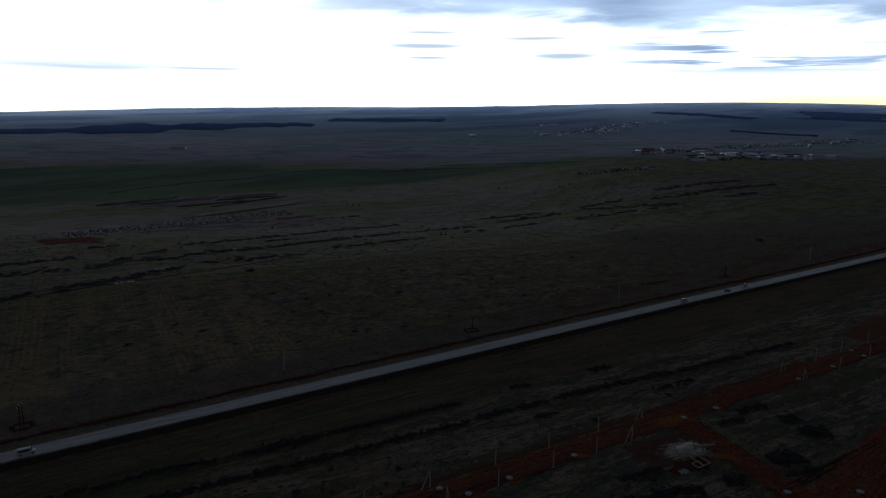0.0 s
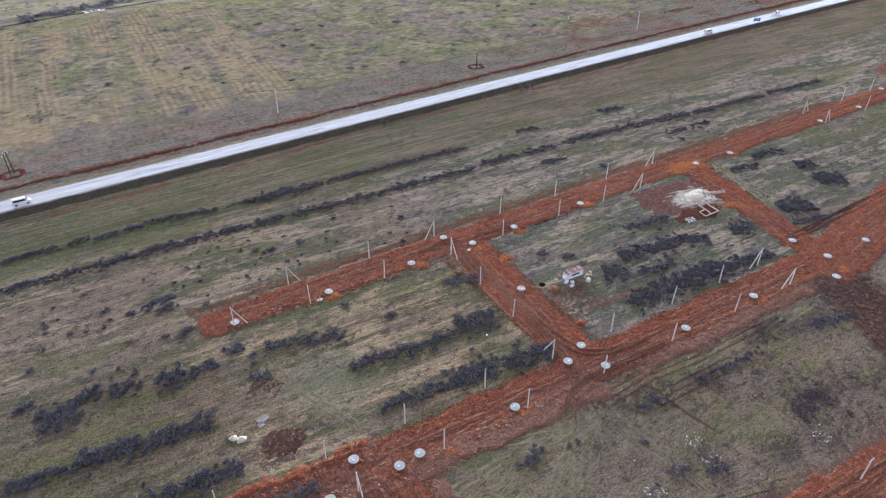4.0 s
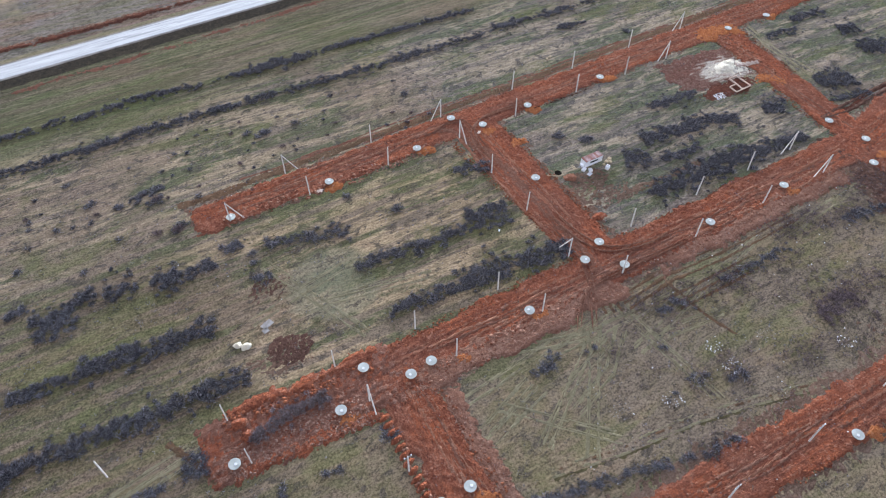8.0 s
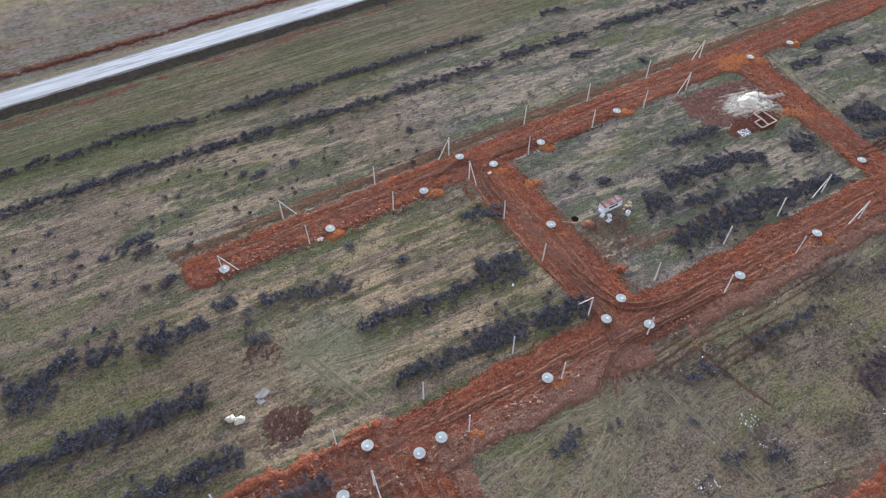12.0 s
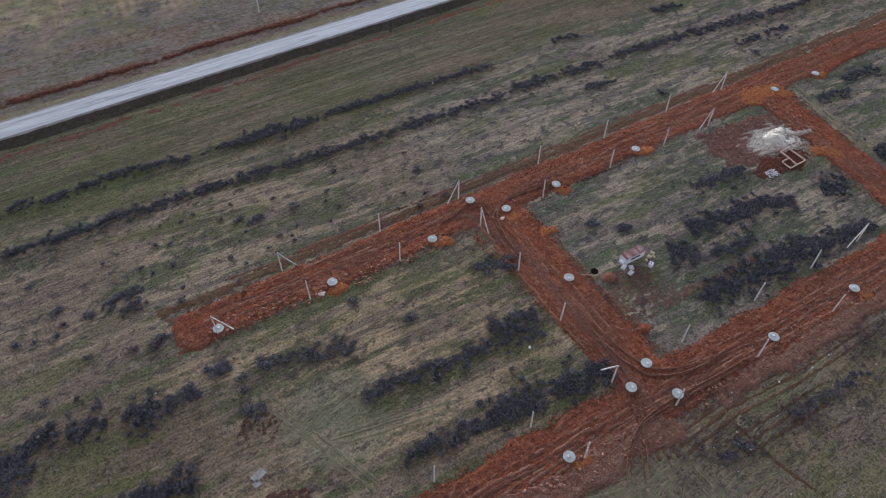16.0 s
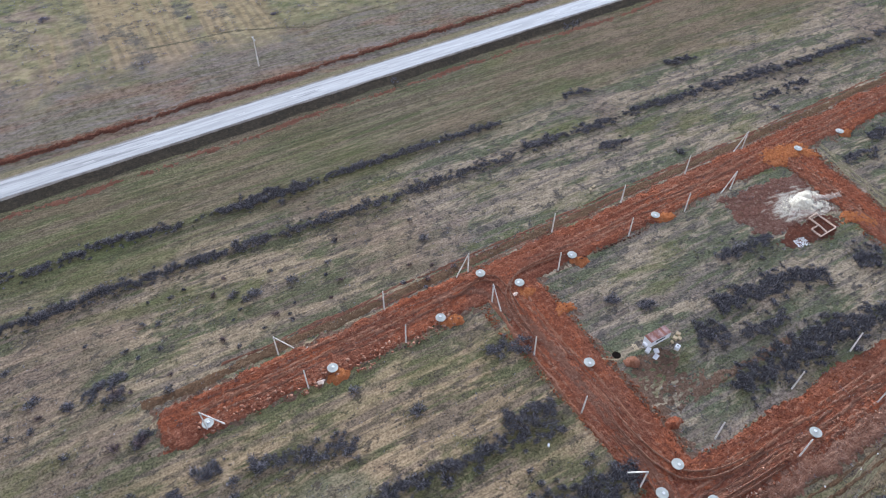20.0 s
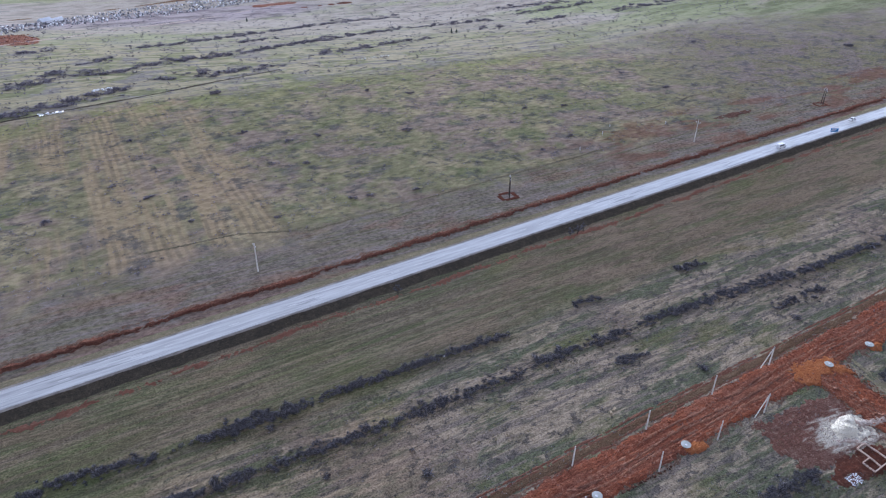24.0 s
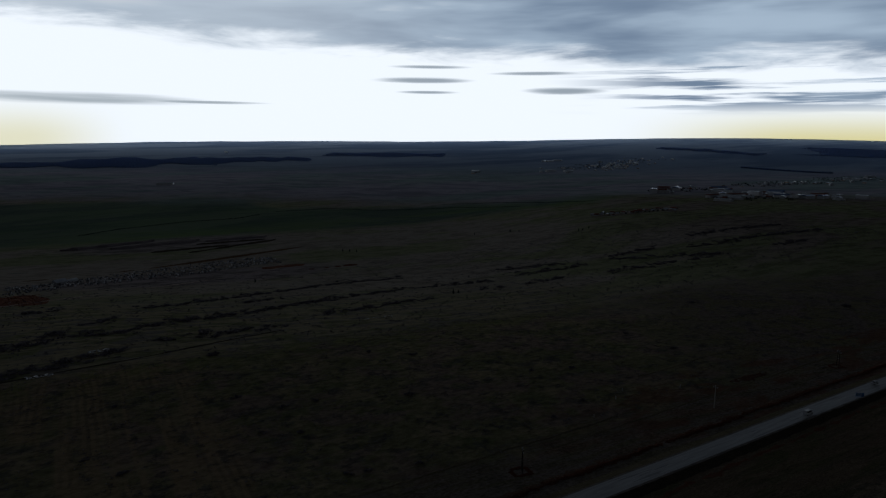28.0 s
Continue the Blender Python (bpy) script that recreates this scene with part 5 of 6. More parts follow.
for x, y, r, h in ((-76, 74.6, 2.2, 1.0), (-80.7, 171.3, 2.4, 1.2), (-8.6, 59.2, 2.2, 1.0), (114.1, 112.7, 2.5, 1.3), (136, 105, 2.5, 1.6), (82.9, 60.3, 2.2, 1.0), (106.8, 67.3, 1.8, 1.0), (217.6, 142.7, 3, 1.6),
                   (214.3, 101.5, 3, 1.3), (337.6, 182.8, 3.5, 1.6), (415, 104, 5, 3.0)):
    shrub(x, y, r, h, HAZED_TWIG, "low bare scrub bush in the field")


def scattered(name, n, area, radius, height, per, wide, material, label, category, clump=0.0, seed=3):
    """Uncountable small growth over a stretch of the plan, thicker in patches."""
    r = np.random.RandomState(seed)
    x0, x1, y0, y1 = area
    x, y = r.uniform(x0, x1, n * 3), r.uniform(y0, y1, n * 3)
    keep = wave(x, y * 1.8, 38, seed) + 0.5 * wave(x * 0.4, y, 7, seed + 1) + r.normal(0, 0.45, n * 3) > clump
    x, y = x[keep][:n], y[keep][:n]
    s = r.uniform(0.6, 1.3, len(x))
    v, f = twig_mass(x, y, radius * s, height * s, per, wide, r, land(x, y))
    return tagged(shown(name, raw_mesh(name, v, f), material), label, category, kind="stuff")


scattered("dry_grass", 20000, (-230, 140, -225, -14), 0.42, 0.22, 4, 0.10, DRY_GRASS, "tufts of dry straw-coloured grass", "grass", 0.25, 3)
scattered("scrub", 8500, (-230, 170, -225, -48), 0.45, 0.34, 8, 0.09, TWIG, "small dark weeds between the grass", "weeds", 0.35, 13)
scattered("scrub", 4600, (-260, 460, 44, 240), 1.05, 0.42, 9, 0.2, HAZED_TWIG, "scattered low scrub on the field", "scrub", 0.30, 23)
scattered("scrub", 9000, (-300, 900, 240, 620), 1.5, 0.9, 7, 0.34, HAZED_TWIG, "scattered scrub on the far pasture", "scrub", 0.40, 33)


def green_strips():
    """Fresh grass in the shelter of the shrub rows."""
    r = np.random.RandomState(77)
    xs, ys = [], []
    for x0, y0, ux, uy, length, width in STRIPS:
        n = int(length * width * 1.7)
        a, b = r.uniform(-1.5, length + 1.5, n), r.normal(-0.25, 0.62, n) * width
        xs.append(x0 + ux * a - uy * b)
        ys.append(y0 + uy * a + ux * b)
    x, y = np.concatenate(xs), np.concatenate(ys)
    s = r.uniform(0.5, 1.3, len(x))
    v, f = twig_mass(x, y, 0.55 * s, 0.16 * s, 4, 0.14, r, land(x, y))
    tagged(shown("green_grass", raw_mesh("green_grass", v, f), GREEN_GRASS), "fresh green grass among the shrub rows", "grass", kind="stuff")


green_strips()


# ---- clods on the dug soil ----
DARK_LUMP = twig_material("dark_clods", (0.05, 0.028, 0.022), (0.15, 0.07, 0.05))


ICO = bmesh.new()
bmesh.ops.create_icosphere(ICO, subdivisions=1, radius=1.0)
ICO_V = np.array([v.co[:] for v in ICO.verts])
ICO_F = np.array([[v.index for v in f.verts] for f in ICO.faces])
ICO.free()


def lumps(x, y, size, rnd, z=None):
    n = len(x)
    v = ICO_V[None] * rnd.uniform(0.6, 1.25, (n, len(ICO_V), 1)) * (np.stack([size, size * rnd.uniform(0.6, 1, n), size * rnd.uniform(0.22, 0.5, n)], -1))[:, None, :]
    t = rnd.uniform(0, 6.28, n)
    c, s = np.cos(t)[:, None], np.sin(t)[:, None]
    w = np.stack([v[..., 0] * c - v[..., 1] * s + x[:, None], v[..., 0] * s + v[..., 1] * c + y[:, None], v[..., 2] + (size * 0.25 + (0.1 if z is None else z))[:, None]], -1)
    f = ICO_F[None] + (np.arange(n) * len(ICO_V))[:, None, None]
    return w.reshape(-1, 3), f.reshape(-1, 3)


def clods(x0, y0, x1, y1, width, n, low, high, label, material=CLOD, seed=5):
    r = np.random.RandomState(seed)
    s, o = r.uniform(0, 1, n), r.uniform(-0.5, 0.5, n) * width
    length = math.hypot(x1 - x0, y1 - y0)
    o = o + width * 0.2 * wave(s * length, s * 0, 12, seed)
    x = x0 + (x1 - x0) * s - (y1 - y0) / length * o
    y = y0 + (y1 - y0) * s + (x1 - x0) / length * o
    v, f = lumps(x, y, low + (high - low) * r.uniform(0, 1, n) ** 2.2, r, 0.1 + land(x, y))
    return tagged(shown("clods", raw_mesh("clods", v, f), material), label, "soil clods", kind="stuff")


clods(-128, -98.2, -68, -101.0, 4.2, 520, 0.10, 0.52, "pale dry clay clods along the track edge", seed=5)
clods(-33.5, -101.8, -13.5, -103, 0.5, 46, 0.25, 0.5, "dark clay clods heaped along the track edge", DARK_LUMP, seed=6)
clods(-149, -159.8, -121, -162.0, 7.0, 2600, 0.06, 0.36, "pale dry clay clods on dug soil", PINK_CLOD, seed=7)
clods(-147, -150.5, -116, -153.2, 4.0, 420, 0.15, 0.55, "red clay clods along the dug bank", RED_CLOD, seed=41)
clods(-133, -141, -124.5, -143, 6.0, 300, 0.05, 0.22, "dry brown clods on dug soil", DARK_PINK, seed=8)
clods(-118, -162.5, -60, -165.4, 5.0, 560, 0.10, 0.45, "clay clods beside the track", seed=9)
clods(-50, -164.3, 10, -167, 5.0, 500, 0.10, 0.42, "clay clods beside the track", seed=10)
clods(47, -104, 42, -128, 5.0, 160, 0.15, 0.5, "clay clods and soil heaps by the track", seed=12)
clods(30, -172, 16, -210, 18.0, 900, 0.10, 0.5, "dark red soil heaps tipped side by side", DARK_PINK, seed=14)
clods(-119.5, -168, -121.5, -200, 1.8, 90, 0.2, 0.55, "clay lumps along the rutted bank", seed=15)
clods(-95, -208, 20, -214, 2.5, 260, 0.08, 0.33, "clay clods beside the track", seed=16)
clods(-400, 13.4, 600, 21.6, 2.2, 420, 0.12, 0.36, "lumps of dug clay beside the trench line", seed=17)
clods(52, -160, 100, -153, 14.0, 300, 0.12, 0.4, "clay clods on the crossing", seed=18)
clods(-75, 14.9, 60, 17, 1.6, 60, 0.2, 0.7, "pale lumps of dry clay on the trench line", CLOD, seed=19)
clods(-90, -212, 20, -170, 40.0, 130, 0.06, 0.2, "scraps of white litter in the grass", WHITE, seed=20)
for k, (x0, y0, x1, y1, w, n) in enumerate(((-130, -91.0, 150, -94.8, 2.6, 900), (-62, -100, -61, -154, 2.2, 300), (-46.5, -104, -48.5, -152, 2.4, 320), (-112, -152.6, 20, -158.4, 2.6, 700), (-107, -166, -110, -212, 2.6, 260), (-98, -215, 40, -224, 3.0, 420),
                                             (42.8, -100, 31.5, -158, 2.4, 260), (54.5, -104, 44, -146, 2.4, 220))):
    clods(x0, y0, x1, y1, w, n * 2, 0.06, 0.34, "red clay clods thrown up along the track", RED_CLOD, seed=140 + k)
for k, (x0, y0, x1, y1, w, n) in enumerate(((-112, -163.6, -58, -165.4, 6.0, 3000), (-44, -166.0, 22, -169.5, 5.5, 1800), (-106, -170, -108, -200, 4.0, 900))):
    clods(x0, y0, x1, y1, w, n, 0.04, 0.26, "pinkish crumbled clay strewn beside the track", PINK_CLOD, seed=150 + k)
for k, (x, y) in enumerate(((-79.1, -190.7), (-68.4, -193.5), (-59.9, -193.3), (-52, -194.8), (-98.2, -202.6), (-26.4, -203.7), (-39.5, -193), (-51.7, -189))):
    clods(x - 2, y, x + 2, y - 0.5, 3.4, 46, 0.05, 0.2, "small dump of pale rubbish in the grass", WHITE if k % 2 else OLD_POLE, seed=60 + k)
scattered("scrub", 3600, (-72, 40, -208, -170), 0.6, 0.4, 9, 0.09, RED_TWIG, "thin dark weeds in the trodden meadow", "weeds", 0.5, 43)
clods(-190, -150, -60, -70, 60.0, 40, 0.05, 0.16, "scraps of white litter in the grass", WHITE, seed=25)


# ---- heaps ----
def heap(name, x, y, rx, ry, h, material, label, seed=1, turn=0.0, category="heap"):
    """A loose heap with slumped, uneven flanks."""
    def relief(gx, gy):
        d = np.sqrt((gx / rx) ** 2 + (gy / ry) ** 2) * (1 + 0.18 * wave(gx, gy, rx * 1.4, seed))
        z = np.maximum(h * np.clip(1 - d, 0, 1) ** 1.1 * (1 + 0.12 * wave(gx, gy, rx * 0.6, seed + 1)), 0)
        return np.where(d > 1, -0.4, z + 0.05)
    me = grid_mesh(name, np.linspace(-rx * 1.2, rx * 1.2, 34), np.linspace(-ry * 1.2, ry * 1.2, 34), relief)
    ob = shown(name, me, material)
    ob.matrix_world = pose(x, y, 0.1, 0, 0, turn)
    return tagged(ob, label, category)


sheet("sand_spill", 26.5, -116.6, 38.5, -118.4, 6.0, SAND, "pale building sand spread over scraped soil", seed=88, oval=True, lift=0.12, rough=0.05, ragged=3.4)
sheet("sand_spill", 37, -117.4, 45, -120.5, 2.2, CHALK, "pale sand smeared by wheels", seed=87, lift=0.26, rough=0.05, ragged=2.2)
sheet("sand_spill", 25.0, -118.4, 31, -121.6, 2.0, CHALK, "pale sand smeared by wheels", seed=86, lift=0.12, rough=0.05, ragged=2.4)
heap("sand_mound", 32.2, -117.0, 3.4, 2.6, 0.55, SAND, "pale yellow-white heap of building sand", 3, 10)
for k in range(13):
    heap("soil_ridge", -119.4 - 0.1 * k, -166.5 - 1.75 * k, 1.3, 0.62, 0.55, CLAY, "small scooped ridge of red clay beside the track", 40 + k, 12, "soil ridge")
heap("sand_mound", 34.9, -115.9, 2.6, 1.8, 0.35, SAND, "low spill of pale building sand", 4)
heap("sand_mound", -137.7, -135.0, 0.95, 0.8, 0.7, SAND, "small pale yellow heap of sand", 5)
heap("sand_mound", -136.3, -136.2, 1.25, 0.9, 0.8, SAND, "small pale yellow heap of sand", 6)
heap("soil_mound", -43.3, -131.4, 1.7, 1.5, 0.5, DUSTY, "small heap of fresh orange clay", 7, category="soil heap")
heap("soil_mound", -144.2, -152.6, 1.9, 1.4, 1.2, CLAY, "steep heap of fresh orange clay", 8, category="soil heap")
heap("soil_mound", -143.6, -155.8, 1.3, 1.5, 0.9, CLAY, "small heap of fresh orange clay", 9, category="soil heap")
heap("soil_mound", -46.6, -146.6, 2.0, 1.2, 0.4, CLAY, "low mound of orange clay by the track", 10, category="soil heap")
clods(17.2, -126.4, 20.6, -127.2, 2.8, 240, 0.05, 0.2, "heap of broken white stone", WHITE, seed=29)
clods(-48.4, -163.0, -43.8, -163.8, 2.4, 160, 0.05, 0.2, "low heap of pale pink rubble by the track", BRICK, seed=121)
heap("soil_mound", -53.4, -102.6, 0.9, 0.5, 0.3, BRICK, "low heap of pale rubble by the track", 13, category="stone heap")
heap("soil_mound", -102.2, -100.6, 0.9, 0.6, 0.35, BRICK, "low heap of pale rubble by the track", 14, category="stone heap")


def flat_slab(x, y, sx, sy, turn, material, label, name="slab", thick=0.16):
    bm = boxed(-sx / 2, sx / 2, -sy / 2, sy / 2, 0, thick, bevel=0.02)
    me = bpy.data.meshes.new(name)
    bm.to_mesh(me)
    bm.free()
    ob = shown(name, me, material)
    ob.matrix_world = pose(x, y, 0.03, 0, 0, turn)
    return tagged(ob, label, "slab")


flat_slab(-130.3, -133.2, 2.6, 1.6, 20, OLD_POLE, "grey concrete slab lying in the grass")
flat_slab(-131.2, -134.6, 1.3, 1.2, 12, OLD_POLE, "grey concrete slab lying in the grass")


# ---- concrete wells along the tracks ----
def well(x, y):
    root = tagged(new("concrete_well"), "round concrete well ring with a pale cover slab", "well", "wells along the tracks")
    part("ring", rodded((0, 0, 0), (0, 0, 0.3), 1.04, 1.02, 32), OLD_POLE, root, "grey concrete ring")
    bm = rodded((0, 0, 0.3), (0, 0, 0.42), 1.18, 1.16, 36)
    bmesh.ops.bevel(bm, geom=[e for e in bm.edges if len(e.link_faces) == 2 and abs(e.verts[0].co.z - e.verts[1].co.z) < 1e-4], offset=0.03, segments=2, affect="EDGES")
    part("cover_slab", bm, CONCRETE, root)
    part("hatch_rim", rodded((0.2, 0.16, 0.41), (0.2, 0.16, 0.45), 0.38, 0.37, 24), CONCRETE, root)
    part("hatch", rodded((0.2, 0.16, 0.44), (0.2, 0.16, 0.5), 0.30, 0.28, 24), WHITE, root, "white hatch lid")
    root.matrix_world = pose(x, y, 0.12)
    return root


first_well = well(-125.4, -97.7)
for k, (x, y) in enumerate(((-98.7, -98.9), (-72, -99.5), (-56.6, -93), (-50.4, -100.4), (-33.8, -99.9), (-5.6, -100.2), (-51.4, -126.7), (-52.5, -153.4), (-59.2, -156), (-52.2, -162.1), (-24.4, -163.1),
                            (2.4, -163.9), (-79.4, -160.9), (-104.8, -160.4), (-110, -160.9), (-117.6, -154.3), (-125.9, -160.6), (-147.7, -160), (-112.8, -187), (51.1, -101.3), (69.3, -102.4), (36.3, -152.6),
                            (38, -163.5), (30.7, -171), (-43.7, -218.5), (-69.8, -218.5), (-118.9, -186.9), (126.6, -103.1), (154.7, -103.3), (184.2, -96.6), (181.9, -103.8), (56.3, -164.7))):
    copy_thing(first_well, pose(x, y, 0.12, 0.8 * math.sin(k * 3.1), 0.8 * math.cos(k * 2.3), 37 * k % 360))


# ---- new concrete line poles ----
def pole_shaft(height, low, high):
    bm = boxed(-low, low, -low, low, -0.3, height)
    for v in bm.verts:
        if v.co.z > 1:
            v.co.x *= high / low
            v.co.y *= high / low
    bmesh.ops.bevel(bm, geom=[e for e in bm.edges if abs(e.verts[0].co.z - e.verts[1].co.z) > 1], offset=0.03, segments=1, affect="EDGES")
    return bm


POLE = 6.4


def line_pole(x, y, brace=None, fittings=False, label="plain new pale concrete line pole", lean=(0, 0), second=None):
    root = tagged(new("line_pole"), label, "pole", "new line poles")
    part("shaft", pole_shaft(POLE, 0.145, 0.115), POLE_CONCRETE, root)
    for bx, by in [b for b in (brace, second) if b]:
        bm = rodded((bx, by, -0.1), (bx * 0.05, by * 0.05, POLE - 0.45), 0.15, 0.12, 8)
        part("brace", bm, POLE_CONCRETE, root, "slanting concrete brace")
        bm = boxed(-0.2, 0.2, -0.2, 0.2, POLE - 0.62, POLE - 0.44, bevel=0.02)
        part("clamp", bm, STEEL, root, "dull steel clamp")
    if fittings:
        part("crossarm", boxed(-0.75, 0.75, -0.05, 0.05, POLE - 0.3, POLE - 0.2), STEEL, root, "dull steel crossarm")
        for k in (-0.7, 0.0, 0.7):
            bm = rodded((k, 0, POLE - 0.2), (k, 0, POLE + (0.12 if k else 0.25)), 0.09, 0.06, 8)
            bmesh.ops.create_icosphere(bm, subdivisions=1, radius=0.13, matrix=Matrix.Translation((k, 0, POLE + (0.1 if k else 0.25))))
            part("insulator", bm, GLASSY, root, "white insulator")
    root.matrix_world = pose(x, y, 0, lean[0], lean[1], 0)
    return root


BRACED = "new pale concrete line pole with a slanting brace"
plain = line_pole(-81.6, -90.4)
for k, (x, y) in enumerate(((-32.7, -90.6), (-9.7, -91.5), (14.1, -91.9), (155.5, -94.7), (178.4, -94.5), (203.8, -94.7), (-105, -100.5), (-82.1, -101.2), (-39.8, -101.9), (-17, -102.2), (2.3, -103),
                            (154.3, -106.5), (183, -105.7), (-60, -118.6), (-60.7, -135.1), (-81.8, -152.1), (-103.4, -151.4), (-122.5, -150.9), (-145.7, -150.6), (-168.5, -149.7), (-42.1, -153.4),
                            (-19.7, -154), (-0.6, -154.5), (-31.2, -164.6), (-7.5, -165.4), (-77, -162.5), (-99.6, -162.1), (-144.9, -161.4))):
    copy_thing(plain, pose(x, y, 0, 1.2 * math.sin(k * 1.9), 1.2 * math.cos(k * 2.7), (k * 13) % 11 - 5))
for x, y, bx, by in ((-107.1, -89.3, 3.6, -0.1), (-58.7, -90.7, -3.4, 0.0), (37.1, -92.5, -3.1, 0.4), (127.3, -94.5, 4.4, 0.4), (-125.9, -98.7, 3.4, -0.7), (-59.3, -101.7, 0.2, -3.4), (19.8, -103.2, -3.3, 0.2),
                     (127, -105.1, 4.0, 0.4), (-61.6, -152.9, -0.1, 3.5), (16.1, -154.9, -3.6, 0.0), (15.7, -166.1, -3.6, 0.2), (-120.1, -161.7, -0.3, -3.4)):
    line_pole(x, y, (bx, by), label=BRACED)
line_pole(-54.3, -163.7, label="plain new pale concrete line pole beside a well")
line_pole(-183.0, -149.7, (3.2, 0.2), True, "concrete corner pole with two braces and white insulators", second=(-0.4, -4.2))
line_pole(-170.6, -160.6, (3.2, 0.3), True, "braced concrete corner pole with white insulators")
for x, y in ((-120.8, -178.5), (-29.7, -214.6), (-52.7, -214.3), (-75, -213.8), (-7, -215.4)):
    line_pole(x, y, None, True, "concrete line pole with crossarm and white insulators")


# ---- old power line beside the road ----
def insulators(root, spots):
    for x, y, z in spots:
        bm = rodded((x, y, z), (x, y, z + 0.35), 0.05, 0.05, 6)
        rod(bm, (x, y, z + 0.22), (x, y, z + 0.5), 0.17, 0.10, 8)
        part("insulator", bm, GLASSY, root, "white insulator")


def power_pole(x, y):
    root = tagged(new("power_pole"), "single weathered concrete power line pole", "power pole", "power line beside the road")
    part("shaft", rodded((0, 0, -0.2), (0, 0, 10.4), 0.24, 0.15, 10), POLE_CONCRETE, root)
    part("crossarm", boxed(-0.06, 0.06, -1.1, 1.1, 9.6, 9.75), STEEL, root, "dull steel crossarm")
    insulators(root, ((0, -1.0, 9.75), (0, 1.0, 9.75), (0, 0, 10.4)))
    root.matrix_world = pose(x, y, float(land(np.array(x), np.array(y))), 0, 0.6, 4)


def anchor_pole(x, y):
    root = tagged(new("power_pole"), "dark double-legged anchor pole on dug brown soil", "power pole", "power line beside the road")
    for k in (-1, 1):
        part("leg", rodded((k * 1.15, 0, -0.2), (k * 0.75, 0, 8.8), 0.24, 0.16, 10), BARK, root)
    part("crossarm", boxed(-1.9, 1.9, -0.09, 0.09, 7.9, 8.1), STEEL, root, "dull steel crossarm")
    part("crossbar", boxed(-1.0, 1.0, -0.07, 0.07, 4.4, 4.56), STEEL, root, "dull steel tie bar")
    insulators(root, ((-1.8, 0, 8.1), (0, 0, 8.1), (1.8, 0, 8.1), (-0.75, 0, 8.8), (0.75, 0, 8.8)))
    root.matrix_world = pose(x, y, float(land(np.array(x), np.array(y))), 0, 0, 58)
    for dx, dy, l, t in ((-3.4, 0.3, 5.0, 90), (3.2, 0.2, 5.0, 90), (0, -2.6, 6.6, 0), (0, 2.8, 6.2, 0)):
        q = radians(t)
        sheet("soil_patch", x + dx - math.cos(q) * l / 2, y + dy - math.sin(q) * l / 2, x + dx + math.cos(q) * l / 2, y + dy + math.sin(q) * l / 2, 1.7, DARK_CLAY,
              "narrow dug strip of dark red soil round a pole", lift=0.12, ragged=0.5, cell=0.35, ends=0.5, seed=int(abs(x)) + 3)


for x, y in ((-66.6, 26.8), (152.5, 29.4), (370.6, 31)):
    power_pole(x, y)
for x, y in ((-169.2, 25.8), (39.2, 28.4), (262.0, 31.0)):
    anchor_pole(x, y)


# ---- trailer with its clutter ----
def trailer():
    root = tagged(new("site_trailer"), "white site trailer with a rusty striped roof", "trailer")
    L, W, H = 6.6, 2.4, 2.5
    part("body", boxed(-L / 2, L / 2, -W / 2, W / 2, 0.6, 0.6 + H - 0.3, bevel=0.06), WHITE, root, "white painted sheet body")
    for k in range(9):
        x = -L / 2 - 0.05 + k * (L + 0.1) / 9
        bm = boxed(x + 0.01, x + (L + 0.1) / 9 - 0.01, -W / 2 - 0.08, W / 2 + 0.08, H + 0.31 + 0.02 * (k % 2), H + 0.36 + 0.02 * (k % 2))
        part("roof_sheet", bm, RUST if k % 3 else ROOF_RED, root, "rusty roof sheet")
    frame_ob = part("window", boxed(-1.6, 1.5, -W / 2 - 0.05, -W / 2 - 0.005, 1.65, 2.3), STEEL, root, "long side window")
    for k in range(3):
        part("pane", boxed(-1.5 + k, -0.62 + k, -W / 2 - 0.07, -W / 2 - 0.052, 1.72, 2.23), WINDOW_GLASS, frame_ob, "dark glass pane")
    door = part("door", boxed(2.0, 2.8, -W / 2 - 0.05, -W / 2 - 0.005, 0.75, 2.65, bevel=0.015), WHITE, root)
    part("handle", boxed(2.08, 2.2, -W / 2 - 0.09, -W / 2 - 0.052, 1.6, 1.66), STEEL, door, "steel handle")
    part("chassis", boxed(-L / 2, L / 2, -0.8, 0.8, 0.42, 0.6), STEEL, root, "dull steel chassis")
    for x in (-1.0, 1.1):
        for y in (-1.0, 1.0):
            wheel = part("wheel", rodded((x, y - 0.12, 0.4), (x, y + 0.12, 0.4), 0.4, 0.4, 18), RUBBER, root, "black tyre")
            part("rim", rodded((x, y - 0.13, 0.4), (x, y + 0.13, 0.4), 0.2, 0.2, 12), STEEL, wheel, "steel rim")
    bm = rodded((-L / 2, -0.7, 0.5), (-L / 2 - 1.7, 0, 0.5), 0.06, 0.06, 6)
    rod(bm, (-L / 2, 0.7, 0.5), (-L / 2 - 1.7, 0, 0.5), 0.06, 0.06, 6)
    part("drawbar", bm, STEEL, root, "dull steel drawbar")
    part("front_box", boxed(-L / 2 - 0.7, -L / 2, -0.6, 0.6, 0.55, 1.3, bevel=0.03), WHITE, root, "white tool box")
    root.matrix_world = pose(-34.9, -129.9, 0.0, 0, 0, -2) @ Matrix.Scale(0.88, 4)


trailer()


def plain_thing(name, bm, material, label, category, m):
    me = bpy.data.meshes.new(name)
    bm.to_mesh(me)
    bm.free()
    ob = shown(name, me, material)
    ob.matrix_world = m
    return tagged(ob, label, category)


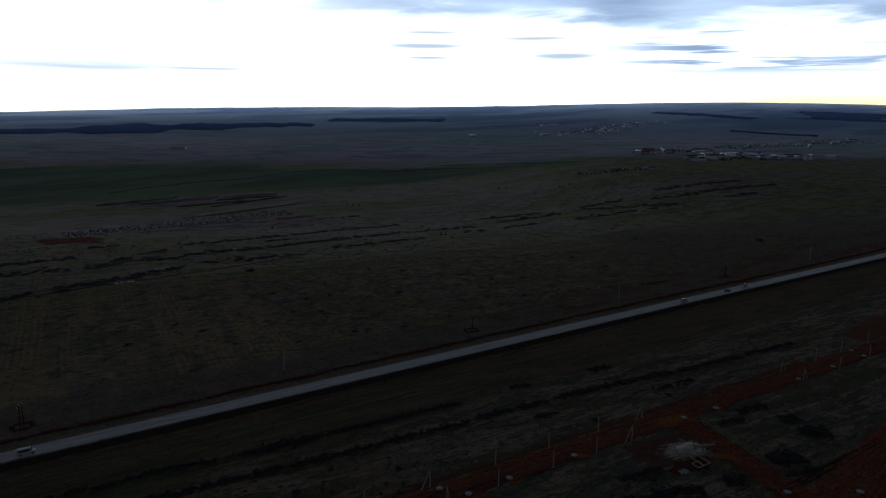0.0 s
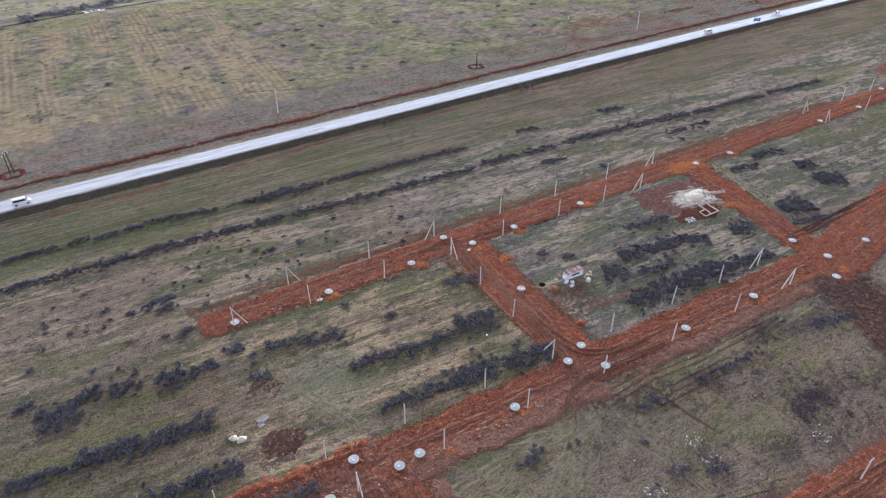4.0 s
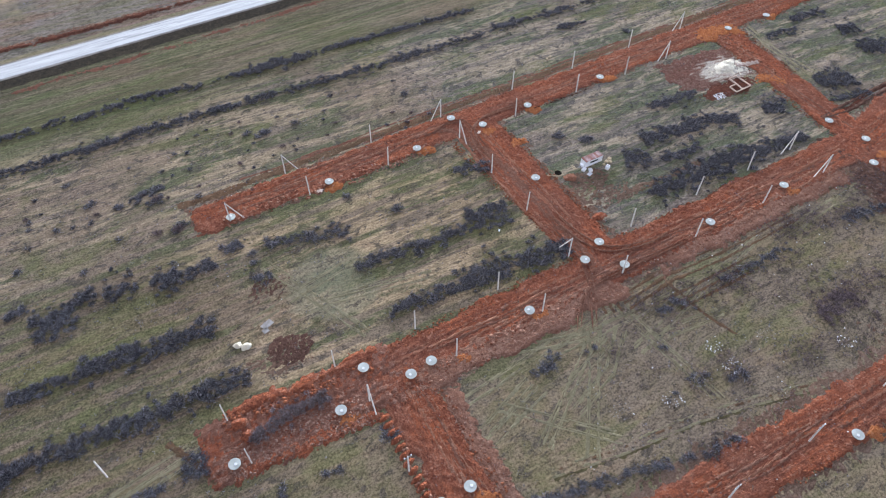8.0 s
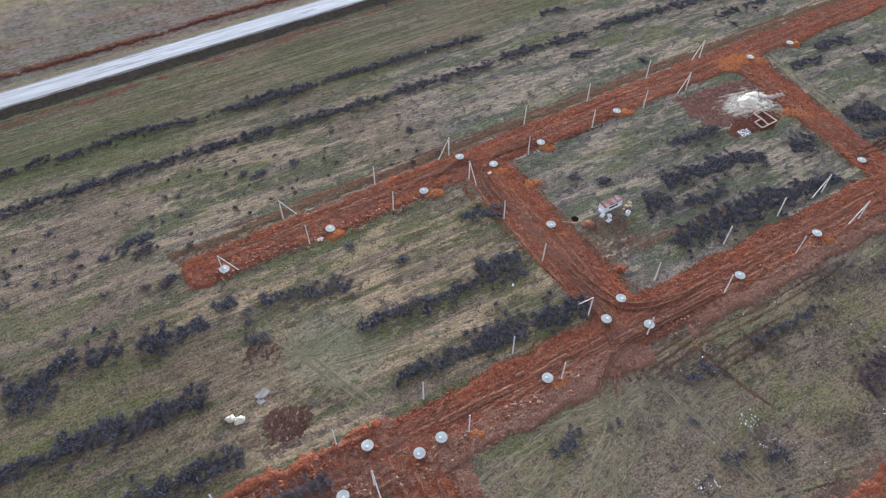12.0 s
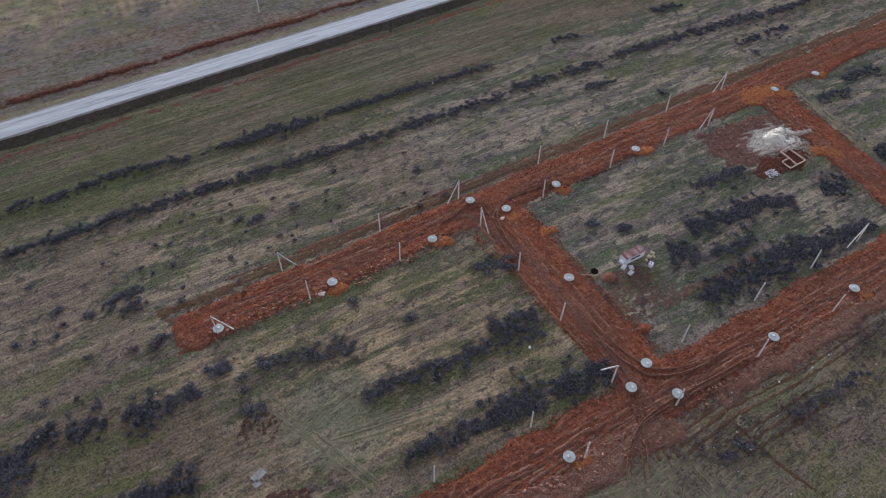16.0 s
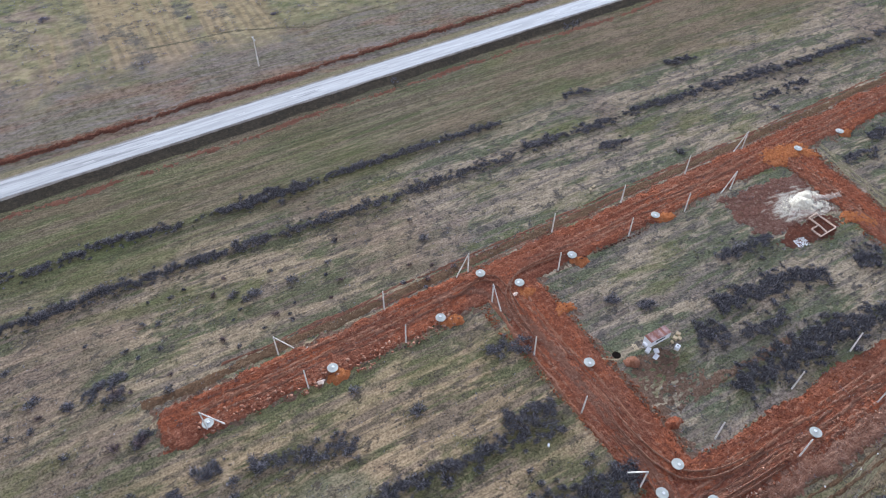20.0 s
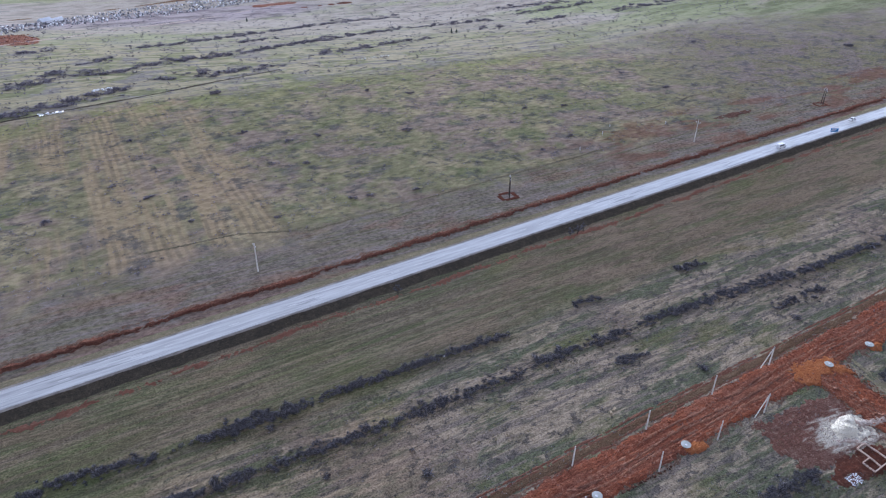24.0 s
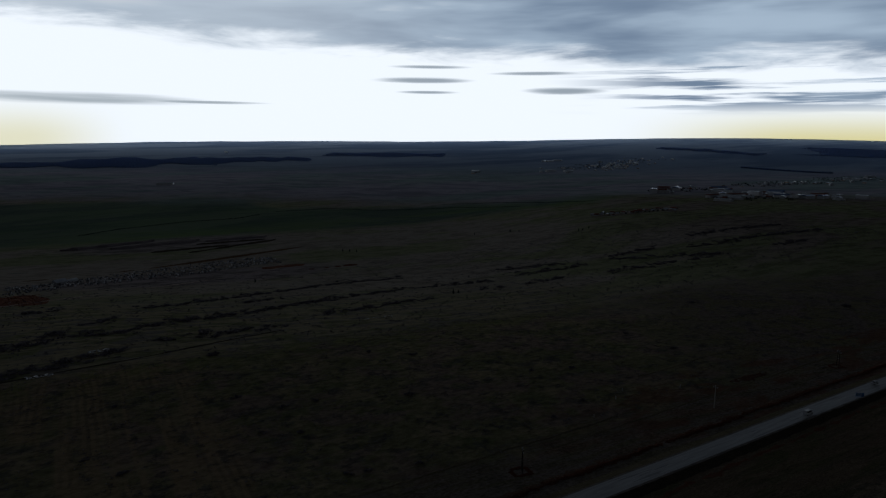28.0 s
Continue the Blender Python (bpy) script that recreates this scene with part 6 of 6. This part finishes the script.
def tank(x, y):
    root = tagged(new("water_tank"), "white plastic water tank beside the trailer", "tank")
    bm = boxed(-0.6, 0.6, -0.5, 0.5, 0.12, 1.1, bevel=0.12)
    part("body", bm, WHITE, root)
    part("pallet", boxed(-0.62, 0.62, -0.52, 0.52, 0.0, 0.12), TIMBER, root, "raw timber pallet")
    part("cap", rodded((0, 0, 1.08), (0, 0, 1.18), 0.14, 0.14, 12), RUBBER, root, "dark screw cap")
    root.matrix_world = pose(x, y, 0.05, 0, 0, 20)


tank(-32.6, -134.0)
plain_thing("sack", boxed(-0.75, 0.75, -0.5, 0.5, 0, 0.55, bevel=0.16), WHITE, "white bulging sack beside the trailer", "sack", pose(-38.3, -131.0, 0.03, 3, -4, 20))
plain_thing("sack", boxed(-0.6, 0.6, -0.55, 0.55, 0, 0.5, bevel=0.15), WHITE, "white bulging sack beside the trailer", "sack", pose(-36.9, -132.1, 0.03, -3, 4, 65))
for x, y, s in ((-30.9, -131.8, 0.5), (-30.0, -132.3, 0.42), (-29.4, -131.3, 0.5), (-32.2, -132.2, 0.36)):
    plain_thing("crate", boxed(-s, s, -s * 0.8, s * 0.8, 0, s * 1.1, bevel=0.03), TIMBER, "pale timber crate by the trailer", "crate", pose(x, y, 0.05, 0, 0, 31 * s * 7))
plain_thing("board", boxed(-0.8, 0.8, -0.5, 0.5, 0, 0.08, bevel=0.015), WHITE, "white board lying by the trailer", "board", pose(-38.0, -133.1, 0.1, 4, 3, 15))


def pallet(x, y, turn):
    root = tagged(new("pallet"), "leaning pale timber pallet frame", "pallet")
    for k in range(3):
        part("board", boxed(-0.8, 0.8, -0.6 + k * 0.5, -0.42 + k * 0.5, 0.1, 0.14), TIMBER, root)
    for x2 in (-0.75, 0.67):
        part("runner", boxed(x2, x2 + 0.1, -0.62, 0.62, 0.0, 0.1), TIMBER, root)
    root.matrix_world = pose(x, y, 0.3, 24, 8, turn)


pallet(-40.2, -128.9, 70)
# flat disc on the turf; the shade inside the pit is its black colour
plain_thing("pit", rodded((0, 0, 0.0), (0, 0, 0.03), 0.95, 0.9, 22), PIT_SHADE, "flat black disc painted as the shade in an open pit", "pit", pose(-45.0, -128.3, 0.21))
plain_thing("beam", boxed(-1.7, 1.7, -0.07, 0.07, 0, 0.12, bevel=0.02), TIMBER, "pale beam lying beside the pit", "beam", pose(-46.9, -128.4, 0.14, 0, 0, -38))


# ---- block foundation ----
OUTLINE = ((31.2, -122.3), (31.0, -128.4), (24.7, -128.4), (24.9, -125.4), (27.9, -125.4), (28.1, -122.3))
INNER = (27.4, -128.3)
def foundation():
    root = tagged(new("foundation"), "low pale block foundation of a small house", "foundation")
    def course(xa, ya, xb, yb):
        length, q = math.hypot(xb - xa, yb - ya), math.atan2(yb - ya, xb - xa)
        n = int(length / 0.62)
        for k in range(n):
            s = (k + 0.5) / n
            h = 0.5 + 0.03 * math.sin(k * 5.3 + xa)
            ob = shown("block", FOUND_BLOCK, BRICK, root)
            ob.matrix_basis = pose(xa + (xb - xa) * s, ya + (yb - ya) * s, h - 0.5, 0, 0, math.degrees(q) + 1.2 * math.sin(k * 3.7))
    for k in range(6):
        course(*OUTLINE[k], *OUTLINE[(k + 1) % 6])
    course(*OUTLINE[4], *INNER)
    root.matrix_world = pose(0, 0, 0.06, 0, 0, 0)


fb = boxed(-0.295, 0.295, -0.105, 0.105, 0.0, 0.42, bevel=0.012)
FOUND_BLOCK = bpy.data.meshes.new("block")
fb.to_mesh(FOUND_BLOCK)
fb.free()
foundation()


# ---- vehicles, sign and bare trees by the road ----
def vehicle(x, y, z, turn, length, width, height, nose, label, category):
    root = tagged(new("van" if height > 1.8 else "car"), label, category)
    bm = boxed(-length / 2, length / 2, -width / 2, width / 2, 0.35, height * 0.55, bevel=0.12)
    part("body", bm, WHITE, root, "white painted body")
    c0, c1 = -length / 2 + (0.1 if height > 1.8 else 0.7), length / 2 - nose
    bm = boxed(c0, c1, -width / 2 + 0.06, width / 2 - 0.06, height * 0.54, height, bevel=0.1)
    for v in bm.verts:
        if v.co.z > height * 0.8:
            v.co.x -= 0.35 if v.co.x > 0 else (0.0 if height > 1.8 else -0.35)
            v.co.y *= 0.9
    part("cabin", bm, WHITE, root)
    part("windscreen", boxed(c1 - 0.16, c1 + 0.02, -width / 2 + 0.16, width / 2 - 0.16, height * 0.58, height * 0.86), WINDOW_GLASS, root, "dark windscreen")
    for s in (-1, 1):
        part("side_window", boxed(c0 + 0.3, c1 - 0.5, s * (width / 2 - 0.075) - 0.02, s * (width / 2 - 0.075) + 0.02, height * 0.6, height * 0.86), WINDOW_GLASS, root, "dark side window")
        part("headlight", boxed(length / 2 - 0.06, length / 2 + 0.015, s * (width / 2 - 0.35) - 0.16, s * (width / 2 - 0.35) + 0.16, 0.62, 0.8), GLASSY, root, "clear headlight")
        for wx in (-length * 0.32, length * 0.32):
            wheel = part("wheel", rodded((wx, s * (width / 2 - 0.2), 0.35), (wx, s * (width / 2 + 0.01), 0.35), 0.35, 0.35, 16), RUBBER, root, "black tyre")
            part("rim", rodded((wx, s * (width / 2 - 0.19), 0.35), (wx, s * (width / 2 + 0.02), 0.35), 0.2, 0.2, 12), STEEL, wheel, "steel rim")
    root.matrix_world = pose(x, y, z, 0, 0, turn)


vehicle(-168.0, road_line(-168) - 1.6, 1.0, 0.4, 5.6, 2.0, 2.4, 1.1, "white delivery van on the road", "van")
vehicle(180.0, road_line(180) - 1.6, 1.0, 0.4, 5.4, 2.0, 2.3, 1.1, "white minivan on the road", "van")
vehicle(247.0, road_line(247) + 1.7, 1.0, 180.4, 4.3, 1.75, 1.5, 1.2, "white saloon car on the road", "car")


def road_sign(x, y):
    root = tagged(new("road_sign"), "blue rectangular road sign on steel posts", "sign")
    for k in (-1.1, 1.1):
        part("post", rodded((k, 0, 0), (k, 0, 3.4), 0.06, 0.06, 8), STEEL, root)
    part("panel", boxed(-1.8, 1.8, -0.05, 0.05, 1.7, 3.5, bevel=0.02), SIGN_BLUE, root, "blue sign panel")
    for z in (2.2, 2.7, 3.1):
        part("lettering_bar", boxed(-1.4, 0.9, -0.062, -0.052, z, z + 0.16), WHITE, root, "white bar")
    root.matrix_world = pose(x, y, 0.6, 0, 0, -40)


road_sign(219.0, road_line(219) - 4.6)


def bare_tree(x, y, height, seed):
    """A thin leafless tree: tapered trunk, limbs and a crown of fine twigs."""
    r = random.Random(seed)
    root = tagged(new("tree"), "small leafless tree beside the road bank", "tree", "trees by the road")
    bm = rodded((0, 0, -0.1), (0.1, 0, height * 0.45), 0.13, 0.08, 8)
    tips = []
    for k in range(9):
        a, z0 = r.uniform(0, 6.28), height * r.uniform(0.15, 0.45)
        e = (math.cos(a) * height * 0.28, math.sin(a) * height * 0.28, z0 + height * r.uniform(0.25, 0.5))
        rod(bm, (0.1 * z0 / height, 0, z0), e, 0.06, 0.025, 5)
        tips.append(e)
    part("trunk", bm, BARK, root)
    t = np.array(tips)
    v, f = twig_mass(t[:, 0], t[:, 1], np.full(len(t), height * 0.16), np.full(len(t), height * 0.24), 40, 0.05, np.random.RandomState(seed), t[:, 2] - 0.4)
    shown("crown", raw_mesh("crown", v, f), TWIG, root, "crown of bare twigs")
    root.matrix_world = pose(x, y, 0.2)


for k, (x, y, h) in enumerate(((-33.6, -9.8, 3.6), (41.5, -10, 4.2), (38.2, -9.6, 3.4), (45.0, -9.4, 3.2))):
    bare_tree(x, y, h, 40 + k)
for x, y in ((121.5, 60.3), (97.5, 50.4), (160.5, 54.5), (132, 66)):
    plain_thing("marker_post", rodded((0, 0, -0.1), (0, 0, 1.5), 0.16, 0.14, 8), WHITE, "short white marker post in the field", "post", pose(x, y, 0))
plain_thing("debris", boxed(-0.7, 0.7, -0.3, 0.3, 0, 0.15, bevel=0.03), TIMBER, "pale scrap of boarding in the grass", "debris", pose(-11.4, -82.4, 0.05, 3, 4, 20))
plain_thing("debris", boxed(-0.5, 0.5, -0.3, 0.3, 0, 0.2, bevel=0.03), TIMBER, "pale scrap of boarding in the grass", "debris", pose(-13.0, -82.9, 0.05, 5, 2, 60))
for x, y in ((-163.2, -103.6), (-70.8, -137.2), (-37.0, -42.6)):
    plain_thing("debris", boxed(-0.35, 0.35, -0.2, 0.2, 0, 0.25, bevel=0.04), WHITE, "small white scrap lying in the grass", "debris", pose(x, y, 0.05, 6, 2, 50))


OLD_BANK = soil_material("grey_spoil", (0.25, 0.215, 0.215), (0.16, 0.135, 0.14), (0.36, 0.32, 0.315))

# ---- far country: burial ground, villages, woods ----
def far_patch(name, x0, y0, x1, y1, width, material, label, lift=0.5, seed=1, ragged=0.2, category="soil", step=6.0):
    """A long patch that follows the lie of the far ground."""
    length = math.hypot(x1 - x0, y1 - y0)
    ux, uy = (x1 - x0) / length, (y1 - y0) / length
    n = max(3, int(length / step))
    s = np.linspace(0, length, n)
    half = width / 2 * (1 + ragged * wave(s, s * 0, length / 3, seed)) * np.clip(np.sin(np.pi * np.clip(s / length, 0.02, 0.98)) * 4, 0.1, 1)
    rows = []
    for k in np.linspace(-1, 1, 5):
        x, y = x0 + ux * s - uy * half * k, y0 + uy * s + ux * half * k
        rows.append(np.stack([x, y, land(x, y) + lift * (1.02 - k * k) * np.clip(0.7 + 0.35 * wave(s, s * 0, length / 6, seed + 1), 0.1, 1.2) - 0.1], -1))
    v = np.concatenate(rows)
    q = np.arange(5 * n).reshape(5, n)
    f = np.stack([q[:-1, :-1], q[:-1, 1:], q[1:, 1:], q[1:, :-1]], -1).reshape(-1, 4)
    return tagged(shown(name, raw_mesh(name, v, f), material), label, category, kind="structure")


far_patch("soil_patch", -156, 507, -97, 514, 79, DUG, "field of freshly dug red graves", 0.6, 2)
far_patch("soil_patch", 131, 643, 186, 647, 24, DUG, "small field of freshly dug red graves", 0.6, 3)
far_patch("soil_patch", 175, 610, 244, 613, 16, DARK_CLAY, "strip of bare red soil", 0.5, 4)
far_patch("soil_patch", -263, 389, -13, 554, 5, CHALK, "pale dirt lane beside the burial ground", 0.5, 5, 0.1, "lane")
far_patch("soil_patch", -13, 554, 158, 642, 5, CHALK, "pale dirt lane beside the burial ground", 0.5, 6, 0.1, "lane")
far_patch("soil_patch", 162, 646, 147, 714, 5, CHALK, "pale dirt lane turning round the burial ground", 0.5, 7, 0.1, "lane")
far_patch("soil_patch", -155, 656, 233, 780, 16, THIN_CLAY, "bare tan strip above the burial ground", 0.5, 8)
for x0, y0, x1, y1, w, h in ((-71, 907, 56, 944, 26, 3.2), (-10, 890, 117, 917, 30, 2.8), (34, 832, 145, 848, 12, 1.6), (122, 900, 222, 913, 20, 2.4), (78, 804, 222, 869, 12, 1.6), (104, 875, 209, 882, 14, 2)):
    far_patch("spoil_bank", x0, y0, x1, y1, w, BANK_SOIL if h < 2.1 else OLD_BANK, "long dark spoil bank of an old pit", h, int(x1), 0.5, "spoil bank", 4.0)


for x0, y0, x1, y1 in ((-194, 223, -62, 243), (-62, 243, 31, 272)):
    far_patch("spoil_bank", x0, y0, x1, y1, 2.4, BANK_SOIL, "low dark grassy bank along the field's edge", 0.4, 133, 0.5, "bank", 3.0)


def graves():
    r = np.random.RandomState(9)
    s, k = r.uniform(0, 1, 1500), r.uniform(0, 1, 1500)
    lx = -131 + s * 298
    rim = (-131, -84, -31, 29, 99, 167)
    low = np.interp(lx, rim, (547, 593, 615, 631, 660, 674))
    y = low + k * (np.interp(lx, rim, (614, 640, 682, 704, 721, 720)) - low)
    keep = wave(lx, y, 26, 2) > -0.45
    x, y = lx[keep], y[keep]
    w, h = r.uniform(0.35, 1.1, len(x)), r.uniform(0.7, 2.0, len(x))
    z = land(x, y)
    v = []
    for a, b, c in ((-1, -0.3, 0), (1, -0.3, 0), (1, 0.3, 0), (-1, 0.3, 0), (-0.9, -0.25, 1), (0.9, -0.25, 1), (0.9, 0.25, 1), (-0.9, 0.25, 1)):
        v.append(np.stack([x + a * w, y + b * w, z + c * h], -1))
    v = np.stack(v, 1).reshape(-1, 3)
    f = np.array(((0, 1, 5, 4), (1, 2, 6, 5), (2, 3, 7, 6), (3, 0, 4, 7), (4, 5, 6, 7)))
    f = (f[None] + (np.arange(len(x)) * 8)[:, None, None]).reshape(-1, 4)
    n = Nodes("grave_stone", 0.7)
    c = n.mix(n.op("POWER", n.island(), 1.9), (0.085, 0.085, 0.10), (0.82, 0.83, 0.86))
    tagged(shown("graves", raw_mesh("graves", v, f), n.done(c)), "crowded pale and dark gravestones of a burial ground", "graves", kind="stuff")
    a, b = r.uniform(-151, -101, 160), r.uniform(468, 547, 160)
    v, f = lumps(a, b, r.uniform(0.5, 1.1, 160), r, land(a, b) + 0.3)
    tagged(shown("grave_mounds", raw_mesh("grave_mounds", v, f), CLOD), "pale mounds on freshly dug red soil", "graves", kind="stuff")


graves()


def house_kind(w, l, h, rise, wall_mat, roof_mat, label):
    root = tagged(new("house"), label, "house")
    bm = boxed(-l / 2, l / 2, -w / 2, w / 2, -0.8, h)
    part("wall", bm, wall_mat, root)
    bm = bmesh.new()
    e = 0.5
    ends = []
    for x in (-l / 2 - e, l / 2 + e):
        ends.append([bm.verts.new((x, -w / 2 - e, h - 0.1)), bm.verts.new((x, w / 2 + e, h - 0.1)), bm.verts.new((x, 0, h + rise))])
    bm.faces.new(ends[0][::-1])
    bm.faces.new(ends[1])
    for k in range(3):
        a, b = k, (k + 1) % 3
        bm.faces.new((ends[0][a], ends[0][b], ends[1][b], ends[1][a]))
    part("roof", bm, roof_mat, root)
    for s in (-1, 1):
        for x in (s * l / 5,):
            part("window", boxed(x - 0.6, x + 0.6, s * (w / 2 + 0.03) - 0.03, s * (w / 2 + 0.03) + 0.03, 1.0, 2.2), WINDOW_GLASS, root, "dark window")
    return root


KINDS = [house_kind(8, 11, 3.0, 2.6, HOUSE_WALL, ROOF_GREY, "small pale village house with a grey roof"),
         house_kind(8, 10, 3.0, 2.8, HOUSE_WALL, ROOF_RED, "small village house with a brown-red roof"),
         house_kind(9, 13, 5.4, 2.8, WHITE, ROOF_GREY, "two-storey white village house"),
         house_kind(12, 44, 4.4, 2.4, WHITE, ROOF_GREY, "long white farm shed"),
         house_kind(7, 9, 2.8, 2.2, BRICK, ROOF_GREY, "small brick village house with a light roof"),
         house_kind(6, 22, 3.4, 1.6, WHITE, WHITE, "long white hall with a pale roof"),
         house_kind(15, 34, 7.0, 2.6, WHITE, ROOF_BLUE, "large white shed with a blue roof"),
         house_kind(13, 30, 6.5, 2.2, HOUSE_WALL, ROOF_RED, "large pale shed with a red roof"),
         house_kind(14, 26, 9.0, 1.4, WHITE, ROOF_GREY, "tall white three-storey block")]


def village(spots, spread, pick, seed, group, size=1.0):
    """Houses strewn about a line of spots, each upright on the far ground."""
    r = random.Random(seed)
    for (x, y), n in spots:
        for _ in range(n):
            px, py = x + r.gauss(0, spread), y + r.gauss(0, spread * 0.8)
            h = copy_thing(KINDS[r.choice(pick)], pose(px, py, float(land(np.array(px), np.array(py))), 0, 0, r.choice((0, 90, 32, -58)) + r.uniform(-8, 8)) @ Matrix.Scale(size * r.uniform(0.85, 1.1), 4))
            tagged(h, group=group)


village((((778, 714), 6), ((800, 700), 6), ((830, 690), 7), ((862, 682), 7), ((888, 662), 6)), 13, (0, 1, 4, 1), 1, "houses of the near hamlet", 0.72)
village((((1191, 927), 4), ((1300, 930), 6), ((1381, 942), 4), ((1150, 720), 6), ((1250, 770), 15), ((1330, 720), 15), ((1381, 760), 16), ((1345, 850), 10), ((1390, 655), 9), ((1356, 600), 5)), 30, (0, 1, 2, 3, 0, 6, 7, 8, 3), 2, "houses of the large village")
village((((1600, 965), 6), ((1750, 950), 9), ((1879, 941), 11), ((2050, 940), 11), ((2200, 950), 10), ((2330, 1010), 7)), 44, (0, 2, 0, 4), 3, "houses of the long village")
village((((1700, 1770), 10), ((1861, 1745), 20), ((1960, 1800), 20), ((2080, 1850), 16), ((2220, 1910), 8), ((2365, 1976), 5)), 62, (0, 2, 0, 4), 4, "houses of the far village")
village((((1240, 1765), 4), ((1500, 1680), 5), ((1915, 2130), 4)), 36, (0, 3, 4), 5, "scattered far farmsteads")
for k, (x, y, turn, kind) in enumerate(((222, 1798, -30, 3), (-84, 629, 30, 0), (-74, 643, 34, 5), (802, 3417, 0, 2))):
    h = copy_thing(KINDS[kind], pose(x, y, float(land(np.array(x), np.array(y))), 0, 0, turn) @ Matrix.Scale(0.7 if k == 2 else 1.0, 4))
    tagged(h, "white building standing alone beside the burial ground" if k in (1, 2) else "lone long white farm building", group="lone buildings")
for kind in KINDS:
    for o in (*kind.children_recursive, kind):
        bpy.data.objects.remove(o)


def far_wood(x0, y0, x1, y1, depth, n, low, high, label, seed):
    """A far belt of trees: many small crowns of uneven height, joined."""
    r = np.random.RandomState(seed)
    length = math.hypot(x1 - x0, y1 - y0)
    s, o = r.uniform(0, 1, n), r.uniform(-0.5, 0.5, n) * depth
    o = o * (0.75 + 0.4 * wave(s * length, s * 0, length / 4, seed))
    x = x0 + (x1 - x0) * s - (y1 - y0) / length * o
    y = y0 + (y1 - y0) * s + (x1 - x0) / length * o
    h = r.uniform(low, high, n)
    v, f = twig_mass(x, y, h * 0.55, h, 7, low * 0.5, r, land(x, y))
    return tagged(shown("far_wood", raw_mesh("far_wood", v, f), HAZED_PINE if low > 5 else PINE), label, "wood", kind="stuff")


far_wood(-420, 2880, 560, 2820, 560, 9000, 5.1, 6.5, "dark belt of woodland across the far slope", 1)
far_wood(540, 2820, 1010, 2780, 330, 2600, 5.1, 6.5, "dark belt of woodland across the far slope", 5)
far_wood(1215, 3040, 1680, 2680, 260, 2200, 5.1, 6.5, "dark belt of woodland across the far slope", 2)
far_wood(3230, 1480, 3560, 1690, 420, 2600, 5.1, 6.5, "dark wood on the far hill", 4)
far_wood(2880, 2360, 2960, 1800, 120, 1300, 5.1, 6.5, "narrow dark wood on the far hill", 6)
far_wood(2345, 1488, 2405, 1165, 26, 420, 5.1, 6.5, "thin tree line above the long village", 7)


for k, (x0, y0, x1, y1, d, n) in enumerate(((770, 722, 895, 664, 40, 60), (1130, 740, 1400, 690, 150, 170), (1180, 940, 1390, 940, 90, 90), (1580, 970, 2340, 990, 150, 260), (1690, 1780, 2370, 1980, 200, 260))):
    far_wood(x0, y0, x1, y1, d, n, 2.2, 4.6, "bare garden trees between the village houses", 90 + k)


def stream(points, label, seed):
    for k in range(len(points) - 1):
        (x0, y0), (x1, y1) = points[k], points[k + 1]
        far_wood(x0, y0, x1, y1, 6, int(math.hypot(x1 - x0, y1 - y0) / 0.9), 0.8, 1.7, label, seed + k)


clods(-85, 270, -73, 271, 5.0, 60, 0.3, 0.9, "tipped white rubbish beside the scrub", WHITE, seed=26)
clods(-115, 234, -103, 233, 4.0, 50, 0.3, 0.9, "tipped white rubbish beside the scrub", WHITE, seed=27)
clods(94, 279, 118, 281, 4.0, 40, 0.3, 0.8, "tipped white rubbish beside the scrub", WHITE, seed=28)
stream(((-41, 1047), (22, 1100), (67, 1120), (139, 1144), (234, 1133), (287, 1161)), "dark brush along a valley stream", 30)
stream(((328, 1186), (431, 1173), (508, 1098), (602, 1073), (682, 1048), (780, 955)), "dark brush along a valley stream", 50)
stream(((679, 1103), (789, 1038), (864, 955), (944, 884)), "dark brush along a valley stream", 70)
for k, (x, y) in enumerate(((268, 712), (275, 705), (281, 695), (94, 547), (569, 716), (576, 701), (623, 612), (637, 617), (650, 617), (516, 743), (222, 355), (228, 356))):
    r = np.random.RandomState(k)
    root = tagged(new("tree"), "small dark pine standing on the far pasture", "tree", "far pines")
    hgt = r.uniform(3, 5)
    part("trunk", rodded((0, 0, -0.3), (0, 0, hgt * 0.8), 0.2, 0.06, 6), BARK, root)
    n = 9
    zz = np.linspace(0.15, 0.95, n) * hgt
    v, f = twig_mass(np.zeros(n), np.zeros(n), (1.05 - zz / hgt) * hgt * 0.33, np.full(n, hgt * 0.16), 22, 0.35, r, zz - hgt * 0.08)
    shown("crown", raw_mesh("crown", v, f), PINE, root, "dark needle crown")
    root.matrix_world = pose(x, y, float(land(np.array(float(x)), np.array(float(y)))))
